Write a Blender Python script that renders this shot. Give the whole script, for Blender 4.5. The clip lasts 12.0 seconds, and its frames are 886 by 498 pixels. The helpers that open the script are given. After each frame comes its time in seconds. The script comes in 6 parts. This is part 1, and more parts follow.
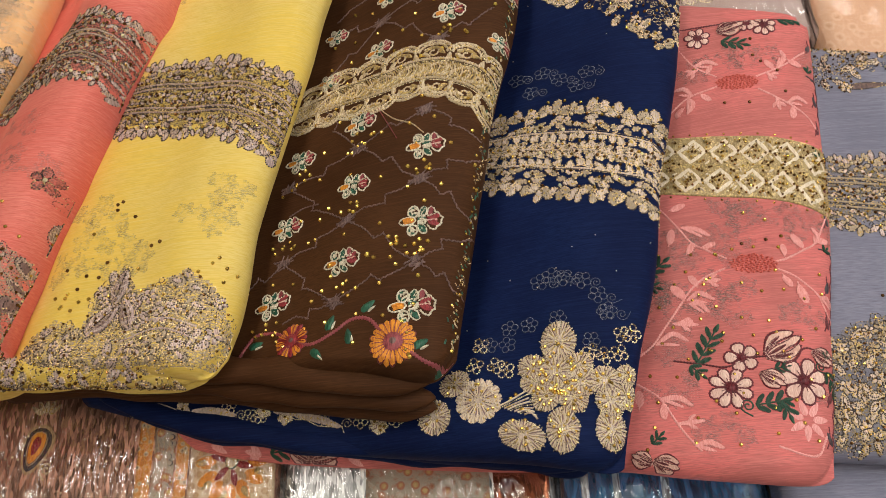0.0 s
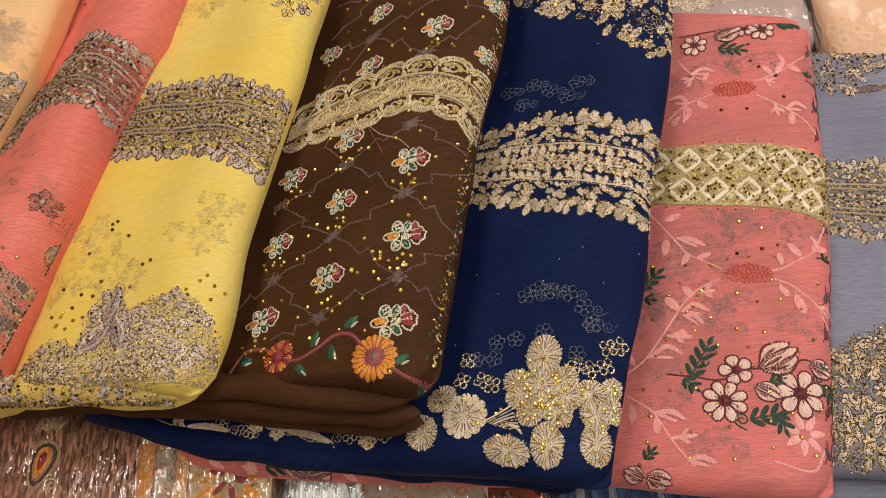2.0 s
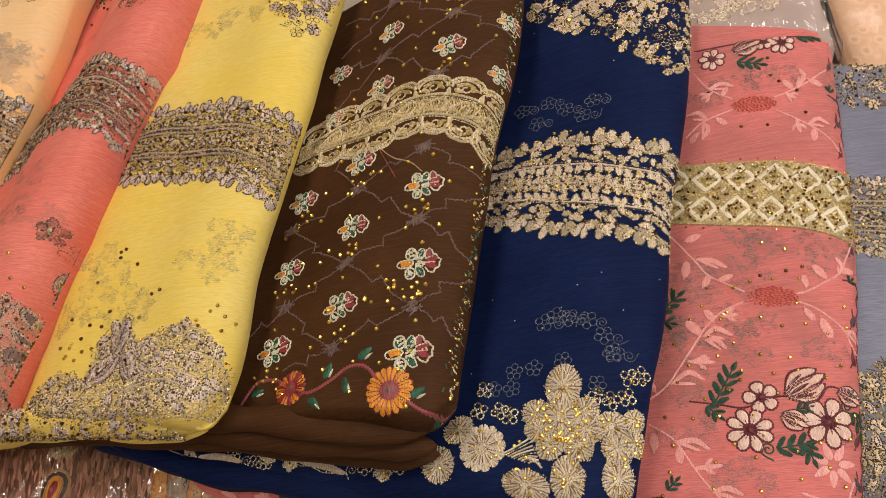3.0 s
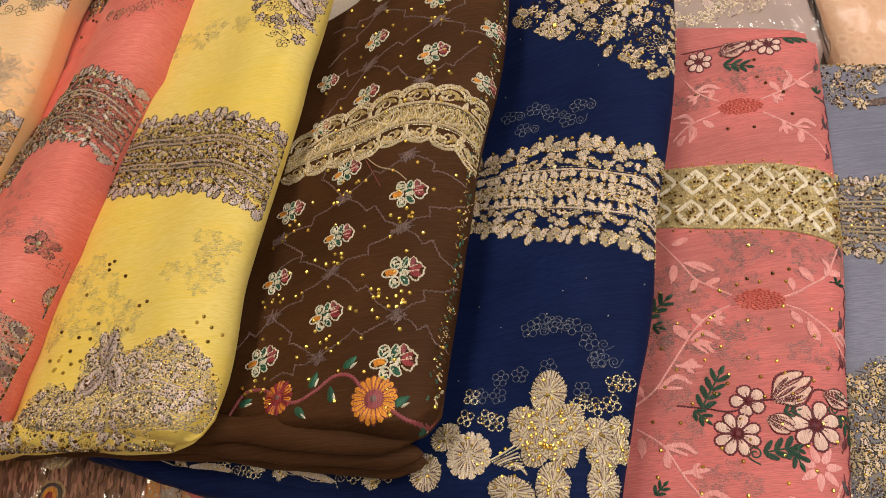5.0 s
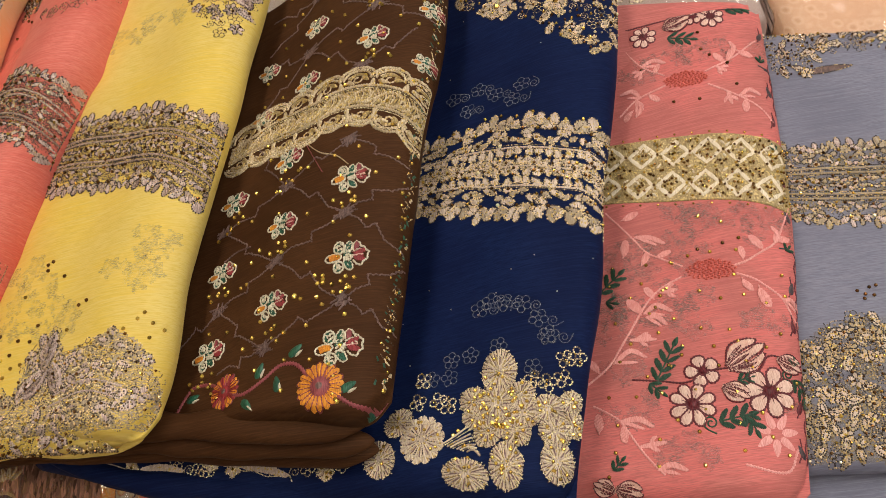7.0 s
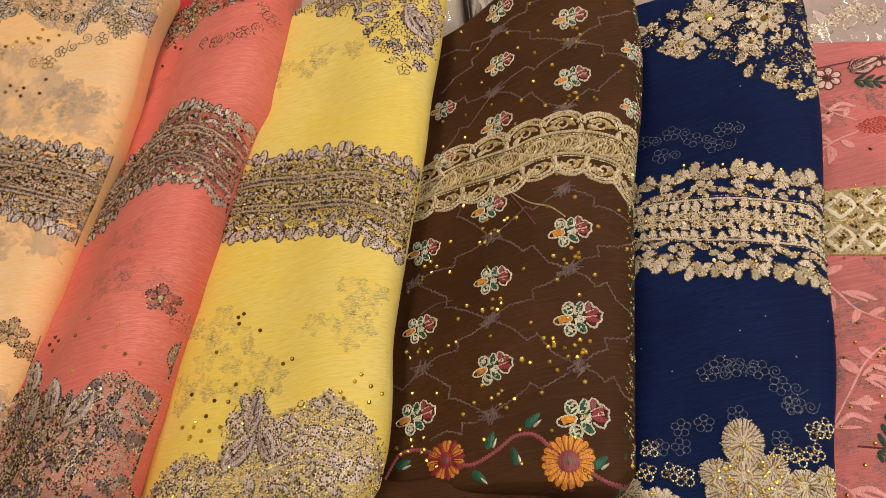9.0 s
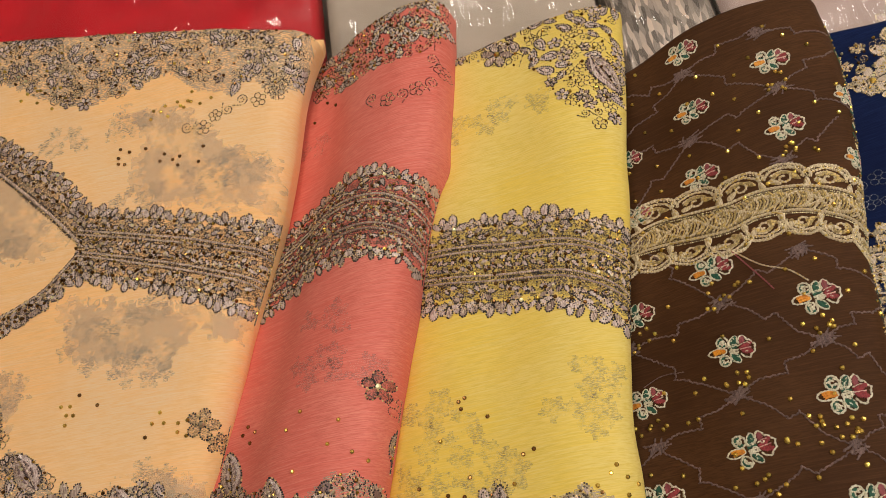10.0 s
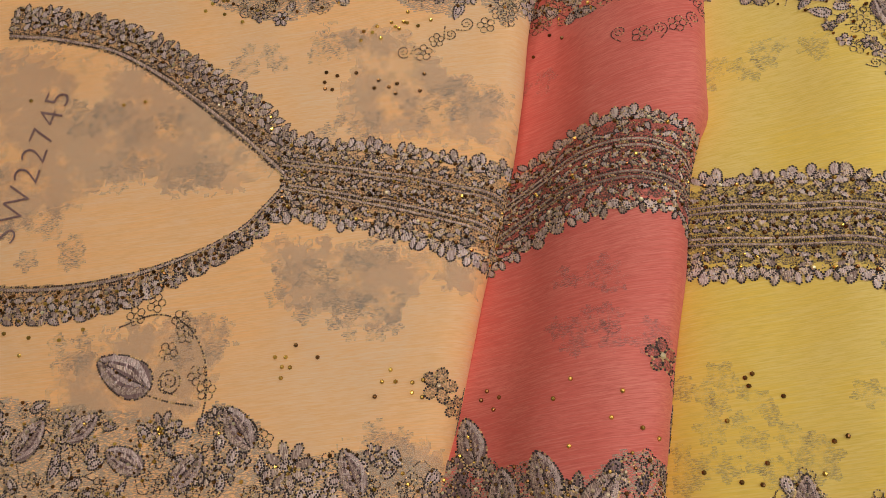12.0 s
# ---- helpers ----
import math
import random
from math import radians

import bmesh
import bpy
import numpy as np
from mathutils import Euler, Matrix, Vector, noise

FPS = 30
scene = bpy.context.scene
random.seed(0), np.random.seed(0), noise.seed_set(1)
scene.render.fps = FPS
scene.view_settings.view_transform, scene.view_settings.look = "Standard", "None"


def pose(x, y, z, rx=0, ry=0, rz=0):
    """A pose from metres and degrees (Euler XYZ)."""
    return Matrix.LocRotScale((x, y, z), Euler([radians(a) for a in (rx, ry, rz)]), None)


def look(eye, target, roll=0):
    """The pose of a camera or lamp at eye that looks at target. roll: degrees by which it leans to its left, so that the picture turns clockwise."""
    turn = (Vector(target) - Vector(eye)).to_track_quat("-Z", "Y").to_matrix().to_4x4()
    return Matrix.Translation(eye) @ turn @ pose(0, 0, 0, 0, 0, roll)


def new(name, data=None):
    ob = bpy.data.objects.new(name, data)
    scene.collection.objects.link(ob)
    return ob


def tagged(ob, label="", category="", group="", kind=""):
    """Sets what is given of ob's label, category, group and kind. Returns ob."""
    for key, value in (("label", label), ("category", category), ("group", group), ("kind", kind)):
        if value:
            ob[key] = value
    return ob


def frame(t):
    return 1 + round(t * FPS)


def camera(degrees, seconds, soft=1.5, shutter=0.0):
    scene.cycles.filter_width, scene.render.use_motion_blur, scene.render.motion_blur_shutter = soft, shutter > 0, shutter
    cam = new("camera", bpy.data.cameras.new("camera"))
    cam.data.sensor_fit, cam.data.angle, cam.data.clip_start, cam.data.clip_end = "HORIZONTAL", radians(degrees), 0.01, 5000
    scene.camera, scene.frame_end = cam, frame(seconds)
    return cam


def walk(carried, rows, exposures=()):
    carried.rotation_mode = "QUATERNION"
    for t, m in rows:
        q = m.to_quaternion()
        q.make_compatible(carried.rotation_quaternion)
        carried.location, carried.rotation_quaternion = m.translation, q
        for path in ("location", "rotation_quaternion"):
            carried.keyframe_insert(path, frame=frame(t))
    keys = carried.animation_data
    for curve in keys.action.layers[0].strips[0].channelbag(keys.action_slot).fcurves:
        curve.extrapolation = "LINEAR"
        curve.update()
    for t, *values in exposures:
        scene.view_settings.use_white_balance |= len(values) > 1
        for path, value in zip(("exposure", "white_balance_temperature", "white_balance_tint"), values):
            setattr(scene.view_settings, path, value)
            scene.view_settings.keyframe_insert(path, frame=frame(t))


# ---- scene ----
# camera and its way over the cloth stall
cam = camera(59.3, 12.0, soft=0.8)
PATH = [
    (0, (-0.026, 0.089, 0.58), (-0.07, 0.947, -1.227), -5.8),
    (0.5, (-0.006, 0.089, 0.585), (-0.084, 0.961, -1.213), -7.5),
    (1, (0.012, 0.1, 0.57), (-0.093, 0.976, -1.225), -9.7),
    (1.5, (0.017, 0.099, 0.579), (-0.109, 0.977, -1.214), -11.2),
    (2, (0.019, 0.091, 0.578), (-0.123, 0.975, -1.21), -12.2),
    (2.5, (-0.001, 0.093, 0.585), (-0.156, 0.977, -1.203), -13.1),
    (3, (0.015, 0.118, 0.574), (-0.151, 1.003, -1.212), -14.1),
    (3.2, (0.006, 0.121, 0.569), (-0.165, 1.003, -1.217), -14.6),
    (4.8, (0.034, 0.119, 0.574), (-0.151, 1.015, -1.205), -15.7),
    (5, (0.034, 0.122, 0.576), (-0.15, 1.009, -1.207), -15.9),
    (5.5, (0.082, 0.129, 0.581), (-0.103, 1.019, -1.2), -17.7),
    (6, (0.089, 0.111, 0.566), (-0.086, 1.006, -1.214), -17.9),
    (6.5, (0.073, 0.103, 0.558), (-0.077, 1.0, -1.223), -16.7),
    (8.3, (0.019, 0.127, 0.55), (-0.102, 1.022, -1.234), -14.5),
    (8.5, (-0.001, 0.128, 0.566), (-0.117, 1.019, -1.221), -14.1),
    (9, (-0.123, 0.183, 0.566), (-0.216, 1.068, -1.225), -12.7),
    (9.5, (-0.233, 0.257, 0.57), (-0.313, 1.134, -1.225), -13.6),
    (10, (-0.297, 0.275, 0.574), (-0.363, 1.151, -1.222), -13.8),
    (10.5, (-0.424, 0.287, 0.569), (-0.473, 1.149, -1.235), -12.3),
    (11, (-0.483, 0.299, 0.56), (-0.535, 1.133, -1.257), -10.4),
    (11.5, (-0.496, 0.319, 0.542), (-0.544, 1.115, -1.292), -10.0),
    (12, (-0.507, 0.323, 0.524), (-0.554, 1.103, -1.317), -9.6),
]
EXPOSURES = [(0.0, 0.0, 6380, 10), (2.5, 0.0, 6600, 10), (8.5, -0.02, 6620, 10), (9.0, -0.05, 6650, 10), (9.5, -0.06, 6650, 9), (10.0, -0.13, 6650, 9), (10.5, -0.17, 6520, 9), (11.0, -0.40, 6400, 12), (12.0, -0.40, 6360, 14)]
walk(cam, [(t, look(eye, target, roll)) for t, eye, target, roll in PATH], EXPOSURES)

# ---- light: a shop hall with ceiling panels ----
TABLE_Z = -0.215
FLOOR_Z = TABLE_Z - 0.8
CEIL_Z = 2.0
world = bpy.data.worlds.new("world")
scene.world = world
world.use_nodes = True
world.node_tree.nodes["Background"].inputs[0].default_value = (1.0, 0.93, 0.84, 1)
world.node_tree.nodes["Background"].inputs[1].default_value = 0.05
LAMPS = [(-0.5, 0.3), (1.1, 0.3), (-0.5, 1.8), (1.1, 1.8), (0.4, -1.1)]
LAMP_WATTS = 8.7
COOL_LAMP = (2.3, 0.7)


def area_lamp(x, y, watts, sx, sy, color):
    data = bpy.data.lights.new("panel_light", "AREA")
    data.shape, data.size, data.size_y, data.energy, data.color = "RECTANGLE", sx, sy, watts, color
    ob = new("panel_light", data)
    ob.matrix_world = pose(x, y, CEIL_Z - 0.05)
    return ob


for lx, ly in LAMPS:
    area_lamp(lx, ly, LAMP_WATTS, 0.2, 0.9, (1.0, 0.93, 0.84))
area_lamp(*COOL_LAMP, LAMP_WATTS * 2.2, 0.2, 0.9, (0.72, 0.86, 1.0))


# ---- materials ----
def nodes_of(name):
    m = bpy.data.materials.new(name)
    m.use_nodes = True
    nt = m.node_tree
    return m, nt, nt.nodes["Principled BSDF"]


def node(nt, kind, **ins):
    n = nt.nodes.new(kind)
    for k, v in ins.items():
        n.inputs[k.replace("_", " ")].default_value = v
    return n


def coords(nt, sx=1.0, sy=1.0, sz=1.0, rot=0.0):
    tc = nt.nodes.new("ShaderNodeNewGeometry")
    mp = nt.nodes.new("ShaderNodeMapping")
    mp.inputs["Scale"].default_value = (sx, sy, sz)
    mp.inputs["Rotation"].default_value = (0, 0, rot)
    nt.links.new(tc.outputs["Position"], mp.inputs["Vector"])
    return mp.outputs[0]


def ramp(nt, fac, stops):
    r = nt.nodes.new("ShaderNodeValToRGB")
    while len(r.color_ramp.elements) < len(stops):
        r.color_ramp.elements.new(0.5)
    for e, (p, c) in zip(r.color_ramp.elements, stops):
        e.position, e.color = p, (*c, 1)
    nt.links.new(fac, r.inputs[0])
    return r.outputs[0]


def mix(nt, fac, a, b, kind="MIX"):
    n = nt.nodes.new("ShaderNodeMix")
    n.data_type, n.blend_type = "RGBA", kind
    for i, v in ((0, fac), (6, a), (7, b)):
        if isinstance(v, (int, float)):
            n.inputs[i].default_value = v
        elif isinstance(v, tuple):
            n.inputs[i].default_value = (*v, 1)
        else:
            nt.links.new(v, n.inputs[i])
    return n.outputs[2]


def noise_tex(nt, vec, scale, detail=3.0, rough=0.55):
    n = node(nt, "ShaderNodeTexNoise", Scale=scale, Detail=detail, Roughness=rough)
    nt.links.new(vec, n.inputs["Vector"])
    return n.outputs[0]


def bump(nt, bsdf, height, strength, dist):
    b = node(nt, "ShaderNodeBump", Strength=strength, Distance=dist)
    nt.links.new(height, b.inputs["Height"])
    nt.links.new(b.outputs[0], bsdf.inputs["Normal"])
    return b


def cloth(name, color, deep, pale, rot=0.0, rough=0.62, sheen=0.3, patch=7.0, spec=0.22):
    """Chiffon: a fine crosswise slub, deeper and paler areas where layers lie under it."""
    m, nt, b = nodes_of(name)
    slub = noise_tex(nt, coords(nt, 10, 950, 60, rot), 1.0, 2.0)
    fine = noise_tex(nt, coords(nt, 90, 1250, 200, rot), 1.0, 3.0)
    big = noise_tex(nt, coords(nt), patch, 2.5)
    c = mix(nt, ramp(nt, big, [(0.42, (0, 0, 0)), (0.58, (1, 1, 1))]), deep, color)
    c = mix(nt, ramp(nt, slub, [(0.40, (0, 0, 0)), (0.72, (0.5, 0.5, 0.5))]), c, pale)
    c = mix(nt, ramp(nt, fine, [(0.42, (0, 0, 0)), (0.70, (0.85, 0.85, 0.85))]), c, tuple(v * 0.88 for v in deep))
    nt.links.new(c, b.inputs["Base Color"])
    b.inputs["Roughness"].default_value = rough
    b.inputs["Sheen Weight"].default_value = sheen
    b.inputs["Sheen Roughness"].default_value = 0.5
    b.inputs["Sheen Tint"].default_value = (*pale, 1)
    b.inputs["Specular IOR Level"].default_value = spec
    wrinkle = noise_tex(nt, coords(nt, 7, 40, 12, rot), 1.0, 2.0)
    crease = noise_tex(nt, coords(nt, 34, 9, 20, rot + 0.25), 1.0, 3.0)
    h = mix(nt, 0.55, mix(nt, 0.6, slub, wrinkle), crease)
    bump(nt, b, h, 0.30, 0.0022)
    return m


def plain(name, color, rough=0.6, metal=0.0, vary=0.25, scale=40.0, bumpy=0.2):
    m, nt, b = nodes_of(name)
    n = noise_tex(nt, coords(nt), scale, 4.0)
    d = tuple(v * (1 - vary) for v in color)
    p = tuple(min(1, v * (1 + vary)) for v in color)
    nt.links.new(ramp(nt, n, [(0.3, d), (0.7, p)]), b.inputs["Base Color"])
    b.inputs["Roughness"].default_value, b.inputs["Metallic"].default_value = rough, metal
    bump(nt, b, n, bumpy, 0.002)
    return m


MAT_PEACH = cloth("peach_chiffon", (0.86, 0.565, 0.30), (0.97, 0.545, 0.22), (0.88, 0.66, 0.43), 0.15, patch=7.0)
MAT_CORAL = cloth("coral_chiffon", (0.78, 0.215, 0.165), (0.72, 0.145, 0.11), (0.84, 0.33, 0.25), -0.1)
MAT_YELLOW = cloth("yellow_chiffon", (0.82, 0.62, 0.17), (0.82, 0.575, 0.09), (0.83, 0.67, 0.27), 0.1, patch=9.0)
MAT_BROWN = cloth("brown_chiffon", (0.080, 0.033, 0.0125), (0.054, 0.021, 0.008), (0.112, 0.050, 0.020), 0.1, sheen=0.0, spec=0.08)
MAT_NAVY = cloth("navy_chiffon", (0.008, 0.017, 0.068), (0.005, 0.010, 0.045), (0.013, 0.027, 0.095), 0.05, sheen=0.0, spec=0.06)
MAT_PINK = cloth("pink_chiffon", (0.72, 0.178, 0.165), (0.52, 0.145, 0.13), (0.80, 0.275, 0.24), 0.0, patch=11.0)
MAT_GREY = cloth("grey_chiffon", (0.235, 0.235, 0.305), (0.18, 0.18, 0.24), (0.31, 0.31, 0.38), 0.1)
MAT_TABLE = plain("painted_board", (0.30, 0.22, 0.16), 0.5)
MAT_FLOOR = plain("floor_tile", (0.45, 0.40, 0.34), 0.35)
MAT_WALL = plain("wall_paint", (0.52, 0.46, 0.39), 0.8)
MAT_CEIL = plain("ceiling_paint", (0.80, 0.78, 0.74), 0.85)


# ---- mesh helpers ----
def mesh_from(name, verts, faces, material, smooth=True):
    me = bpy.data.meshes.new(name)
    me.from_pydata(verts, [], faces)
    me.update()
    me.materials.append(material)
    if smooth:
        me.polygons.foreach_set("use_smooth", [True] * len(me.polygons))
    return me


def part(name, me, parent, label="", kind=""):
    ob = new(name, me)
    ob.parent = parent
    if label or kind:
        tagged(ob, label, kind=kind)
    return ob


def box_mesh(name, x0, x1, y0, y1, z0, z1, material, bevel=0.0):
    bm = bmesh.new()
    bmesh.ops.create_cube(bm, size=1.0)
    for v in bm.verts:
        v.co = Vector(((x0 + x1) / 2 + v.co.x * (x1 - x0), (y0 + y1) / 2 + v.co.y * (y1 - y0), (z0 + z1) / 2 + v.co.z * (z1 - z0)))
    if bevel:
        bmesh.ops.bevel(bm, geom=list(bm.edges), offset=bevel, segments=2, affect="EDGES")
    me = bpy.data.meshes.new(name)
    bm.to_mesh(me)
    bm.free()
    me.materials.append(material)
    return me


def lerp_list(pts, q):
    """Smooth interpolation of (key, value) pairs in rising key order."""
    if q <= pts[0][0]:
        return pts[0][1]
    if q >= pts[-1][0]:
        return pts[-1][1]
    for i in range(len(pts) - 1):
        a, b = pts[i], pts[i + 1]
        if q <= b[0]:
            t = (q - a[0]) / (b[0] - a[0])
            da = (b[1] - pts[i - 1][1]) / (b[0] - pts[i - 1][0]) if i else (b[1] - a[1]) / (b[0] - a[0])
            db = (pts[i + 2][1] - a[1]) / (pts[i + 2][0] - a[0]) if i + 2 < len(pts) else (b[1] - a[1]) / (b[0] - a[0])
            h = b[0] - a[0]
            return ((2 * t ** 3 - 3 * t * t + 1) * a[1] + (t ** 3 - 2 * t * t + t) * h * da
                    + (3 * t * t - 2 * t ** 3) * b[1] + (t ** 3 - t * t) * h * db)


# ---- the shop round the stall ----
def structure(name, me, label):
    return tagged(new(name, me), label, kind="structure")


RX0, RX1, RY0, RY1 = -3.2, 2.8, -2.6, 3.4
structure("floor", box_mesh("floor", RX0, RX1, RY0, RY1, FLOOR_Z - 0.1, FLOOR_Z, MAT_FLOOR), "beige tiled shop floor under the stall")
structure("ceiling", box_mesh("ceiling", RX0, RX1, RY0, RY1, CEIL_Z, CEIL_Z + 0.1, MAT_CEIL), "white painted shop ceiling")
structure("wall_north", box_mesh("wall_north", RX0, RX1, RY1, RY1 + 0.1, FLOOR_Z, CEIL_Z, MAT_WALL), "cream painted shop wall")
structure("wall_south", box_mesh("wall_south", RX0, RX1, RY0 - 0.1, RY0, FLOOR_Z, CEIL_Z, MAT_WALL), "cream painted shop wall")
structure("wall_east", box_mesh("wall_east", RX1, RX1 + 0.1, RY0, RY1, FLOOR_Z, CEIL_Z, MAT_WALL), "cream painted shop wall")
structure("wall_west", box_mesh("wall_west", RX0 - 0.1, RX0, RY0, RY1, FLOOR_Z, CEIL_Z, MAT_WALL), "cream painted shop wall")

table = tagged(new("display_table"), "brown wooden display table under the piled cloth", "table")
part("tabletop", box_mesh("tabletop", -1.5, 1.1, -0.25, 1.5, TABLE_Z - 0.03, TABLE_Z, MAT_TABLE, 0.004), table)
for lx in (-1.42, 1.02):
    for ly in (-0.17, 1.42):
        part("leg", box_mesh("leg", lx - 0.03, lx + 0.03, ly - 0.03, ly + 0.03, FLOOR_Z, TABLE_Z - 0.03, MAT_TABLE, 0.004), table)


# ---- the folded garments ----
class Cloth:
    """A folded garment lying in the fan: its outline in plan and the height of its upper side."""

    def __init__(self, right, front, back, left, rise, thick, seed, tilt=0.0, round_r=0.028, round_f=0.022, round_b=0.012, crease=0.0022, tilt_y=0.5, tuck=0.5):
        self.right, self.front, self.back, self.left = right, front, back, left
        self.rise, self.thick, self.seed, self.tilt, self.tilt_y = rise, thick, seed, tilt, tilt_y
        self.rr, self.rf, self.rb, self.crease = round_r, round_f, round_b, crease
        self.tuck = tuck * thick

    def xr(self, y):
        return lerp_list(self.right, y)

    def yf(self, x):
        return lerp_list(self.front, x)

    def yb(self, x):
        return lerp_list(self.back, x)

    def base(self, x, y):
        return lerp_list(self.rise, x - self.xr(y)) + self.tilt * (y - self.tilt_y)

    def top(self, x, y):
        z = self.base(x, y)
        dr = max(0.0, 1 - (self.xr(y) - x) / self.rr)
        df = max(0.0, 1 - (y - self.yf(x)) / self.rf)
        db = max(0.0, 1 - (self.yb(x) - y) / self.rb)
        q = min(1.0, math.sqrt(dr * dr + df * df + db * db))
        z -= 0.5 * self.thick * (1 - math.sqrt(max(0.0, 1 - q * q)))
        w = noise.noise((x * 9 + self.seed, y * 16, self.seed)) + 0.5 * noise.noise((x * 26, y * 40 + self.seed, 1.5))
        return z + self.crease * w

    def mesh(self, name, material, nx=110, ny=130):
        """The upper side, a fold that rolls under along the rim, and the under side, drawn in by the tuck."""
        verts, faces = [], []
        ys = [0.5 - 0.5 * math.cos(math.pi * (0.06 + 0.88 * j / (ny - 1))) for j in range(ny)]
        ys = [(v - ys[0]) / (ys[-1] - ys[0]) for v in ys]
        xs = [1 - (1 - i / (nx - 1)) ** 1.7 for i in range(nx)]
        for inset in (0.0, self.tuck):
            for j in range(ny):
                for i in range(nx):
                    x, y = self.left, lerp_list(self.front, self.left)
                    # a few rounds settle the corner where edges depend on each other
                    for _ in range(3):
                        x = self.left + (self.xr(y) - inset - self.left) * xs[i]
                        y = self.yf(x) + inset + (self.yb(x) - self.yf(x) - 2 * inset) * ys[j]
                    z = self.base(x, y) - self.thick - 0.002 if inset else self.top(x, y)
                    verts.append((x, y, z))
        n = nx * ny
        for j in range(ny - 1):
            for i in range(nx - 1):
                a = j * nx + i
                faces.append((a, a + 1, a + nx + 1, a + nx))
                faces.append((n + a, n + a + nx, n + a + nx + 1, n + a + 1))
        rim = [i for i in range(nx)] + [j * nx + nx - 1 for j in range(1, ny)] + [(ny - 1) * nx + i for i in range(nx - 2, -1, -1)] + [j * nx for j in range(ny - 2, 0, -1)]
        rings = [rim]
        for k in range(1, 5):
            ch, sv = 1 - math.cos(math.pi / 2 * k / 5), math.sin(math.pi / 2 * k / 5)
            ring = []
            for a in rim:
                (x1, y1, z1), (x2, y2, z2) = verts[a], verts[n + a]
                ring.append(len(verts))
                verts.append((x1 + (x2 - x1) * ch, y1 + (y2 - y1) * ch, z1 + (z2 - z1) * sv))
            rings.append(ring)
        rings.append([n + a for a in rim])
        for upper, lower in zip(rings, rings[1:]):
            for k in range(len(rim)):
                k2 = (k + 1) % len(rim)
                faces.append((upper[k2], upper[k], lower[k], lower[k2]))
        return mesh_from(name, verts, faces, material)


PEACH = Cloth(
    right=[(0.26, -0.580), (0.376, -0.541), (0.423, -0.525), (0.48, -0.507), (0.53, -0.491), (0.61, -0.462), (0.68, -0.443), (0.753, -0.426), (0.82, -0.400)],
    front=[(-1.2, 0.25), (-0.5, 0.27)], back=[(-1.2, 0.972), (-0.686, 0.875), (-0.532, 0.844), (-0.394, 0.811)], left=-1.15,
    rise=[(-0.7, -0.05), (-0.3, -0.031), (-0.1, -0.018), (0.0, -0.017)], thick=0.048, seed=1.3, tilt=0.10, tilt_y=0.58, tuck=0.15)
CORAL = Cloth(
    right=[(0.27, -0.415), (0.317, -0.405), (0.36, -0.392), (0.41, -0.377), (0.435, -0.370), (0.463, -0.361), (0.505, -0.347), (0.529, -0.341), (0.58, -0.328), (0.615, -0.314), (0.635, -0.302), (0.655, -0.298), (0.70, -0.289), (0.742, -0.281), (0.81, -0.271)],
    front=[(-0.8, 0.29), (-0.43, 0.287), (-0.39, 0.283)], back=[(-0.8, 0.83), (-0.394, 0.819), (-0.329, 0.816), (-0.27, 0.816)], left=-0.66,
    rise=[(-0.35, -0.076), (-0.17, -0.058), (-0.125, -0.038), (-0.09, -0.006), (-0.05, 0.014), (-0.02, 0.016), (0.0, 0.013)], thick=0.080, seed=4.1, round_r=0.026, crease=0.0034, tuck=0.3)
YELLOW = Cloth(
    right=[(0.25, -0.226), (0.27, -0.221), (0.291, -0.215), (0.315, -0.208), (0.35, -0.203), (0.39, -0.200), (0.43, -0.192), (0.474, -0.182), (0.531, -0.168), (0.577, -0.157), (0.616, -0.150), (0.679, -0.135), (0.77, -0.117)],
    front=[(-0.6, 0.290), (-0.391, 0.284), (-0.354, 0.281), (-0.285, 0.274), (-0.252, 0.268), (-0.238, 0.267), (-0.228, 0.270), (-0.217, 0.284)], back=[(-0.5, 0.765), (-0.277, 0.768), (-0.221, 0.774), (-0.116, 0.776)], left=-0.52,
    rise=[(-0.4, -0.11), (-0.25, -0.085), (-0.19, -0.035), (-0.16, -0.018), (-0.1, -0.003), (-0.05, 0.012), (0.0, 0.011)], thick=0.045, seed=7.7, round_f=0.012, crease=0.0030)
BROWN = Cloth(
    right=[(0.24, -0.043), (0.262, -0.036), (0.312, -0.026), (0.356, -0.017), (0.408, -0.007), (0.441, 0.0), (0.487, 0.008), (0.536, 0.021), (0.568, 0.031), (0.615, 0.042), (0.68, 0.051), (0.74, 0.052)],
    front=[(-0.6, 0.292), (-0.246, 0.286), (-0.214, 0.280), (-0.16, 0.270), (-0.107, 0.264), (-0.065, 0.255), (-0.047, 0.258), (-0.030, 0.276)], back=[(-0.4, 0.725), (-0.124, 0.734), (-0.065, 0.744), (-0.011, 0.746), (0.06, 0.740)], left=-0.46,
    rise=[(-0.50, -0.115), (-0.33, -0.086), (-0.22, -0.060), (-0.165, -0.038), (-0.11, -0.004), (-0.05, 0.016), (0.0, 0.016)], thick=0.055, seed=2.9, round_f=0.010)
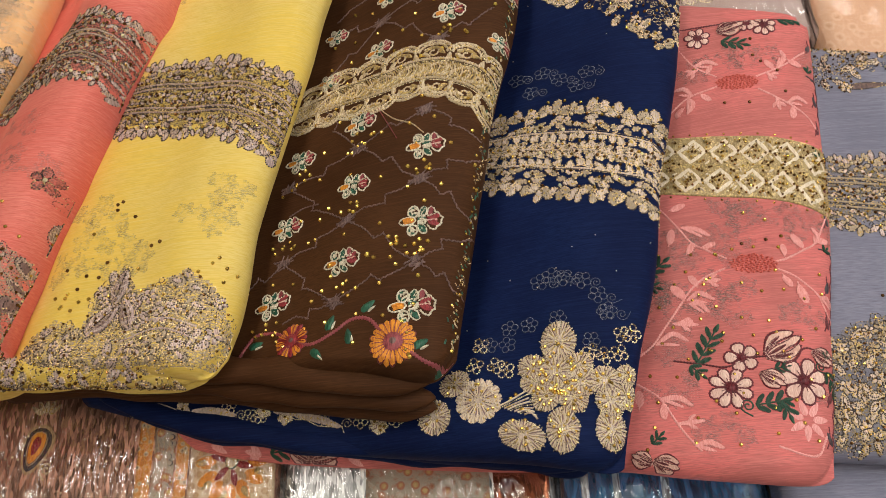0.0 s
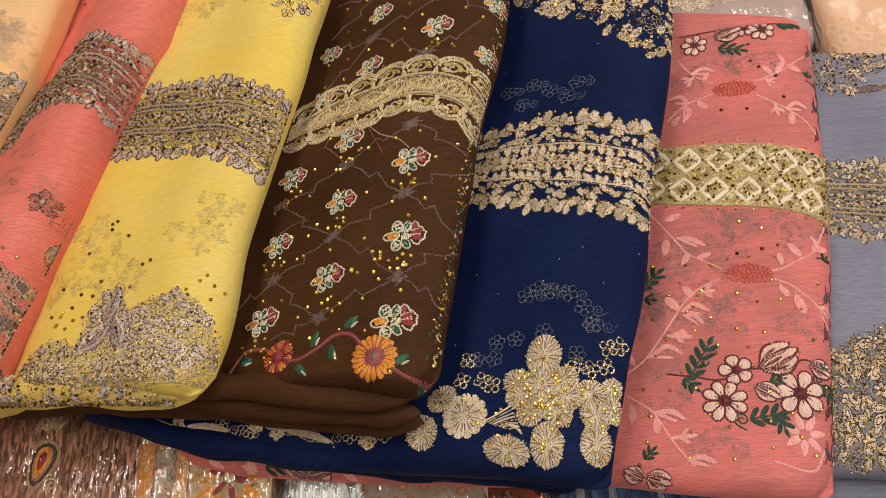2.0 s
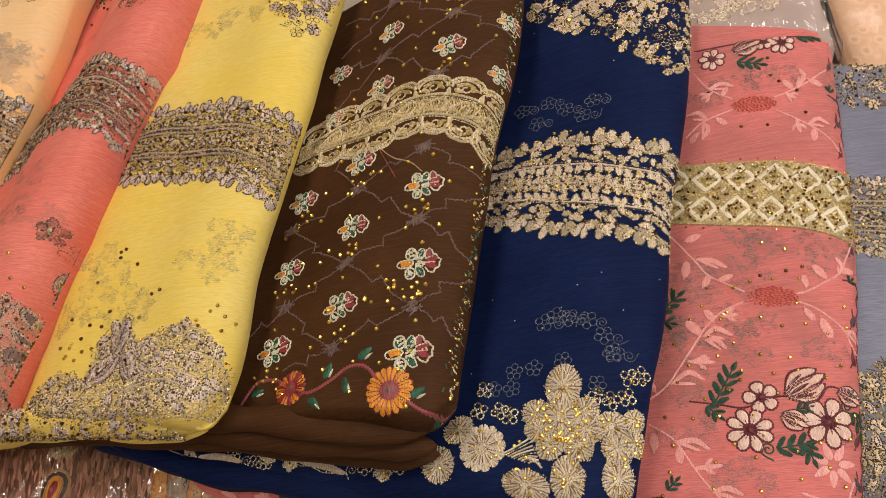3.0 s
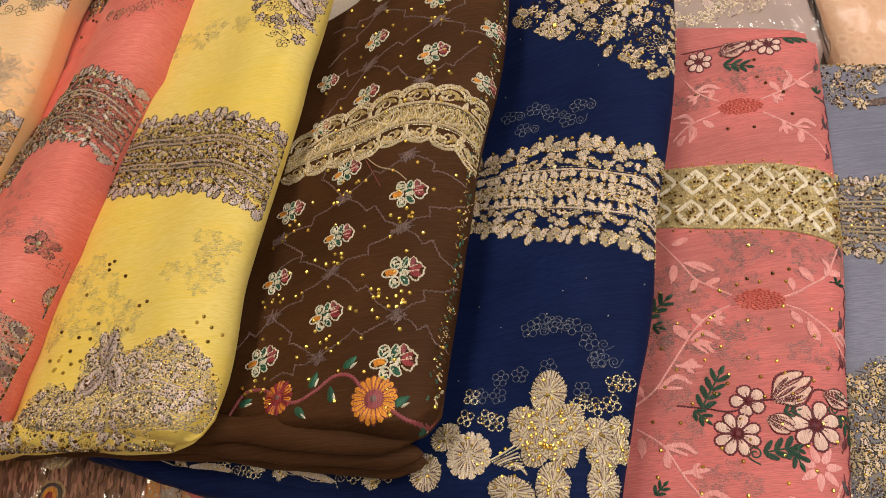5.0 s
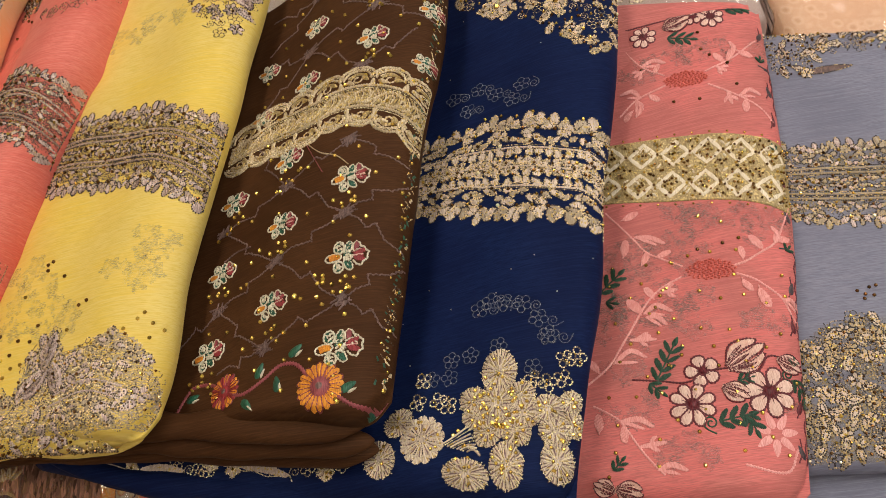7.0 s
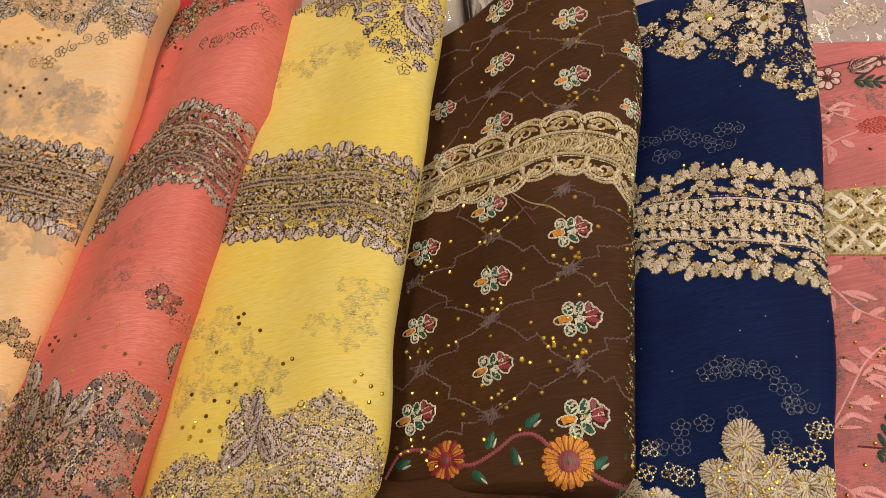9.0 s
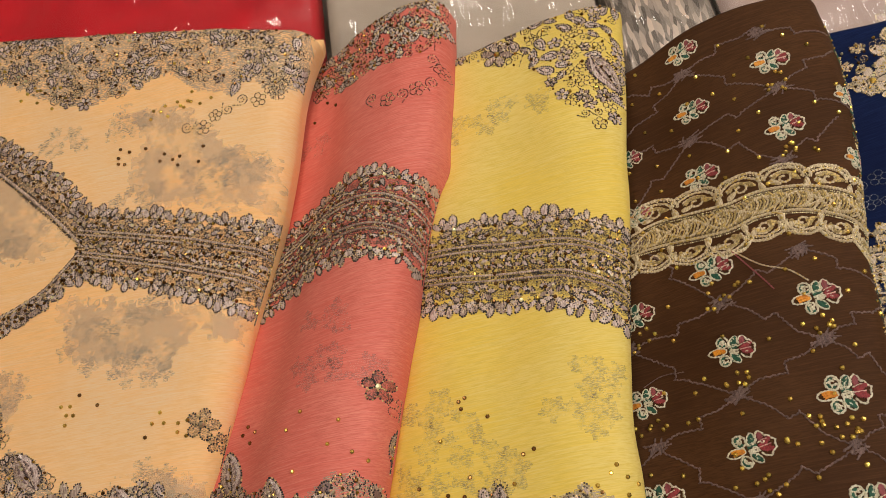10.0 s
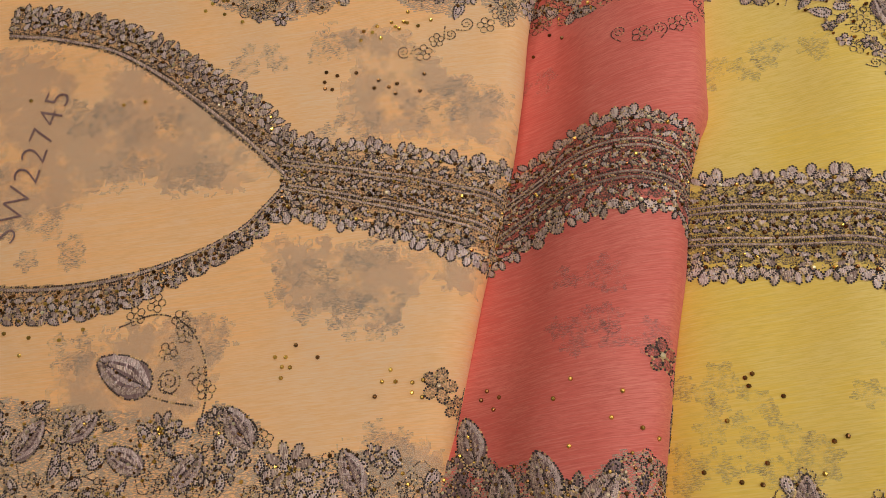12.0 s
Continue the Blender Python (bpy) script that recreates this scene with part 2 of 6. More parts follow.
NAVY = Cloth(
    right=[(0.165, 0.086), (0.207, 0.096), (0.251, 0.109), (0.288, 0.120), (0.327, 0.134), (0.368, 0.145), (0.441, 0.159), (0.482, 0.172), (0.538, 0.188), (0.578, 0.198), (0.641, 0.210), (0.73, 0.222)],
    front=[(-0.39, 0.286), (-0.355, 0.275), (-0.25, 0.243), (-0.094, 0.215), (0.007, 0.198), (0.070, 0.186), (0.088, 0.186), (0.100, 0.196)], back=[(-0.4, 0.752), (0.06, 0.748), (0.13, 0.735), (0.24, 0.714)], left=-0.39,
    rise=[(-0.5, -0.118), (-0.25, -0.092), (-0.18, -0.070), (-0.12, -0.045), (-0.06, -0.022), (0.0, -0.020)], thick=0.045, seed=5.2)
PINK = Cloth(
    right=[(0.165, 0.268), (0.201, 0.276), (0.248, 0.287), (0.299, 0.298), (0.352, 0.311), (0.421, 0.327), (0.477, 0.336), (0.537, 0.345), (0.608, 0.355), (0.66, 0.363)],
    front=[(-0.31, 0.262), (-0.29, 0.245), (-0.204, 0.228), (-0.029, 0.212), (0.105, 0.198), (0.153, 0.188), (0.215, 0.178), (0.255, 0.175), (0.271, 0.180), (0.290, 0.200)], back=[(-0.3, 0.70), (0.22, 0.668), (0.29, 0.657), (0.38, 0.650)], left=-0.31,
    rise=[(-0.6, -0.152), (-0.3, -0.148), (-0.2, -0.113), (-0.12, -0.090), (-0.06, -0.076), (0.0, -0.077)], thick=0.035, seed=8.4)
GREY = Cloth(
    right=[(0.0, 0.85), (1.0, 0.95)], front=[(0.1, 0.215), (0.286, 0.201), (0.355, 0.195), (0.9, 0.15)], back=[(0.1, 0.69), (0.379, 0.654), (0.503, 0.635), (0.95, 0.57)], left=0.05,
    rise=[(-0.9, -0.135), (-0.6, -0.127), (0.0, -0.127)], thick=0.03, seed=3.6, round_f=0.012)


def garment(name, cl, material, label):
    g = tagged(new(name), label, "folded garment", "garments fanned over the table")
    part("fabric", cl.mesh("fabric", material), g)
    return g


peach_suit = garment("folded_kameez", PEACH, MAT_PEACH, "peach chiffon kameez with embroidered neckline, folded, on top")
coral_suit = garment("folded_kameez", CORAL, MAT_CORAL, "coral chiffon kameez with silver-mauve lace band, folded narrow")
yellow_suit = garment("folded_kameez", YELLOW, MAT_YELLOW, "yellow chiffon kameez with silver-mauve lace, folded over brown one")
brown_suit = garment("folded_kameez", BROWN, MAT_BROWN, "dark brown chiffon kameez with flower trellis and cream lace")
navy_suit = garment("folded_kameez", NAVY, MAT_NAVY, "navy chiffon kameez with gold-silver lace and flower applique")
pink_suit = garment("folded_kameez", PINK, MAT_PINK, "pink chiffon kameez with gold brocade band and maroon flowers")
grey_suit = garment("folded_kameez", GREY, MAT_GREY, "blue-grey chiffon kameez with gold beaded lace, folded flat")


# ---- thread, beads and stones ----
def thread(name, color, dark, rough=0.45, metal=0.0, lines=1500.0, speck=0.0, speck_color=(0.6, 0.42, 0.12), rot=0.4, shade=0.62):
    """Embroidery thread: fine parallel stitches, with a glint of metal thread where speck is set."""
    m, nt, b = nodes_of(name)
    st = noise_tex(nt, coords(nt, lines, lines * 0.12, lines * 0.3, rot), 1.0, 2.0)
    big = noise_tex(nt, coords(nt), 60.0, 2.0)
    c = mix(nt, ramp(nt, st, [(0.36, (0, 0, 0)), (0.62, (1, 1, 1))]), dark, color)
    c = mix(nt, ramp(nt, big, [(0.35, (0.35, 0.35, 0.35)), (0.6, (0, 0, 0))]), c, dark)
    geo = nt.nodes.new("ShaderNodeNewGeometry")
    c = mix(nt, ramp(nt, geo.outputs["Random Per Island"], [(0.0, (shade, shade, shade)), (0.45, (shade - 0.5, shade - 0.5, shade - 0.5)), (1.0, (0, 0, 0))]), c, dark)
    if speck:
        v = node(nt, "ShaderNodeTexVoronoi", Scale=700.0)
        nt.links.new(coords(nt), v.inputs["Vector"])
        sep = nt.nodes.new("ShaderNodeSeparateColor")
        nt.links.new(v.outputs["Color"], sep.inputs[0])
        f = ramp(nt, sep.outputs[0], [(1 - speck - 0.02, (0, 0, 0)), (1 - speck, (1, 1, 1))])
        c = mix(nt, f, c, speck_color)
        nt.links.new(f, b.inputs["Metallic"])
    else:
        b.inputs["Metallic"].default_value = metal
    nt.links.new(c, b.inputs["Base Color"])
    b.inputs["Roughness"].default_value = rough
    bump(nt, b, st, 0.6, 0.0008)
    return m


def beads(name, dark, gold, share):
    """Tiny sewn beads, dark and gilt mixed."""
    m, nt, b = nodes_of(name)
    geo = nt.nodes.new("ShaderNodeNewGeometry")
    r = geo.outputs["Random Per Island"]
    half = tuple(v * 0.45 for v in gold)
    nt.links.new(ramp(nt, r, [(0.0, dark), (1 - share, tuple(v * 1.8 for v in dark)), (1 - share + 0.02, half), (1 - share * 0.5, gold), (1.0, tuple(min(1, v * 1.35) for v in gold))]), b.inputs["Base Color"])
    nt.links.new(ramp(nt, r, [(1 - share, (0.1, 0.1, 0.1)), (1 - share + 0.02, (0.9, 0.9, 0.9))]), b.inputs["Metallic"])
    b.inputs["Roughness"].default_value = 0.34
    return m


def sheer(name, color, amount, soft=False, floor=0.15, even=False):
    """Needlework of a layer below showing faintly through the chiffon."""
    m, nt, b = nodes_of(name)
    n = noise_tex(nt, coords(nt, 330, 1150, 500, 0.1) if soft else coords(nt, 700, 780, 700), 1.0, 2.0)
    blot = noise_tex(nt, coords(nt), 110.0 if soft else 85.0, 3.0)
    f = mix(nt, 1.0, ramp(nt, n, [(0.36, (0, 0, 0)), (0.62, (amount, amount, amount))]), ramp(nt, blot, [(0.40, (floor, floor, floor)), (0.56, (1, 1, 1))]), "MULTIPLY")
    if even:
        fine = ramp(nt, noise_tex(nt, coords(nt, 160, 1300, 500, 0.1), 1.0, 2.0), [(0.3, (amount * 0.75,) * 3), (0.7, (amount,) * 3)])
        f = mix(nt, 1.0, fine, ramp(nt, noise_tex(nt, coords(nt), 34.0, 3.0), [(0.36, (floor,) * 3), (0.52, (1, 1, 1))]), "MULTIPLY")
    b.inputs["Base Color"].default_value = (*color, 1)
    b.inputs["Roughness"].default_value = 0.6
    nt.links.new(f, b.inputs["Alpha"])
    return m


def stone(name, color, rough=0.26):
    m, nt, b = nodes_of(name)
    oi = nt.nodes.new("ShaderNodeObjectInfo")
    geo = nt.nodes.new("ShaderNodeNewGeometry")
    r = nt.nodes.new("ShaderNodeMath")
    r.operation = "ADD"
    nt.links.new(oi.outputs["Random"], r.inputs[0])
    nt.links.new(geo.outputs["Random Per Island"], r.inputs[1])
    fr = nt.nodes.new("ShaderNodeMath")
    fr.operation = "FRACT"
    nt.links.new(r.outputs[0], fr.inputs[0])
    d = tuple(v * 0.4 for v in color)
    nt.links.new(ramp(nt, fr.outputs[0], [(0.0, d), (0.3, tuple(v * 0.7 for v in color)), (0.75, color), (1.0, tuple(min(1, v * 1.5) for v in color))]), b.inputs["Base Color"])
    b.inputs["Metallic"].default_value, b.inputs["Roughness"].default_value = 0.85, rough
    return m


M_MAUVE = thread("mauve_silk", (0.88, 0.68, 0.55), (0.18, 0.10, 0.075), shade=0.66, speck=0.10, speck_color=(0.66, 0.54, 0.42))
M_LILAC = thread("silver_silk", (0.88, 0.71, 0.64), (0.34, 0.23, 0.20), speck=0.10, speck_color=(0.66, 0.58, 0.52))
M_BEAD = beads("bead_line", (0.013, 0.006, 0.0045), (0.60, 0.43, 0.20), 0.34)
M_GOLDBEAD = beads("gilt_bead_line", (0.10, 0.07, 0.035), (0.82, 0.68, 0.42), 0.74)
M_MIXBEAD = beads("mixed_bead_line", (0.05, 0.032, 0.018), (0.68, 0.52, 0.27), 0.52)
M_SILVBEAD = beads("dull_bead_line", (0.04, 0.05, 0.08), (0.22, 0.22, 0.23), 0.35)
M_CREAM = thread("cream_silk", (0.90, 0.77, 0.54), (0.40, 0.28, 0.14), speck=0.12, shade=0.4)
M_GOLDFILL = thread("gilt_silk", (0.55, 0.42, 0.20), (0.27, 0.18, 0.06), speck=0.3, speck_color=(0.72, 0.54, 0.22))
M_BISCUIT = thread("biscuit_silk", (0.86, 0.72, 0.59), (0.44, 0.33, 0.25), speck=0.10, shade=0.48)
M_TAN = thread("tan_silk", (0.60, 0.49, 0.36), (0.30, 0.22, 0.13), speck=0.08)
M_IVORY = thread("ivory_silk", (0.92, 0.82, 0.64), (0.70, 0.57, 0.40), shade=0.4)
M_WHITE = thread("white_silk", (0.92, 0.86, 0.70), (0.52, 0.45, 0.30), shade=0.4)
M_GREEN = thread("green_silk", (0.028, 0.155, 0.085), (0.008, 0.055, 0.03))
M_DKGREEN = thread("dark_green_silk", (0.02, 0.10, 0.045), (0.008, 0.035, 0.02))
M_ORANGE = thread("orange_silk", (0.95, 0.42, 0.035), (0.60, 0.20, 0.02))
M_RED = thread("crimson_silk", (0.42, 0.045, 0.05), (0.20, 0.014, 0.018))
M_ROSE = thread("rose_silk", (0.42, 0.10, 0.10), (0.22, 0.04, 0.05))
M_PLUM = thread("plum_silk", (0.27, 0.165, 0.14), (0.09, 0.05, 0.042))
M_MAROON = thread("maroon_silk", (0.21, 0.022, 0.032), (0.08, 0.008, 0.012))
M_BLUSH = thread("blush_silk", (0.92, 0.68, 0.56), (0.66, 0.38, 0.30), shade=0.4)
M_PALEPINK = thread("pale_pink_silk", (0.92, 0.47, 0.43), (0.74, 0.27, 0.24), shade=0.5)
M_CORALSILK = thread("deep_coral_silk", (0.82, 0.20, 0.15), (0.52, 0.08, 0.06))
M_INK = thread("ink_silk", (0.10, 0.075, 0.08), (0.03, 0.02, 0.025))
M_STONE = stone("gilt_stone", (0.80, 0.54, 0.12))
M_DARKSTONE = stone("smoky_stone", (0.22, 0.11, 0.035))
M_GOLD = stone("amber_stone", (0.95, 0.66, 0.16))
M_BRIGHT = stone("clear_stone", (0.80, 0.66, 0.44), 0.3)
M_HAZE = sheer("mauve_net", (0.13, 0.082, 0.06), 0.95, floor=0.52)
M_GHOST = sheer("ghost_needlework", (0.44, 0.37, 0.29), 0.5, soft=True)
M_VEIL = sheer("taupe_net", (0.54, 0.44, 0.32), 0.85, soft=True, floor=0.7)
M_GHOST_Y = sheer("ghost_needlework_yellow", (0.48, 0.40, 0.18), 0.45, soft=True)
M_GHOST_C = sheer("ghost_needlework_coral", (0.46, 0.20, 0.16), 0.40, soft=True)
M_GHOST_R = sheer("ghost_needlework_rose", (0.36, 0.215, 0.185), 0.55, soft=True)
M_UNDER = sheer("taupe_under_layer", (0.73, 0.56, 0.37), 0.36, floor=0.12, even=True)
M_HEATHER = thread("heather_silk", (0.34, 0.22, 0.20), (0.15, 0.08, 0.08), shade=0.4)
M_GOLDNET = sheer("gilt_net", (0.36, 0.27, 0.13), 0.85)

rnd = random.Random(11)


ROPES = {"white_silk", "cream_silk", "silver_silk", "plum_silk", "pale_pink_silk", "rose_silk", "maroon_silk"}
BEADED = {"bead_line": 1.0, "gilt_bead_line": 1.0, "mixed_bead_line": 1.0, "dull_bead_line": 0.9}


class Stitch:
    """Needlework laid on a garment: shapes in plan, lifted onto the cloth."""

    def __init__(self, cl):
        self.cl, self.bags = cl, {}

    def bag(self, mat):
        return self.bags.setdefault(mat.name, (mat, [], []))

    def lift(self, x, y, h):
        c = self.cl
        x = min(x, c.xr(y) - 0.0006)
        y = max(y, c.yf(x) + 0.0006)
        y = min(y, c.yb(x) - 0.0006)
        return (x, y, c.top(x, y) + h)

    def petal(self, x, y, ang, ln, wd, mat, edge=None, h=0.0009, point=0.4, ew=0.0019, n=10, lift=0.0):
        _, V, F = self.bag(mat)
        ca, sa = math.cos(ang), math.sin(ang)
        base = len(V)
        ring = []
        for sc, hh in ((1.0, 0.0002), (0.62, h * 0.85)):
            for k in range(n):
                t = 2 * math.pi * k / n
                lx = ln / 2 * math.cos(t) * sc
                ly = wd / 2 * math.sin(t) * (1 - point * math.cos(t)) * sc
                px, py = x + lx * ca - ly * sa, y + lx * sa + ly * ca
                if sc == 1.0:
                    ring.append((px, py))
                V.append(self.lift(px, py, hh + lift))
        V.append(self.lift(x, y, h + lift))
        for k in range(n):
            k2 = (k + 1) % n
            F.append((base + k, base + k2, base + n + k2, base + n + k))
            F.append((base + n + k, base + n + k2, base + 2 * n))
        if edge:
            self.cord(ring, ew, edge, 0.0014 + lift, True)

    def cord(self, pts, w, mat, h=0.0012, closed=False, twist=True):
        _, V, F = self.bag(mat)
        if len(pts) < 2:
            return
        if mat.name in BEADED:
            r = max(0.00052, w * 0.46)
            for x, y in along(list(pts) + ([pts[0]] if closed else []), r * 2.15)[: -1 if closed else None]:
                px, py, pz = self.lift(x, y, h * 0.4)
                base, a0 = len(V), rnd.random() * 1.2
                V += [(px + r * math.cos(a0 + 1.2566 * k), py + r * math.sin(a0 + 1.2566 * k), pz) for k in range(5)] + [(px, py, pz + r * 0.9)]
                F += [(base + k, base + (k + 1) % 5, base + 5) for k in range(5)]
            return
        rope = twist and mat.name in ROPES
        if rope:
            pts = along(list(pts) + ([pts[0]] if closed else []), 0.0013)
            pts = pts[:-1] if closed else pts
        n = len(pts)
        base = len(V)
        for i, (x, y) in enumerate(pts):
            a = pts[i - 1] if i or closed else pts[i]
            b = pts[(i + 1) % n] if i < n - 1 or closed else pts[i]
            dx, dy = b[0] - a[0], b[1] - a[1]
            d = math.hypot(dx, dy) or 1.0
            q = w / 2 * ((0.62 + 0.6 * (i % 2)) if rope else 1.0)
            nx, ny = -dy / d * q, dx / d * q
            V.append(self.lift(x + nx, y + ny, 0.0002))
            V.append(self.lift(x, y, h * ((0.7 + 0.45 * (i % 2)) if rope else 1.0)))
            V.append(self.lift(x - nx, y - ny, 0.0002))
        for i in range(n if closed else n - 1):
            a, b = base + 3 * i, base + 3 * ((i + 1) % n)
            F.append((a, a + 1, b + 1, b))
            F.append((a + 1, a + 2, b + 2, b + 1))

    def satin(self, spine, wd, mat, slant=0.5, h=0.0014, step=0.0012):
        """A leaf or petal in satin stitch: slanted threads side by side along a spine."""
        line = along(smooth_line(spine, 0.0015), step)
        n = len(line)
        for i, (x, y) in enumerate(line):
            (xa, ya), (xb, yb) = line[max(0, i - 1)], line[min(n - 1, i + 1)]
            a = math.atan2(yb - ya, xb - xa) + math.pi / 2 - slant
            q = wd / 2 * math.sin(math.pi * (0.07 + 0.86 * i / max(1, n - 1))) ** 0.65 * rnd.uniform(0.9, 1.08)
            dx, dy = q * math.cos(a), q * math.sin(a)
            self.cord([(x - dx, y - dy), (x, y), (x + dx, y + dy)], step * 1.3, mat, h * rnd.uniform(0.85, 1.15), False, False)

    def fan(self, x, y, rx, ry, a, mats, n, r0=0.35, r1=1.0, h=0.002, span=6.2832, t0=0.0, gap=0.82):
        """Rays of thread from an inner to an outer oval."""
        ca, sa = math.cos(a), math.sin(a)
        w = span * r1 * math.sqrt(rx * ry) / n * gap
        for k in range(n):
            t = t0 + span * (k + rnd.uniform(-0.2, 0.2)) / n
            out = r1 * rnd.uniform(0.96, 1.03)
            pts = []
            for q in (r0 * rnd.uniform(0.85, 1.1), (r0 + out) / 2, out):
                lx, ly = rx * q * math.cos(t), ry * q * math.sin(t)
                pts.append((x + lx * ca - ly * sa, y + lx * sa + ly * ca))
            self.cord(pts, w * rnd.uniform(0.8, 1.15), mats[k % len(mats)], h * rnd.uniform(0.85, 1.15), False, False)

    def ring(self, x, y, r, w, mat, h=0.0013, n=12, sq=1.0):
        self.cord([(x + r * math.cos(6.2832 * k / n), y + r * sq * math.sin(6.2832 * k / n)) for k in range(n)], w, mat, h, True)

    def scroll(self, x, y, r, ang, mat, w=0.0014, turns=1.6, flip=1, tail=1.2):
        pts = []
        for k in range(22):
            t = k / 21
            a = ang + flip * turns * 6.2832 * t
            q = r * (0.18 + 0.82 * t)
            pts.append((x + q * math.cos(a), y + q * math.sin(a)))
        a = ang + flip * turns * 6.2832
        ex, ey = pts[-1]
        tx, ty = -flip * math.sin(a), flip * math.cos(a)
        pts += [(ex + tx * r * tail * t, ey + ty * r * tail * t) for t in (0.4, 0.8, 1.0)]
        self.cord(pts, w, mat)

    def gem(self, x, y, r, mat, up=0.0006):
        _, V, F = self.bag(mat)
        base = len(V)
        z = self.lift(x, y, up)
        a0 = rnd.random() * 6.28
        tx, ty = rnd.uniform(-0.25, 0.25), rnd.uniform(-0.25, 0.25)
        for rr, hh in ((r, 0.0003), (r * 0.55, 0.0018)):
            for k in range(6):
                a = a0 + math.pi / 3 * k
                qx, qy = rr * math.cos(a), rr * math.sin(a)
                V.append((z[0] + qx, z[1] + qy, z[2] + hh + (qx * tx + qy * ty if rr < r else 0)))
        for k in range(6):
            k2 = (k + 1) % 6
            F.append((base + k, base + k2, base + 6 + k2, base + 6 + k))
        F.append(tuple(base + 6 + k for k in range(6)))

    def floret(self, x, y, r, fill, edge, n=5, gem=None, ang=None, fat=0.95):
        a0 = rnd.random() * 6.28 if ang is None else ang
        for k in range(n):
            a = a0 + 6.2832 * k / n
            self.petal(x + r * 0.58 * math.cos(a), y + r * 0.58 * math.sin(a), a, r * 0.9, r * fat * 3.6 / n, fill, edge, point=-0.25, n=9)
        if gem:
            self.gem(x, y, r * 0.22, gem)

    def rings(self, x, y, r, edge, n=5, w=0.0013):
        """A flower drawn in bead lines alone."""
        a0 = rnd.random() * 6.28
        for k in range(n):
            a = a0 + 6.2832 * k / n
            self.ring(x + r * 0.6 * math.cos(a), y + r * 0.6 * math.sin(a), r * 0.38, w, edge, n=9)

    def veil(self, poly, mat, cell=0.0026, h=0.0004, wob=0.0, within=None):
        """A sheet of net or of faint needlework over a region."""
        _, V, F = self.bag(mat)
        xs, ys = [p[0] for p in poly], [p[1] for p in poly]
        nx, ny = int((max(xs) - min(xs)) / cell) + 1, int((max(ys) - min(ys)) / cell) + 1
        ids = {}

        def vid(i, j):
            if (i, j) not in ids:
                ids[(i, j)] = len(V)
                V.append(self.lift(min(xs) + i * cell, min(ys) + j * cell, h))
            return ids[(i, j)]

        for j in range(ny):
            for i in range(nx):
                px, py = min(xs) + (i + 0.5) * cell, min(ys) + (j + 0.5) * cell
                if wob:
                    px += wob * noise.noise((px * 130, py * 130, 2.2))
                    py += wob * noise.noise((px * 130, py * 130, 7.2))
                if within(px, py) if within else inside(px, py, poly):
                    F.append((vid(i, j), vid(i + 1, j), vid(i + 1, j + 1), vid(i, j + 1)))

    def blob(self, x, y, r, mat, sq=0.7):
        """A faint flower cluster of a lower layer."""
        lobes = [(x + rnd.uniform(-r, r) * 1.3, y + rnd.uniform(-r, r) * sq, r * rnd.uniform(0.3, 0.62), rnd.random() * 6.28) for _ in range(8)]

        def within(px, py):
            for cx, cy, q, a in lobes:
                t = math.atan2(py - cy, px - cx)
                if math.hypot(px - cx, py - cy) < q * (0.9 + 0.2 * math.cos(5 * t + a)):
                    return True
            return False

        self.veil([(x - 2 * r, y - 2 * r), (x + 2 * r, y - 2 * r), (x + 2 * r, y + 2 * r), (x - 2 * r, y + 2 * r)], mat, 0.0015, 0.0004, within=within)

    def flush(self, name, parent, label="", kind=""):
        """One mesh, with a slot for each thread that it uses."""
        V, F, slot, flat = [], [], [], []
        me = bpy.data.meshes.new(name)
        for k, (mat, v, f) in enumerate(self.bags.values()):
            me.materials.append(mat)
            base = len(V)
            V += v
            F += [tuple(q + base for q in face) for face in f]
            slot += [k] * len(f)
            flat += ["stone" not in mat.name] * len(f)
        me.from_pydata(V, [], F)
        me.polygons.foreach_set("material_index", slot)
        me.polygons.foreach_set("use_smooth", flat)
        me.update()
        self.bags = {}
        return part(name, me, parent, label, kind)


def inside(x, y, poly):
    hit = False
    for i in range(len(poly)):
        (x1, y1), (x2, y2) = poly[i - 1], poly[i]
        if (y1 > y) != (y2 > y) and x < (x2 - x1) * (y - y1) / (y2 - y1) + x1:
            hit = not hit
    return hit


def sown(poly, gap, tries=1500, seed=1):
    """Points strewn over a region, no two nearer than gap."""
    r = random.Random(seed)
    xs, ys = [p[0] for p in poly], [p[1] for p in poly]
    got = []
    for _ in range(tries):
        x, y = r.uniform(min(xs), max(xs)), r.uniform(min(ys), max(ys))
        if inside(x, y, poly) and all((x - a) ** 2 + (y - b) ** 2 > gap * gap for a, b in got):
            got.append((x, y))
    return got


def along(pts, step):
    """Even points on a polyline."""
    out, left = [pts[0]], step
    for (x1, y1), (x2, y2) in zip(pts, pts[1:]):
        d = math.hypot(x2 - x1, y2 - y1)
        p = left
        while p <= d:
            out.append((x1 + (x2 - x1) * p / d, y1 + (y2 - y1) * p / d))
            p += step
        left = p - d
    out.append(pts[-1])
    return out


def smooth_line(pts, step=0.003):
    ts = [0.0]
    for a, b in zip(pts, pts[1:]):
        ts.append(ts[-1] + math.hypot(b[0] - a[0], b[1] - a[1]))
    fx, fy = [(t, p[0]) for t, p in zip(ts, pts)], [(t, p[1]) for t, p in zip(ts, pts)]
    n = max(2, int(ts[-1] / step))
    return [(lerp_list(fx, ts[-1] * k / n), lerp_list(fy, ts[-1] * k / n)) for k in range(n + 1)]


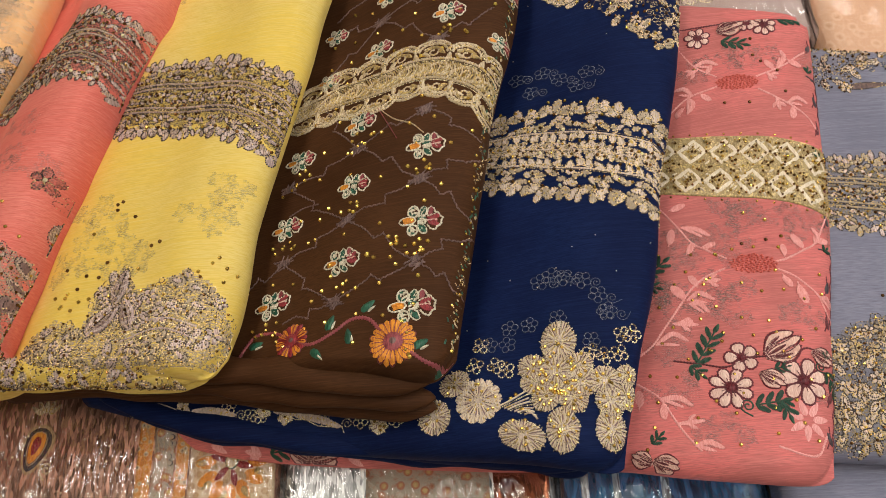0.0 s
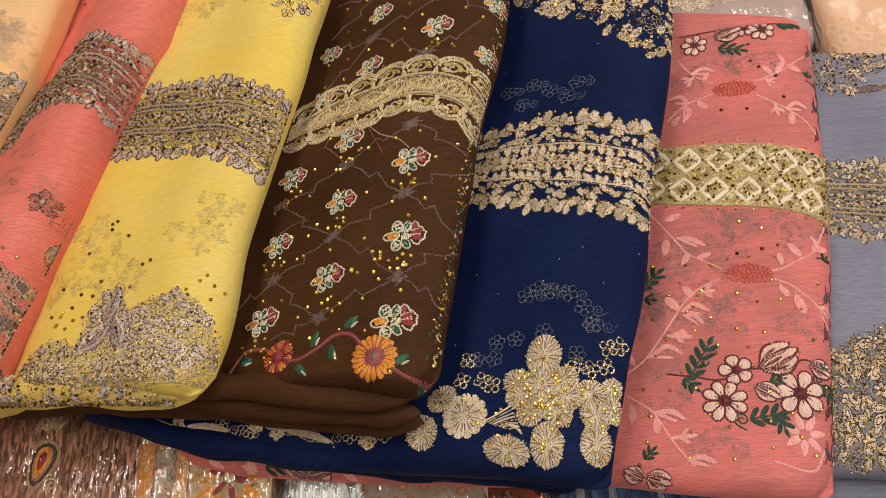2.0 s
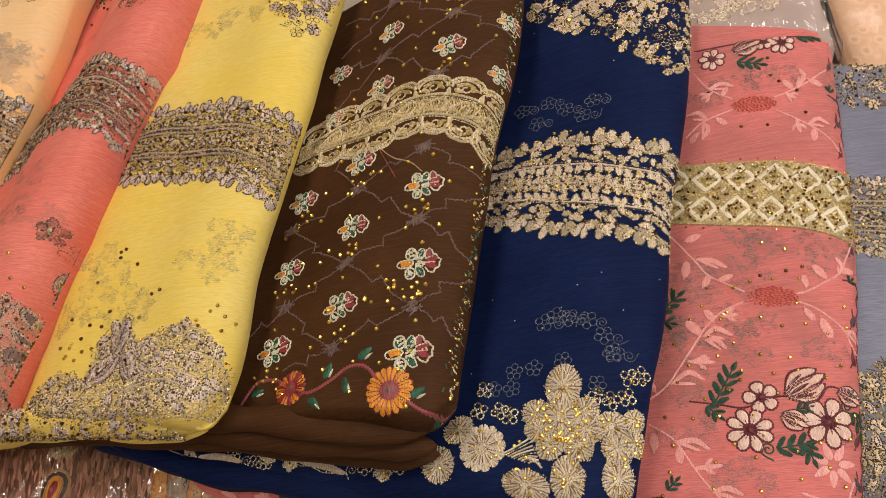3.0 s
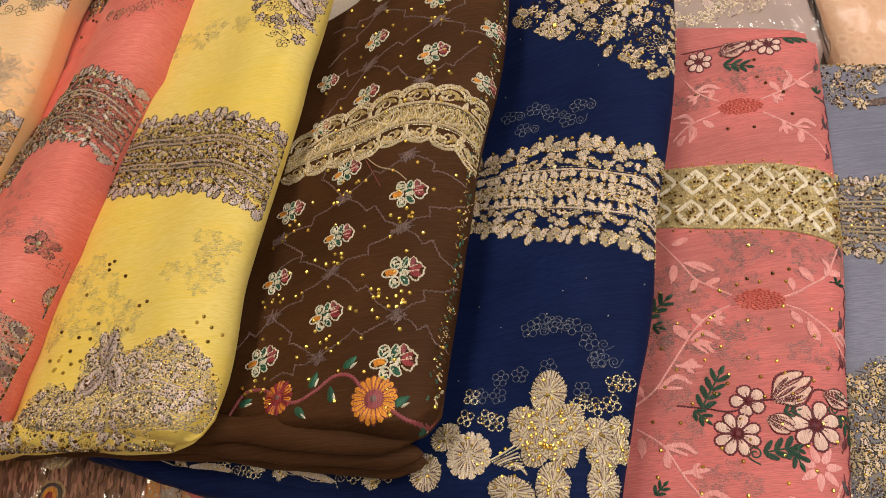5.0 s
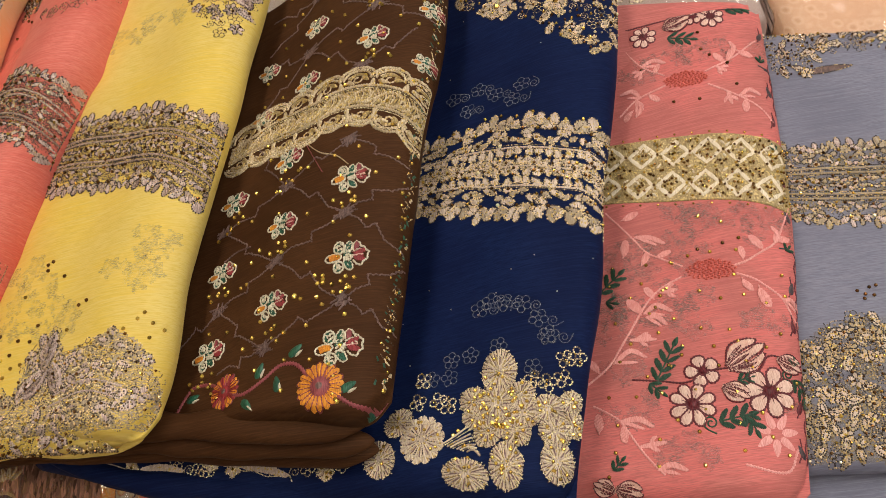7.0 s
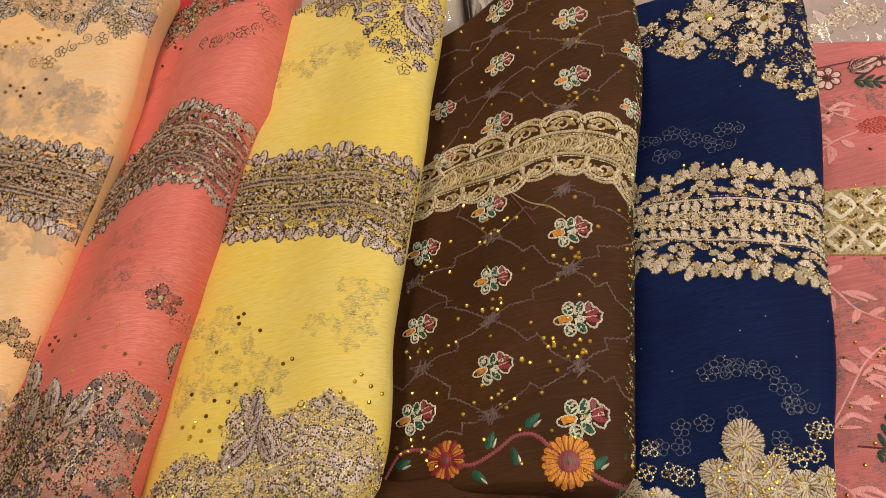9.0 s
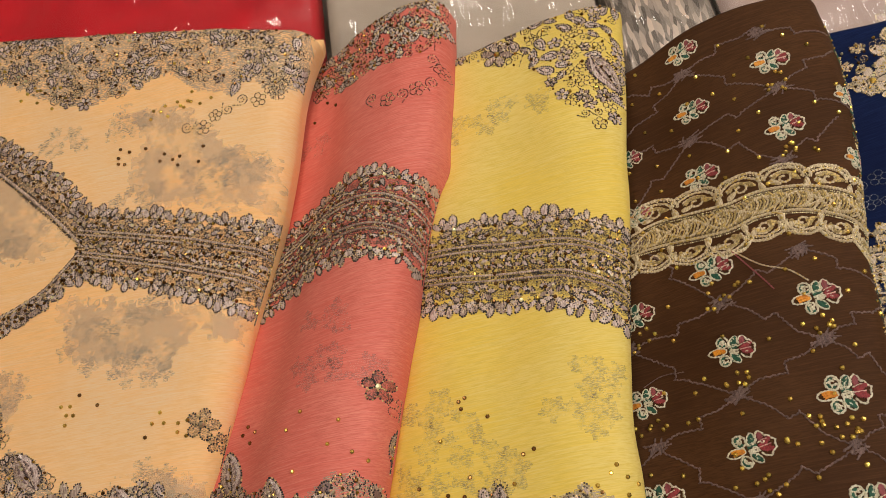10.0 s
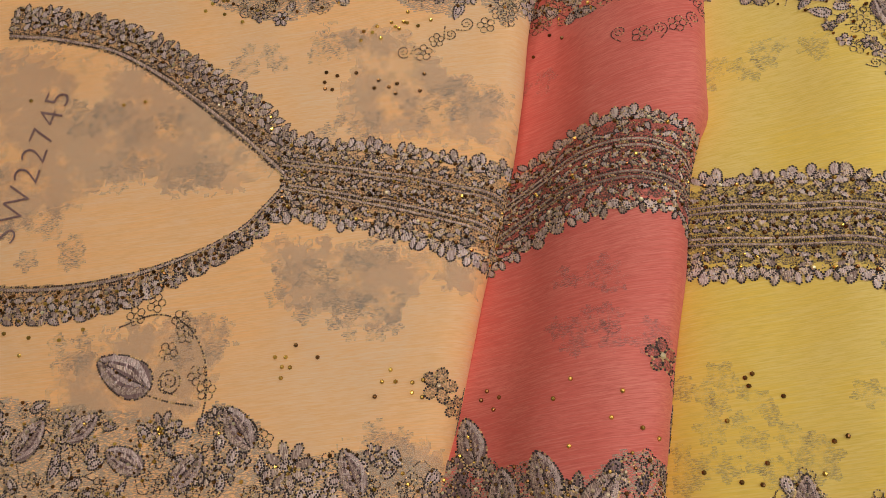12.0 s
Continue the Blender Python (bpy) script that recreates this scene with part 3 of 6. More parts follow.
class Band:
    """A lace band between two edges in plan; s runs along it, w across it."""

    def __init__(self, top, bot):
        self.t, self.b = smooth_line(top, 0.002), smooth_line(bot, 0.002)
        self.length = sum(math.hypot(q[0] - p[0], q[1] - p[1]) for p, q in zip(self.t, self.t[1:]))

    def at(self, s, w):
        out = []
        for line in (self.t, self.b):
            f = max(0.0, min(1.0, s)) * (len(line) - 1)
            i = min(int(f), len(line) - 2)
            f -= i
            out.append((line[i][0] + (line[i + 1][0] - line[i][0]) * f, line[i][1] + (line[i + 1][1] - line[i][1]) * f))
        (x1, y1), (x2, y2) = out
        return x1 + (x2 - x1) * w, y1 + (y2 - y1) * w

    def angle(self, s, w):
        a, b = self.at(s - 0.02, w), self.at(s + 0.02, w)
        return math.atan2(b[1] - a[1], b[0] - a[0])

    def line(self, w, n=70, amp=0.0, waves=0.0, s0=0.0, s1=1.0):
        return [self.at(s0 + (s1 - s0) * k / n, w + amp * math.sin(waves * 6.2832 * k / n)) for k in range(n + 1)]

    def poly(self, w0, w1):
        return self.line(w0, 40) + self.line(w1, 40)[::-1]


def jit(v):
    return rnd.uniform(-v, v)


def leafy_band(st, bd, fill, fill2, edge, gems, owner, label, pitch=0.0120, net=None, leaf=0.0106, gem_r=0.0016, cords=(0.31, 0.37, 0.63, 0.69), cord_mat=None, dense=1.0):
    """Lace with leaf clusters along both edges, paired cords and studded rows between."""
    if net:
        st.veil(bd.poly(0.13, 0.87), net)
    for w in cords:
        st.cord(bd.line(w), 0.0019, cord_mat or fill, 0.0016)
        st.cord(bd.line(w - 0.024), 0.0016, edge, 0.0015)
        st.cord(bd.line(w + 0.024), 0.0016, edge, 0.0015)
    n2 = max(4, int(bd.length / (pitch * 0.56) * dense))
    for w in (0.24, 0.42, 0.50, 0.58, 0.76):
        for i in range(n2):
            if rnd.random() < 0.8:
                gx, gy = bd.at((i + jit(0.5)) / n2, w + jit(0.05))
                st.gem(gx, gy, gem_r * rnd.uniform(0.75, 1.15), rnd.choice(gems))
    if net:
        for _ in range(int(bd.length * 2600)):
            x, y = bd.at(rnd.random(), rnd.uniform(0.06, 0.94))
            st.cord([(x, y), (x + jit(0.004), y + jit(0.004))], 0.0014, edge, 0.0012)
    lace = st.flush("lace_band", owner, label, "stuff")
    n = max(3, int(bd.length / pitch))
    for i in range(n):
        s = (i + 0.5) / n
        for w, out in ((0.10, 1), (0.90, -1)):
            x, y = bd.at(s + jit(0.01), w + jit(0.015))
            up = bd.angle(s, w) + out * math.pi / 2 + jit(0.25)
            big = leaf * rnd.uniform(0.8, 1.25)
            for da in (-1.0, 0.0, 1.0):
                a = up + da + jit(0.3)
                q = big * (0.58 if da else 0.66)
                sz = big * rnd.uniform(0.8, 1.1)
                st.petal(x + q * math.cos(a), y + q * math.sin(a), a, sz, sz * rnd.uniform(0.45, 0.65), fill if rnd.random() < 0.55 else fill2, edge, point=-0.15)
            for da in ((-2.2,) if i % 2 else (2.2,)):
                a = up + da + jit(0.3)
                st.petal(x + big * 0.6 * math.cos(a), y + big * 0.6 * math.sin(a), a, big * 0.8, big * 0.42, fill, edge)
            st.gem(x, y, gem_r * 1.15, gems[i % len(gems)])
            st.flush("lace_leaf", lace)
    for w in (0.215, 0.785):
        for i in range(n2):
            s = (i + 0.5 + jit(0.25)) / n2
            x, y = bd.at(s, w + jit(0.045))
            st.petal(x, y, bd.angle(s, w) + jit(1.1), leaf * rnd.uniform(0.55, 0.85), leaf * 0.38, fill2 if i % 3 else fill, edge)
    for i in range(n2):
        s = (i + 0.5) / n2
        for w, da in ((0.455, 0.6), (0.545, -0.6)):
            x, y = bd.at(s + jit(0.2) / n2, w + jit(0.02))
            st.petal(x, y, bd.angle(s, w) + da + jit(0.4), leaf * rnd.uniform(0.55, 0.8), leaf * 0.34, fill if (i + (w > 0.5)) % 2 else fill2, edge)
    st.flush("inner_lace", lace, kind="stuff")


def border_fill(st, poly, fill, fill2, edge, gems, owner, label="", name="border", gap=0.0082, net=None, seed=1, gem_gap=0.0062, gem_r=0.0015, big=1.0):
    """Dense border work: leaves, florets, scrolls and stones strewn through a region."""
    if net:
        st.veil(poly, net, wob=0.004)
    for x, y in sown(poly, gem_gap, 1500, seed + 50):
        st.gem(x, y, gem_r * rnd.uniform(0.7, 1.2), rnd.choice(gems))
    for x, y in sown(poly, gap * 2.1, 400, seed + 70):
        a = rnd.random() * 6.28
        end = (x + 0.02 * math.cos(a + 0.7), y + 0.02 * math.sin(a + 0.7))
        if inside(*end, poly):
            st.cord(smooth_line([(x, y), (x + 0.012 * math.cos(a), y + 0.012 * math.sin(a)), end]), 0.0013, edge, 0.0013)
    work = st.flush(name, owner, label, "stuff")
    for k, (x, y) in enumerate(sown(poly, gap, 1500, seed)):
        t = rnd.random()
        if t < 0.40:
            a = rnd.random() * 6.28
            q = big * rnd.uniform(0.75, 1.2)
            st.petal(x, y, a, 0.0150 * q, 0.0080 * q, fill if k % 2 else fill2, edge, 0.0008)
            st.petal(x, y, a, 0.0085 * q, 0.0036 * q, fill2, edge, 0.0007, lift=0.0004)
            st.flush("leaf", work)
        elif t < 0.62:
            st.floret(x, y, 0.0064 * big * rnd.uniform(0.8, 1.2), fill if k % 2 else fill2, edge, rnd.choice((5, 5, 6)))
            st.flush("floret", work)
        elif t < 0.80:
            st.scroll(x, y, 0.0046 * big, rnd.random() * 6.28, edge, flip=rnd.choice((-1, 1)))
            st.flush("scroll", work)
        else:
            st.rings(x, y, 0.0068 * big, edge)
            st.flush("bead_flower", work)
    return work


GEM_ME = {}


def loose_stones(cl, places, parent, mat, r=0.0018):
    """Single stones glued on the cloth, each its own piece."""
    key = (mat.name, r)
    if key not in GEM_ME:
        v, f = [], []
        for rr, hh in ((r, 0.0002), (r * 0.95, r * 0.5), (r * 0.5, r * 1.0)):
            v += [(rr * math.cos(math.pi / 3 * k), rr * math.sin(math.pi / 3 * k), hh) for k in range(6)]
        for b in (0, 6):
            f += [(b + k, b + (k + 1) % 6, b + 6 + (k + 1) % 6, b + 6 + k) for k in range(6)]
        f += [tuple(range(12, 18))]
        GEM_ME[key] = mesh_from("rhinestone", v, f, mat, False)
    for x, y in places:
        if x > cl.xr(y) - 0.002:
            continue
        ob = part("rhinestone", GEM_ME[key], parent)
        ob.location = (x, y, cl.top(x, y))
        ob.rotation_euler = (jit(0.12), jit(0.12), rnd.random() * 6.28)


def around(x, y, n, spread, seed, sq=0.6):
    r = random.Random(seed)
    return [(x + r.gauss(0, spread), y + r.gauss(0, spread * sq)) for _ in range(n)]


def veined_leaf(x, y, a, ln, wd):
    """A large satin leaf: bead edge, split middle, ribs of metal thread and a few stones."""
    ca, sa = math.cos(a), math.sin(a)

    def at(p, q):
        return x + p * ca - q * sa, y + p * sa + q * ca

    st.petal(x, y, a, ln, wd, M_HEATHER, M_BEAD, 0.0009, 0.3, 0.0020, 18)
    for side in (1, -1):
        st.satin([at(-ln * 0.46, side * wd * 0.06), at(-ln * 0.1, side * wd * 0.36), at(ln * 0.22, side * wd * 0.26), at(ln * 0.44, side * wd * 0.03)], wd * 0.24, M_MAUVE if side > 0 else M_LILAC, side * 0.7, 0.0020)
        st.satin([at(-ln * 0.34, side * wd * 0.04), at(-ln * 0.05, side * wd * 0.13), at(ln * 0.28, side * wd * 0.05)], wd * 0.13, M_LILAC if side > 0 else M_MAUVE, side * 0.5, 0.0022)
    st.cord([at(-ln * 0.42, 0), at(0, wd * 0.03), at(ln * 0.45, 0)], 0.0016, M_BEAD, 0.0030)
    st.cord([at(ln * 0.34 * math.cos(t), wd * 0.33 * math.sin(t)) for t in [0.45 * k for k in range(14)]], 0.0012, M_BEAD, 0.0026, True)
    for k in range(5):
        p = ln * (-0.28 + 0.13 * k)
        for side in (1, -1):
            st.cord([at(p, side * wd * 0.06), at(p + ln * 0.05, side * wd * 0.2), at(p + ln * 0.07, side * wd * 0.34)], 0.0013, M_BEAD if k % 2 else M_LILAC, 0.0030)
        if k % 2:
            st.gem(*at(p, wd * 0.05), 0.0014, rnd.choice([M_STONE, M_BRIGHT, M_DARKSTONE]), 0.0016)


STONES = [M_STONE, M_DARKSTONE, M_DARKSTONE, M_DARKSTONE, M_BRIGHT]

# ---- peach kameez ----
st = Stitch(PEACH)
NECK_IN = [(-0.886, 0.801), (-0.846, 0.791), (-0.789, 0.769), (-0.734, 0.726), (-0.681, 0.672), (-0.656, 0.645), (-0.640, 0.626)]
NECK_OUT = [(-0.884, 0.832), (-0.848, 0.826), (-0.790, 0.803), (-0.734, 0.769), (-0.680, 0.724), (-0.654, 0.698), (-0.630, 0.660)]
NECK_IN2 = [(-1.02, 0.61), (-0.94, 0.587), (-0.881, 0.573), (-0.831, 0.566), (-0.781, 0.566), (-0.732, 0.574), (-0.682, 0.591), (-0.655, 0.612), (-0.640, 0.626)]
NECK_OUT2 = [(-1.02, 0.575), (-0.94, 0.553), (-0.878, 0.541), (-0.830, 0.536), (-0.780, 0.538), (-0.732, 0.553), (-0.673, 0.577), (-0.645, 0.597), (-0.628, 0.606)]
for outer, inner, turn in ((NECK_OUT, NECK_IN, 1), (NECK_OUT2, NECK_IN2, -1)):
    bd = Band(outer, inner)
    st.veil(bd.poly(0.1, 1.0), M_HAZE)
    st.cord(bd.line(0.96), 0.0020, M_BEAD, 0.0018)
    st.cord(bd.line(0.89), 0.0026, M_MAUVE, 0.0018)
    st.cord(bd.line(0.82), 0.0020, M_BEAD, 0.0018)
    n = int(bd.length / 0.0094)
    for i in range(n):
        s = (i + 0.5) / n
        ang = bd.angle(s, 0.5)
        for w, da, ln in ((0.62, 0.5, 0.0092), (0.38, -0.5, 0.0100), (0.18, 1.1 * turn, 0.0112), (0.06, 0.7 * turn + (1.2 if i % 2 else 0), 0.0105)):
            x, y = bd.at(s + jit(0.2 / n), w + jit(0.05))
            st.petal(x, y, ang + da + jit(0.4), ln, ln * 0.56, M_MAUVE if rnd.random() < 0.6 else M_LILAC, M_BEAD)
        for w in (0.72, 0.5, 0.28, 0.1):
            if rnd.random() < 0.75:
                x, y = bd.at(s + jit(0.5 / n), w + jit(0.08))
                st.gem(x, y, 0.0017, rnd.choice(STONES))
st.flush("neckline_embroidery", peach_suit, "mauve leaf embroidery with gilt beads round the neckline", "stuff")
leafy_band(st, Band([(-0.640, 0.664), (-0.581, 0.650), (-0.532, 0.637), (-0.486, 0.623), (-0.450, 0.616)],
                    [(-0.646, 0.601), (-0.585, 0.578), (-0.539, 0.560), (-0.500, 0.543), (-0.474, 0.532)]), M_MAUVE, M_LILAC, M_BEAD, STONES, peach_suit, "silver-mauve lace band studded with stones", net=M_HAZE)
border_fill(st, [(-1.05, 0.945), (-0.86, 0.912), (-0.676, 0.872), (-0.55, 0.842), (-0.41, 0.808), (-0.424, 0.760), (-0.451, 0.736), (-0.470, 0.765), (-0.494, 0.752), (-0.523, 0.764), (-0.552, 0.791), (-0.599, 0.779), (-0.634, 0.774), (-0.669, 0.785), (-0.72, 0.82), (-0.752, 0.845), (-0.80, 0.845), (-0.872, 0.852), (-1.05, 0.89)],
            M_MAUVE, M_LILAC, M_BEAD, STONES, peach_suit, "", "back_border", seed=3, gap=0.0064, net=M_VEIL)
st.flush("back_border_flower", peach_suit) if st.bags else None
border_fill(st, [(-1.05, 0.50), (-0.875, 0.485), (-0.827, 0.472), (-0.778, 0.462), (-0.749, 0.452), (-0.721, 0.440), (-0.698, 0.458), (-0.666, 0.440), (-0.658, 0.418), (-0.614, 0.412), (-0.596, 0.414), (-0.554, 0.401), (-0.536, 0.390), (-0.55, 0.29), (-1.05, 0.28)],
            M_MAUVE, M_LILAC, M_BEAD, STONES, peach_suit, "dense mauve flower and leaf border with gilt stones", "front_border", net=M_VEIL, seed=5, gap=0.0080)
for x, y, r in ((-0.647, 0.406, 0.019), (-0.740, 0.443, 0.014)):
    st.floret(x, y, r, M_MAUVE, M_BEAD, 8, fat=0.85)
    for gx, gy in around(x, y, 9, r * 0.16, int(r * 9000), 1.0):
        st.gem(gx, gy, 0.0012, M_STONE)
for x, y, a, ln in ((-0.601, 0.398, 1.9, 0.036), (-0.682, 0.438, 2.1, 0.038), (-0.721, 0.412, 0.8, 0.034), (-0.802, 0.452, 0.6, 0.03), (-0.844, 0.448, 0.9, 0.036), (-0.769, 0.425, 2.6, 0.034)):
    veined_leaf(x, y, a, ln, ln * 0.56)
st.flush("front_border_flower", peach_suit) if st.bags else None
# paisley leaf and the vine that climbs beside it
veined_leaf(-0.771, 0.488, 2.56, 0.050, 0.029)
st.scroll(-0.735, 0.478, 0.0075, 0.5, M_BEAD, 0.0016)
st.ring(-0.735, 0.478, 0.0088, 0.0016, M_BEAD)
for x, y in ((-0.736, 0.501), (-0.722, 0.513), (-0.713, 0.480), (-0.706, 0.468), (-0.726, 0.525), (-0.746, 0.540), (-0.762, 0.532)):
    st.rings(x, y, 0.0078, M_BEAD)
st.cord(smooth_line([(-0.775, 0.525), (-0.745, 0.531), (-0.722, 0.520), (-0.708, 0.495), (-0.706, 0.465), (-0.712, 0.440)]), 0.0019, M_BEAD)
st.cord(smooth_line([(-0.752, 0.470), (-0.735, 0.463), (-0.716, 0.458)]), 0.0019, M_BEAD)
st.flush("paisley_leaf", peach_suit)
st.floret(-0.534, 0.452, 0.0125, M_HAZE, M_BEAD, 5, M_BRIGHT)
st.flush("sprig", peach_suit)
st.floret(-0.524, 0.437, 0.0085, M_HAZE, M_BEAD, 5)
st.flush("sprig", peach_suit)
for x, y in ((-0.514, 0.425), (-0.512, 0.446)):
    st.rings(x, y, 0.0062, M_BEAD)
    st.flush("bead_flower", peach_suit)
for x0, y0, fl in ((-0.524, 0.722, 1), (-0.470, 0.740, -1), (-0.658, 0.786, 1)):
    st.scroll(x0 - 0.012, y0 + 0.004, 0.0062, 2.0, M_BEAD, flip=fl)
    st.rings(x0 + 0.004, y0, 0.0078, M_BEAD)
    st.rings(x0 + 0.016, y0 + 0.010, 0.0066, M_BEAD)
    st.scroll(x0 + 0.028, y0 + 0.014, 0.0055, 0.4, M_BEAD, flip=-fl)
    st.flush("scroll_sprig", peach_suit)
for x, y in ((-0.608, 0.517), (-0.580, 0.506), (-0.587, 0.553), (-0.529, 0.673), (-0.479, 0.676), (-0.749, 0.696), (-0.717, 0.646), (-0.85, 0.619), (-0.798, 0.71), (-0.833, 0.591), (-0.595, 0.742), (-0.578, 0.417), (-0.804, 0.508), (-0.707, 0.509), (-0.590, 0.664), (-0.66, 0.74), (-0.77, 0.655), (-0.63, 0.545), (-0.90, 0.67)):
    st.blob(x, y, 0.018, M_GHOST)
for region in ([(-0.895, 0.791), (-0.764, 0.758), (-0.679, 0.694), (-0.652, 0.644), (-0.690, 0.630), (-0.737, 0.633), (-0.761, 0.651), (-0.795, 0.646), (-0.833, 0.627), (-0.88, 0.614), (-0.98, 0.63), (-0.98, 0.80)],
               [(-0.608, 0.763), (-0.571, 0.728), (-0.594, 0.680), (-0.572, 0.658), (-0.461, 0.630), (-0.453, 0.673), (-0.499, 0.701), (-0.542, 0.745)],
               [(-0.658, 0.582), (-0.490, 0.539), (-0.501, 0.513), (-0.541, 0.538), (-0.562, 0.497), (-0.638, 0.524)],
               [(-0.609, 0.417), (-0.568, 0.421), (-0.534, 0.406), (-0.541, 0.377), (-0.603, 0.382)],
               [(-0.817, 0.508), (-0.760, 0.525), (-0.718, 0.527), (-0.682, 0.504), (-0.700, 0.485), (-0.720, 0.445), (-0.83, 0.46)]):
    mx, my = sum(q[0] for q in region) / len(region), sum(q[1] for q in region) / len(region)
    for k, grow in enumerate((1.05, 0.92)):
        st.veil([(mx + (q[0] - mx) * grow, my + (q[1] - my) * grow) for q in region], M_UNDER, 0.0010, 0.0002 + 0.00015 * k, 0.016)
st.flush("show_through", peach_suit, "faint grey flowers of the layer below", kind="stuff")
# the sewn style code
text = bpy.data.curves.new("style_code", "FONT")
text.body, text.size, text.space_character, text.offset = "SW22745", 0.0335, 1.08, -0.0007
text_ob = bpy.data.objects.new("style_code", text)
scene.collection.objects.link(text_ob)
bpy.context.view_layer.update()
flat = text_ob.evaluated_get(bpy.context.evaluated_depsgraph_get()).to_mesh()
ta = math.atan2(0.118, 0.038)
ca, sa = math.cos(ta), math.sin(ta)
tv = []
for v in flat.vertices:
    x, y = -0.868 + v.co.x * ca - v.co.y * sa, 0.603 + v.co.x * sa + v.co.y * ca
    tv.append((x, y, PEACH.top(x, y) + 0.0012))
tf = [tuple(p.vertices) for p in flat.polygons]
text_ob.to_mesh_clear()
bpy.data.objects.remove(text_ob)
part("style_code", mesh_from("style_code", tv, tf, M_HEATHER, False), peach_suit, "sewn style code SW22745 in dark thread")
loose_stones(PEACH, [(-0.637, 0.493), (-0.621, 0.482), (-0.581, 0.449), (-0.602, 0.719), (-0.593, 0.714), (-0.577, 0.714), (-0.604, 0.71), (-0.598, 0.702), (-0.604, 0.704), (-0.559, 0.704), (-0.563, 0.697), (-0.551, 0.696), (-0.544, 0.698), (-0.546, 0.689), (-0.526, 0.688), (-0.521, 0.703)], peach_suit, M_DARKSTONE)
loose_stones(PEACH, [(-0.653, 0.486), (-0.645, 0.485), (-0.648, 0.478), (-0.642, 0.477), (-0.649, 0.47), (-0.568, 0.467), (-0.575, 0.459), (-0.565, 0.458), (-0.553, 0.456), (-0.554, 0.449), (-0.547, 0.445), (-0.545, 0.457), (-0.571, 0.743), (-0.568, 0.751), (-0.554, 0.742), (-0.544, 0.755), (-0.538, 0.748), (-0.522, 0.748), (-0.511, 0.752), (-0.862, 0.736), (-0.778, 0.718), (-0.759, 0.718), (-0.87, 0.532), (-0.849, 0.526), (-0.824, 0.521), (-0.805, 0.527), (-0.856, 0.513)] + around(-0.69, 0.80, 9, 0.02, 4) + around(-0.545, 0.752, 6, 0.012, 9), peach_suit, M_STONE)

# ---- coral kameez ----
st = Stitch(CORAL)
leafy_band(st, Band([(-0.470, 0.618), (-0.448, 0.628), (-0.418, 0.640), (-0.390, 0.644), (-0.360, 0.637), (-0.335, 0.624), (-0.315, 0.611)],
                    [(-0.498, 0.535), (-0.470, 0.546), (-0.440, 0.556), (-0.414, 0.556), (-0.387, 0.554), (-0.362, 0.546), (-0.336, 0.530)]), M_MAUVE, M_LILAC, M_BEAD, STONES, coral_suit, "silver-mauve lace band studded with stones", net=M_HAZE)
border_fill(st, [(-0.420, 0.806), (-0.330, 0.806), (-0.279, 0.806), (-0.284, 0.768), (-0.307, 0.745), (-0.345, 0.748), (-0.385, 0.756), (-0.42, 0.765)], M_MAUVE, M_LILAC, M_BEAD, STONES, coral_suit, "", "back_border", seed=8, gap=0.0085)
st.flush("back_border_flower", coral_suit) if st.bags else None
border_fill(st, [(-0.54, 0.395), (-0.514, 0.415), (-0.498, 0.385), (-0.48, 0.392), (-0.463, 0.378), (-0.444, 0.372), (-0.417, 0.390), (-0.396, 0.378), (-0.376, 0.350), (-0.385, 0.300), (-0.40, 0.292), (-0.56, 0.292)], M_MAUVE, M_HEATHER, M_BEAD, STONES, coral_suit, "mauve leaf border with gilt stones", "front_border", net=M_VEIL, seed=9)
for x, y, a in ((-0.516, 0.412, 1.7), (-0.470, 0.378, 1.75), (-0.438, 0.362, 0.8), (-0.498, 0.372, 1.5)):
    veined_leaf(x, y, a, 0.036, 0.020)
st.flush("front_border_flower", coral_suit) if st.bags else None
st.floret(-0.382, 0.446, 0.0118, M_HAZE, M_BEAD, 5, M_BRIGHT)
st.flush("sprig", coral_suit)
st.rings(-0.371, 0.432, 0.0082, M_BEAD)
st.flush("bead_flower", coral_suit)
veined_leaf(-0.374, 0.402, 1.5, 0.032, 0.016)
st.flush("leaf", coral_suit)
for k, (x, y) in enumerate(((-0.361, 0.716), (-0.346, 0.706), (-0.332, 0.706), (-0.318, 0.708), (-0.304, 0.713), (-0.293, 0.728), (-0.300, 0.738))):
    if k % 2:
        st.rings(x, y, 0.0078, M_BEAD)
    else:
        st.scroll(x, y, 0.006, 1.5 * k, M_BEAD, flip=1 - 2 * (k // 2 % 2))
    st.flush("scroll_sprig", coral_suit)
for x, y in ((-0.43, 0.470), (-0.40, 0.462), (-0.42, 0.51), (-0.44, 0.70)):
    st.blob(x, y, 0.018, M_GHOST_C)
st.flush("show_through", coral_suit, kind="stuff")
loose_stones(CORAL, [(-0.444, 0.439), (-0.413, 0.425), (-0.457, 0.428), (-0.423, 0.409), (-0.405, 0.4), (-0.395, 0.393), (-0.452, 0.395)], coral_suit, M_STONE)
loose_stones(CORAL, [(-0.50, 0.447), (-0.505, 0.441), (-0.492, 0.440), (-0.497, 0.432), (-0.425, 0.738), (-0.415, 0.77), (-0.409, 0.753), (-0.40, 0.744)], coral_suit, M_DARKSTONE)

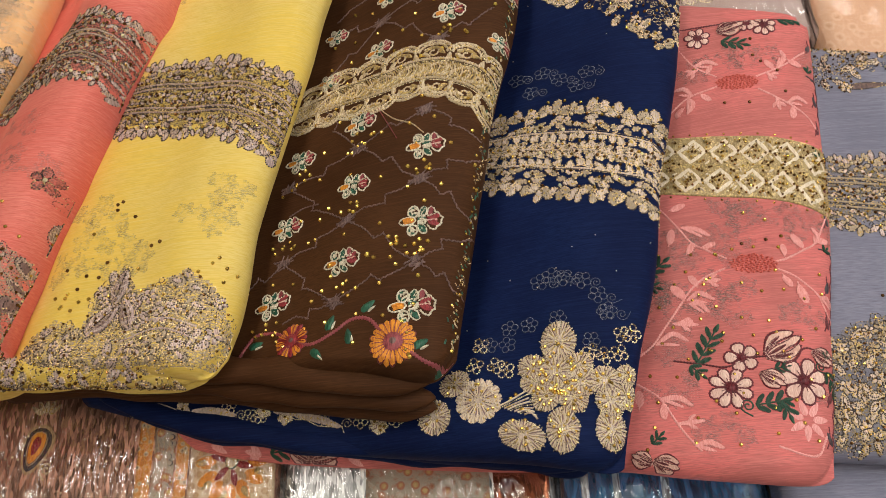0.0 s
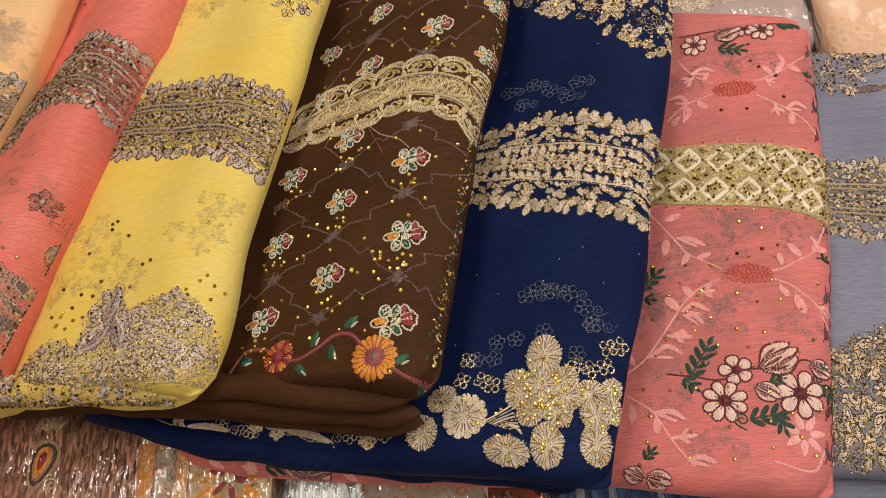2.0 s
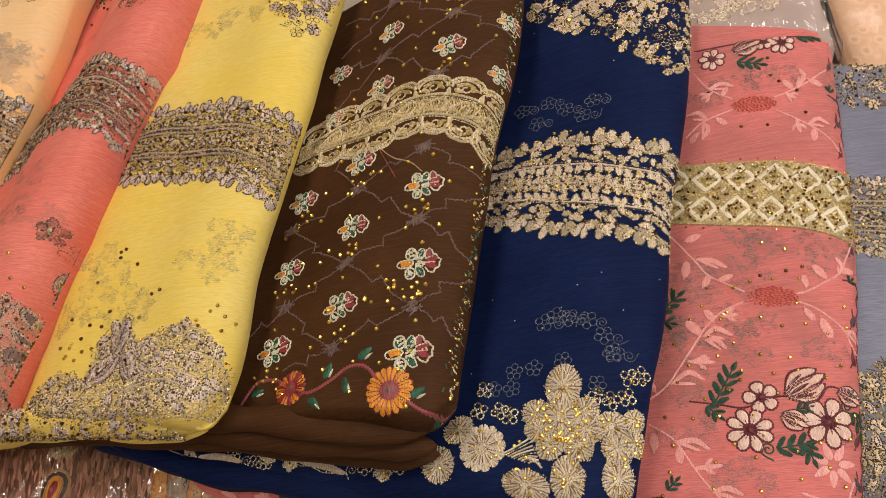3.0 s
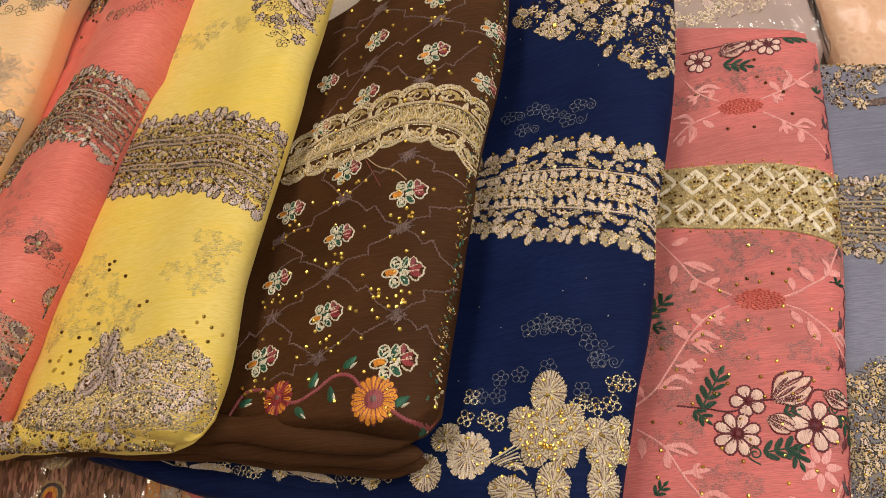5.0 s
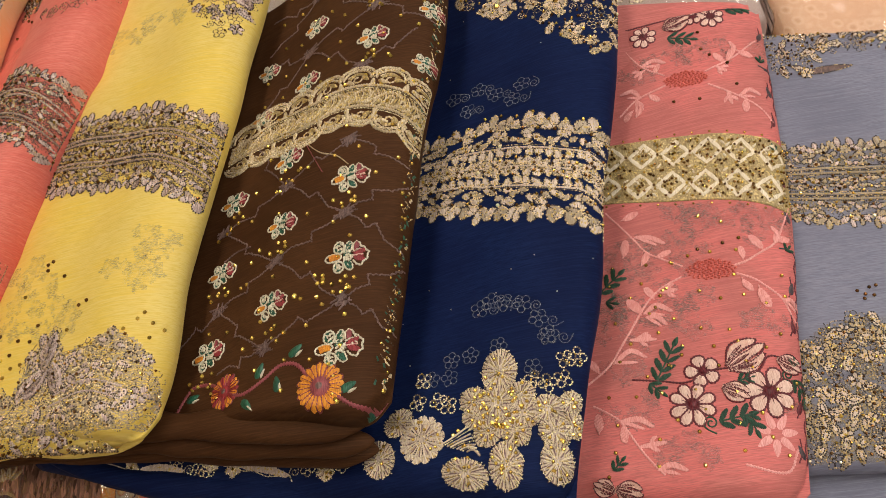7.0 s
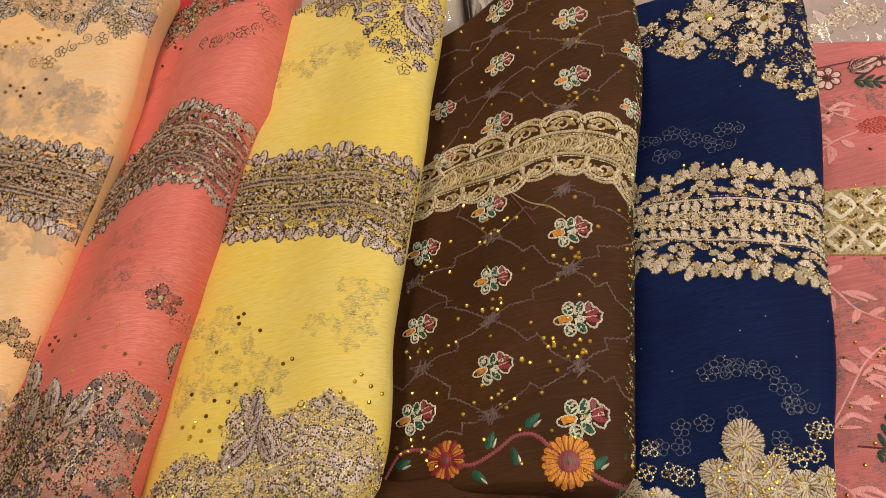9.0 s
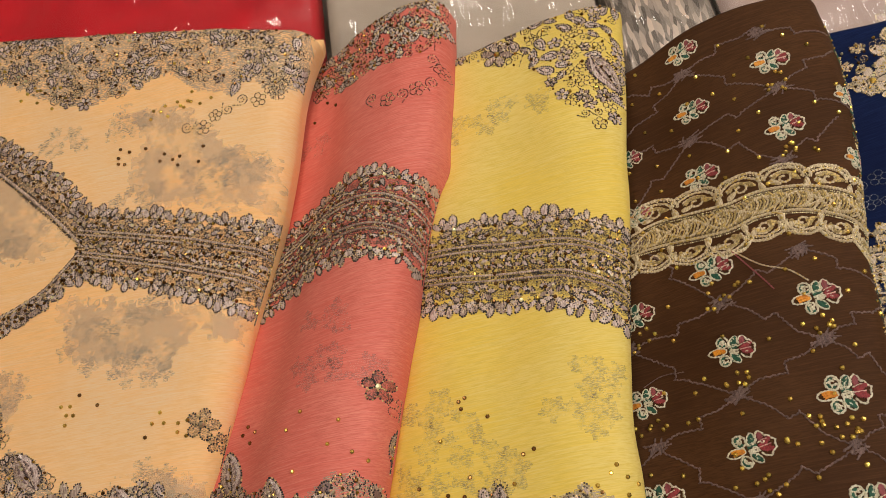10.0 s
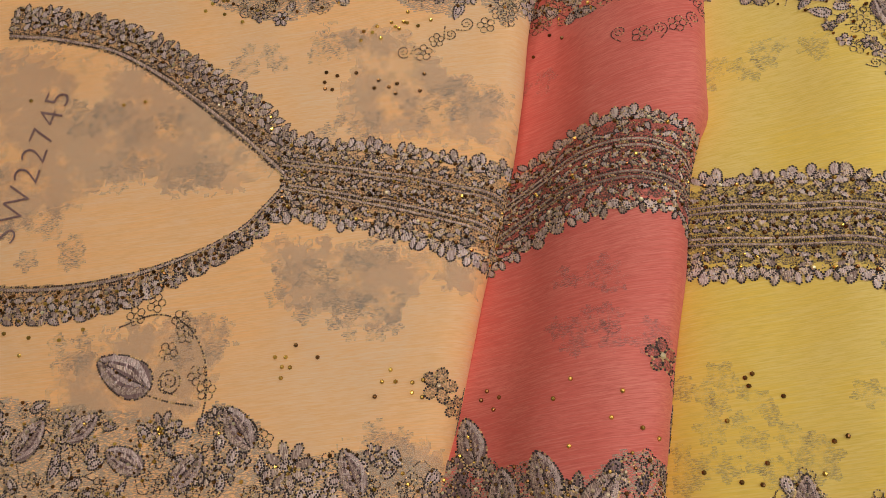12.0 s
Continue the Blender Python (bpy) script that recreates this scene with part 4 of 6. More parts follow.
# ---- yellow kameez ----
st = Stitch(YELLOW)
leafy_band(st, Band([(-0.360, 0.594), (-0.325, 0.589), (-0.295, 0.585), (-0.256, 0.576), (-0.218, 0.568), (-0.190, 0.556), (-0.160, 0.540)],
                    [(-0.372, 0.518), (-0.339, 0.508), (-0.303, 0.499), (-0.257, 0.490), (-0.230, 0.482), (-0.207, 0.470), (-0.184, 0.455)]), M_MAUVE, M_LILAC, M_BEAD, STONES, yellow_suit, "silver-mauve lace band studded with stones", net=M_HAZE)
border_fill(st, [(-0.288, 0.762), (-0.217, 0.766), (-0.125, 0.768), (-0.138, 0.680), (-0.157, 0.633), (-0.173, 0.640), (-0.188, 0.664), (-0.201, 0.682), (-0.210, 0.712), (-0.237, 0.736), (-0.262, 0.748)], M_MAUVE, M_LILAC, M_BEAD, STONES, yellow_suit, "", "back_border", seed=12, gap=0.0098, gem_gap=0.0115)
veined_leaf(-0.153, 0.690, -1.1, 0.044, 0.021)
st.flush("back_border_leaf", yellow_suit)
st.floret(-0.240, 0.748, 0.015, M_MAUVE, M_BEAD, 6, M_STONE)
st.flush("back_border_flower", yellow_suit) if st.bags else None
border_fill(st, [(-0.40, 0.288), (-0.385, 0.318), (-0.364, 0.325), (-0.338, 0.315), (-0.328, 0.345), (-0.308, 0.366), (-0.293, 0.342), (-0.262, 0.345), (-0.248, 0.353), (-0.231, 0.342), (-0.214, 0.322), (-0.212, 0.293), (-0.226, 0.272), (-0.255, 0.272), (-0.305, 0.276), (-0.357, 0.280)],
            M_TAN, M_LILAC, M_MIXBEAD, [M_STONE, M_STONE, M_DARKSTONE], yellow_suit, "mauve and gilt flower border along the front hem", "front_border", seed=14, gap=0.0086, gem_gap=0.0085, gem_r=0.0013, net=M_VEIL)
veined_leaf(-0.308, 0.347, 1.35, 0.034, 0.015)
veined_leaf(-0.320, 0.320, 0.7, 0.036, 0.018)
veined_leaf(-0.298, 0.322, 1.9, 0.030, 0.015)
for k in range(7):
    st.cord(smooth_line([(-0.300, 0.318 - 0.004 * k), (-0.265, 0.326 - 0.0045 * k), (-0.235, 0.318 - 0.005 * k)]), 0.0018, M_LILAC if k % 2 else M_GOLDBEAD, 0.0018)
st.flush("front_border_flower", yellow_suit) if st.bags else None
for x, y in ((-0.232, 0.680), (-0.334, 0.409), (-0.350, 0.424), (-0.222, 0.425), (-0.359, 0.376), (-0.318, 0.383), (-0.285, 0.682), (-0.24, 0.40), (-0.30, 0.37)):
    st.blob(x, y, 0.018, M_GHOST_Y)
st.flush("show_through", yellow_suit, kind="stuff")
loose_stones(YELLOW, [(-0.325, 0.43), (-0.32, 0.432), (-0.324, 0.424), (-0.305, 0.414), (-0.276, 0.383), (-0.284, 0.381), (-0.343, 0.363), (-0.364, 0.372), (-0.325, 0.373), (-0.331, 0.36), (-0.350, 0.352)], yellow_suit, M_DARKSTONE)
loose_stones(YELLOW, [(-0.222, 0.362), (-0.216, 0.353), (-0.227, 0.357), (-0.238, 0.35), (-0.294, 0.362), (-0.218, 0.341), (-0.209, 0.348), (-0.343, 0.403)] + around(-0.36, 0.34, 8, 0.012, 3), yellow_suit, M_STONE)

# ---- brown kameez ----
st = Stitch(BROWN)


def butterfly_motif(x, y, k, ang=0.08):
    """Butterfly-like flower in chain stitch: orange bud, two green curls, two leaves and a crimson fan, each in a white chain."""
    ca, sa = math.cos(ang), math.sin(ang)

    def at(a, b):
        a, b = a * 0.001 + jit(0.0003), b * 0.00115 + jit(0.0003)
        return x + (a * ca - b * sa) * k, y + (a * sa + b * ca) * k

    def oval(cx, cy, rx, ry, turn=0.0, n=14):
        c2, s2 = math.cos(turn), math.sin(turn)
        return [at(cx + rx * math.cos(0.449 * q) * c2 - ry * math.sin(0.449 * q) * s2, cy + rx * math.cos(0.449 * q) * s2 + ry * math.sin(0.449 * q) * c2) for q in range(n)]

    chain = 0.0018 * k
    for cx, cy, ln, wd, m in ((-8, 7.8, 9, 8, M_WHITE), (-9, -8, 8, 8, M_WHITE), (0.5, 0, 12, 9, M_WHITE), (1.2, 6.6, 8, 7, M_GREEN), (0.2, -7.4, 8, 7, M_GREEN), (10.5, 0, 13, 13, M_RED)):
        for _ in range(9):
            px, py = at(cx + jit(ln * 0.32), cy + jit(wd * 0.32))
            st.petal(px, py, ang + jit(1.4), 0.0040 * k, 0.0017 * k, m if rnd.random() < 0.75 else M_WHITE, None, 0.0016, 0.0, n=6)
    # two curls
    for side, cx, cy, r in ((1, -7.6, 7.8, 4.9), (-1, -8.8, -8.2, 4.6)):
        st.cord(oval(cx, cy, r * 0.62, r * 0.62)[3:13], 0.0022 * k, M_GREEN, 0.0014)
        st.cord(oval(cx, cy, r, r), chain, M_WHITE, 0.0020, True)
        st.cord([at(cx + r * 0.4 * math.cos(q), cy + side * r * 0.4 * math.sin(q)) for q in (0.3, 1.4, 2.6, 3.8)], 0.0016 * k, M_WHITE, 0.0022)
    # the bud
    for p, q in ((-19.0, 1.9), (-18.6, 0.3), (-18.4, -1.3)):
        st.cord([at(p + 1.5, q), at(p + 6, q + 0.6), at(p + 11.5, q * 0.6 - 0.2)], 0.0022 * k, M_ORANGE, 0.0022, False, False)
    st.cord(oval(-13.4, 0.2, 7.6, 3.4, 0.0), chain * 0.9, M_WHITE, 0.0021, True)
    # leaves of the body
    for cx, cy, turn in ((1.2, 6.6, 1.0), (0.2, -7.6, -0.9)):
        st.satin([at(cx - 4.2 * math.cos(turn), cy - 4.2 * math.sin(turn)), at(cx, cy), at(cx + 4.2 * math.cos(turn), cy + 4.2 * math.sin(turn))], 0.0042 * k, M_GREEN, 0.5, 0.0016)
        st.cord(oval(cx, cy, 5.2, 3.1, turn), chain * 0.85, M_WHITE, 0.0020, True)
    for cy in (-3.4, -1.2, 1.0, 3.2):
        st.cord([at(-4.2, cy), at(-0.6, cy + 0.8), at(3.6, cy + 0.3)], 0.0020 * k, M_WHITE if cy != 1.0 else M_GREEN, 0.0022)
    # crimson fan
    for cx, cy, ln, turn in ((8.6, 6.4, 6.0, 1.1), (10.8, 1.6, 10.0, 0.25), (10.4, -3.4, 9.0, -0.4)):
        c2, s2 = math.cos(turn) * ln / 2, math.sin(turn) * ln / 2
        st.satin([at(cx - c2, cy - s2), at(cx, cy), at(cx + c2, cy + s2)], 0.0056 * k, M_RED if cy < 6 else M_ROSE, 0.6, 0.0016)
    st.cord([at(p, q) for p, q in ((5.0, 3.6), (5.6, 8.6), (9.0, 11.0), (12.0, 8.8), (12.4, 6.0), (15.4, 5.6), (16.4, 3.0), (19.4, 1.2), (17.6, -1.8), (17.8, -4.6), (14.0, -6.4), (12.0, -9.4), (7.6, -8.0), (5.2, -4.6))], chain, M_WHITE, 0.0020)
    st.cord([at(5, 2.4), at(9, 3.6), at(13.0, 3.9)], 0.0012 * k, M_WHITE, 0.0024)
    st.cord([at(5, -1.0), at(10, -1.0), at(14.5, -1.0)], 0.0012 * k, M_BLUSH, 0.0024)


MOTIFS = [(-0.074, 0.717, 0.8), (-0.014, 0.672, 0.9), (-0.082, 0.654, 0.8), (-0.023, 0.606, 0.92), (-0.140, 0.635, 0.75), (-0.093, 0.588, 0.85), (-0.171, 0.485, 0.9), (-0.110, 0.501, 0.9), (-0.050, 0.457, 1.0),
          (-0.115, 0.433, 0.9), (-0.180, 0.413, 0.9), (-0.056, 0.384, 1.05), (-0.124, 0.360, 0.92), (-0.146, 0.576, 0.75), (-0.189, 0.339, 1.0), (-0.065, 0.310, 1.1), (0.034, 0.625, 0.7), (0.022, 0.566, 0.7)]
for x, y, k in MOTIFS:
    butterfly_motif(x, y, k * 0.86, 0.05 + jit(0.12))
    st.flush("flower_motif", brown_suit)
NODES = [(-0.092, 0.626), (-0.035, 0.575), (-0.049, 0.497), (-0.112, 0.471), (-0.057, 0.424), (-0.122, 0.399), (-0.183, 0.457), (-0.062, 0.347), (-0.183, 0.376), (-0.132, 0.324), (-0.080, 0.694), (-0.017, 0.643), (-0.014, 0.705), (-0.155, 0.548)]
LINKS = [((-0.049, 0.497), (-0.112, 0.471)), ((-0.049, 0.497), (-0.002, 0.462)), ((-0.112, 0.471), (-0.057, 0.424)), ((-0.112, 0.471), (-0.183, 0.457)), ((-0.057, 0.424), (-0.122, 0.399)), ((-0.057, 0.424), (-0.004, 0.444)), ((-0.057, 0.424), (-0.014, 0.385)),
         ((-0.183, 0.457), (-0.122, 0.399)), ((-0.122, 0.399), (-0.062, 0.347)), ((-0.122, 0.399), (-0.183, 0.376)), ((-0.062, 0.347), (-0.132, 0.324)), ((-0.062, 0.347), (-0.014, 0.373)), ((-0.062, 0.347), (-0.024, 0.318)), ((-0.183, 0.376), (-0.132, 0.324)), ((-0.183, 0.376), (-0.225, 0.352)),
         ((-0.155, 0.548), (-0.112, 0.471)), ((-0.092, 0.626), (-0.155, 0.575)), ((-0.092, 0.626), (-0.035, 0.575)), ((-0.035, 0.575), (0.018, 0.604)), ((-0.092, 0.626), (-0.017, 0.643)), ((-0.017, 0.643), (0.035, 0.612)), ((-0.017, 0.643), (0.040, 0.672)), ((-0.080, 0.694), (-0.017, 0.643)),
         ((-0.080, 0.694), (-0.135, 0.70)), ((-0.080, 0.694), (-0.014, 0.712)), ((-0.014, 0.705), (0.042, 0.690)), ((-0.132, 0.324), (-0.178, 0.318)), ((-0.080, 0.694), (-0.140, 0.655)), ((-0.092, 0.626), (-0.148, 0.640))]
for (x1, y1), (x2, y2) in LINKS:
    d = math.hypot(x2 - x1, y2 - y1)
    nx, ny = -(y2 - y1) / d, (x2 - x1) / d
    kink = rnd.choice((-1, 1)) * 0.006
    pts = []
    for t, o in ((0, 0), (0.25, 0.0015), (0.44, -kink * 0.3), (0.5, kink), (0.56, kink * 0.6), (0.75, -0.0015), (1, 0)):
        pts.append((x1 + (x2 - x1) * t + nx * o, y1 + (y2 - y1) * t + ny * o))
    run = along(pts, 0.0021)
    for i, (p, q) in enumerate(zip(run, run[1:])):
        st.petal(p[0] + jit(0.0003), p[1] + jit(0.0003), math.atan2(q[1] - p[1], q[0] - p[0]) + 0.45 * (-1) ** i + jit(0.2), 0.0034, 0.0015, M_PLUM, None, 0.0012, 0.2, n=6)
st.flush("trellis_line", brown_suit, "plum chain-stitch trellis", "stuff")
for x, y in NODES:
    for _ in range(16):
        a, q = jit(0.9) + 0.5, rnd.uniform(0.003, 0.009)
        ox, oy = jit(0.004), jit(0.004)
        st.cord([(x + ox - q * math.cos(a), y + oy - q * math.sin(a) * 0.6), (x + ox, y + oy), (x + ox + q * math.cos(a), y + oy + q * math.sin(a) * 0.6)], 0.0013, M_PLUM, 0.0016)
    st.flush("trellis_knot", brown_suit)
PETALS = []
for x, y, r, m1, m2 in ((-0.168, 0.299, 0.0155, M_ORANGE, M_RED), (-0.081, 0.281, 0.0190, M_ORANGE, M_ROSE)):
    for k in range(20):
        a = 6.2832 * (k + jit(0.12)) / 20
        st.petal(x + r * 0.64 * math.cos(a), y + r * 0.64 * math.sin(a), a + jit(0.06), r * rnd.uniform(0.66, 0.74), r * 0.30, M_RED if m2 is M_RED and k % 3 == 0 else m1, M_MAROON if k % 2 else None, 0.0018, -0.3, 0.0012)
        PETALS.append(st.flush("petal", brown_suit))
    for k in range(22):
        a = 6.2832 * k / 22
        st.cord([(x + r * 0.1 * math.cos(a), y + r * 0.1 * math.sin(a)), (x + r * 0.62 * math.cos(a), y + r * 0.62 * math.sin(a)), (x + r * 0.85 * math.cos(a), y + r * 0.85 * math.sin(a))], 0.0011, m2, 0.0032)
    PETALS.append(st.flush("ray_stitching", brown_suit, "", "stuff"))
    st.petal(x, y, 0, r * 0.3, r * 0.3, M_PLUM, None, 0.0012, 0.0, n=8, lift=0.0032)
    PETALS.append(st.flush("eye", brown_suit))
    st.petal(x, y, 0, r * 0.85, r * 0.85, m2, None, 0.0030, 0.0, n=14, lift=0.0006)
    heart = st.flush("marigold", brown_suit, "orange embroidered marigold with rose centre")
    for petal in PETALS:
        petal.parent = heart
    PETALS = []
st.cord(smooth_line([(-0.222, 0.290), (-0.205, 0.312), (-0.186, 0.311), (-0.168, 0.300), (-0.150, 0.291), (-0.130, 0.297), (-0.115, 0.305), (-0.101, 0.303), (-0.090, 0.290)]), 0.0032, M_ROSE, 0.0022)
st.cord(smooth_line([(-0.068, 0.272), (-0.057, 0.264), (-0.046, 0.262), (-0.036, 0.266)]), 0.0032, M_ROSE, 0.0022)
for x, y, a in ((-0.203, 0.304, 0.2), (-0.144, 0.281, -0.8), (-0.133, 0.306, 1.1), (-0.117, 0.291, 1.7), (-0.101, 0.314, 0.6), (-0.060, 0.278, 0.5), (-0.048, 0.256, 1.5)):
    st.petal(x, y, a, 0.014, 0.0065, M_GREEN, None, 0.0018)
    st.petal(x + 0.003, y - 0.003, a, 0.008, 0.0020, M_WHITE, None, 0.0022)
st.flush("vine", brown_suit, "rose embroidered vine with green leaves along the hem")
# cream corded lace running aslant
bd = Band([(-0.178, 0.566), (-0.156, 0.574), (-0.132, 0.583), (-0.109, 0.580), (-0.080, 0.573), (-0.058, 0.573), (-0.037, 0.569), (-0.009, 0.560), (0.014, 0.548), (0.030, 0.530)],
          [(-0.186, 0.520), (-0.165, 0.522), (-0.137, 0.516), (-0.112, 0.509), (-0.092, 0.507), (-0.073, 0.512), (-0.045, 0.509), (-0.026, 0.500), (-0.005, 0.488), (0.012, 0.472)])
st.veil(bd.poly(0.30, 0.70), M_GOLDNET, 0.002)
for w, wd, m in ((0.31, 0.0024, M_CREAM), (0.36, 0.0013, M_GOLDBEAD), (0.66, 0.0026, M_CREAM), (0.71, 0.0014, M_GOLDBEAD)):
    st.cord(bd.line(w), wd, m, 0.0028)
for i in range(30):
    s = (i + 0.5) / 30
    for q, m, wd in ((0.0, M_CREAM, 0.0018), (0.011, M_GOLDFILL, 0.0014), (0.022, M_GOLDFILL, 0.0014)):
        p = [bd.at(s + q + d * rnd.uniform(0.8, 1.3), w + jit(0.02)) for d, w in ((-0.022, 0.63), (-0.004, 0.56), (0.004, 0.48), (-0.002, 0.42), (-0.014, 0.38))]
        st.cord(p, wd * rnd.uniform(0.7, 1.2), m, 0.0020 + rnd.random() * 0.0012)
    if i % 3 == 0:
        x, y = bd.at(s + jit(0.01), 0.50 + jit(0.05))
        st.scroll(x, y, 0.0042, rnd.random() * 6.28, M_CREAM, 0.0020, 1.2, rnd.choice((-1, 1)))
for ph in (0.0, 0.5):
    st.cord([bd.at(q / 120, 0.51 + 0.11 * math.sin(6.2832 * (q / 120 * 4 + ph))) for q in range(121)], 0.0020, M_CREAM, 0.0034)
for edge_w, out, n in ((0.19, 1, 7), (0.81, -1, 8)):
    for i in range(n):
        s = (i + 0.5) / n
        x, y = bd.at(s, edge_w)
        a = bd.angle(s, edge_w)
        half = bd.length / n * 0.56
        for r, m, wd in ((1.05, M_CREAM, 0.0026), (0.90, M_GOLDBEAD, 0.0012), (0.78, M_CREAM, 0.0022), (0.44, M_GOLDFILL, 0.0030)):
            pts = []
            for k in range(15):
                t = math.pi * k / 14
                lx, ly = -half * r * math.cos(t) + jit(0.0008), out * half * 0.72 * r * math.sin(t) + jit(0.0006)
                pts.append((x + lx * math.cos(a) - ly * math.sin(a), y + lx * math.sin(a) + ly * math.cos(a)))
            st.cord(pts, wd, m, 0.0026)
        st.scroll(x, y + out * 0.001, half * 0.36, a + out * 0.8, M_CREAM, 0.0020, 1.2, out)
        st.petal(*bd.at(s - 0.2 / n, edge_w + 0.04), a + jit(0.6), 0.010, 0.0045, M_CREAM, None, 0.0024)
        st.petal(*bd.at(s + 0.25 / n, edge_w - 0.02), a + jit(0.9), 0.009, 0.0045, M_GOLDFILL, None, 0.0022)
        gx, gy = bd.at(s + 0.5 / n, edge_w + out * 0.06)
        st.petal(gx, gy, a + out * 1.57, 0.010, 0.005, M_CREAM, None, 0.002)
st.flush("cream_lace", brown_suit, "cream corded lace trim with scalloped edges", "stuff")
st.cord(smooth_line([(-0.094, 0.512), (-0.078, 0.492), (-0.062, 0.482), (-0.052, 0.470)]), 0.0008, M_CREAM, 0.0022)
st.flush("loose_thread", brown_suit)
st.cord(smooth_line([(-0.094, 0.512), (-0.083, 0.486), (-0.076, 0.470)]), 0.0008, M_ROSE, 0.0022)
st.flush("loose_thread", brown_suit)
st.cord(smooth_line([(-0.180, 0.425), (-0.165, 0.430), (-0.150, 0.428)]), 0.0008, M_PLUM, 0.0022)
st.flush("loose_thread", brown_suit)
loose = []
for i, (x, y, k) in enumerate(MOTIFS):
    if k > 0.85:
        loose += around(x - 0.004, y - 0.026 * k, 7, 0.0085, 20 + i, 0.7)
loose += [p for p in sown([(-0.215, 0.30), (-0.03, 0.27), (0.0, 0.42), (0.04, 0.72), (-0.12, 0.72), (-0.17, 0.5)], 0.019, 500, 6)]
loose += around(-0.085, 0.360, 10, 0.009, 77, 0.8)
loose_stones(BROWN, loose, brown_suit, M_STONE, 0.0021)
border_edge = [(BROWN.xr(0.29 + 0.0105 * k) - 0.006 + jit(0.003), 0.29 + 0.0105 * k) for k in range(40)]
loose_stones(BROWN, border_edge, brown_suit, M_STONE, 0.0013)

for k in range(230):
    y = rnd.uniform(0.275, 0.70)
    x = BROWN.xr(y) - 0.0015 - abs(rnd.gauss(0, 0.0032))
    m = rnd.choice((M_MIXBEAD, M_MIXBEAD, M_BEAD, M_CREAM, M_GREEN))
    st.cord([(x, y), (x + jit(0.0022), y + rnd.uniform(0.001, 0.0042))], 0.0013, m, 0.0016)
st.flush("beaded_edge", brown_suit, "beads and loose stitches along the side fold", "stuff")

# ---- navy kameez ----
st = Stitch(NAVY)
GILT = [M_STONE, M_DARKSTONE, M_BRIGHT, M_DARKSTONE]
bd = Band([(-0.010, 0.532), (0.020, 0.532), (0.050, 0.531), (0.091, 0.522), (0.129, 0.505), (0.155, 0.496), (0.176, 0.482)],
          [(-0.024, 0.462), (0.006, 0.454), (0.032, 0.444), (0.056, 0.430), (0.088, 0.418), (0.111, 0.411), (0.135, 0.404), (0.154, 0.392)])
leafy_band(st, bd, M_BISCUIT, M_TAN, M_MIXBEAD, GILT, navy_suit, "pale gilt lace band with flower edging", pitch=0.0150, leaf=0.0132, cords=(0.30, 0.50, 0.70), cord_mat=M_BISCUIT, dense=1.25)
for i in range(22):
    for w in (0.40, 0.60):
        for dw in (-0.055, 0.055):
            x, y = bd.at((i + 0.5 + jit(0.22)) / 22, w + dw + jit(0.02))
            st.petal(x, y, bd.angle(0.5, w) + 1.57 + jit(0.8), 0.0105 * rnd.uniform(0.8, 1.15), 0.0066, M_BISCUIT, M_MIXBEAD)
            st.flush("upright_leaf", navy_suit)
border_fill(st, [(0.060, 0.716), (0.106, 0.716), (0.161, 0.712), (0.212, 0.706), (0.208, 0.612), (0.192, 0.580), (0.176, 0.575), (0.160, 0.592), (0.140, 0.604), (0.131, 0.632), (0.115, 0.640), (0.083, 0.668), (0.057, 0.684)], M_BISCUIT, M_TAN, M_MIXBEAD, GILT, navy_suit, "", "back_border", seed=21, gap=0.0105)
for x, y, r in ((0.125, 0.690, 0.024), (0.095, 0.670, 0.016), (0.168, 0.668, 0.018), (0.15, 0.645, 0.012)):
    st.floret(x, y, r, M_BISCUIT, M_MIXBEAD, 7, M_STONE)
    st.flush("back_border_flower", navy_suit)


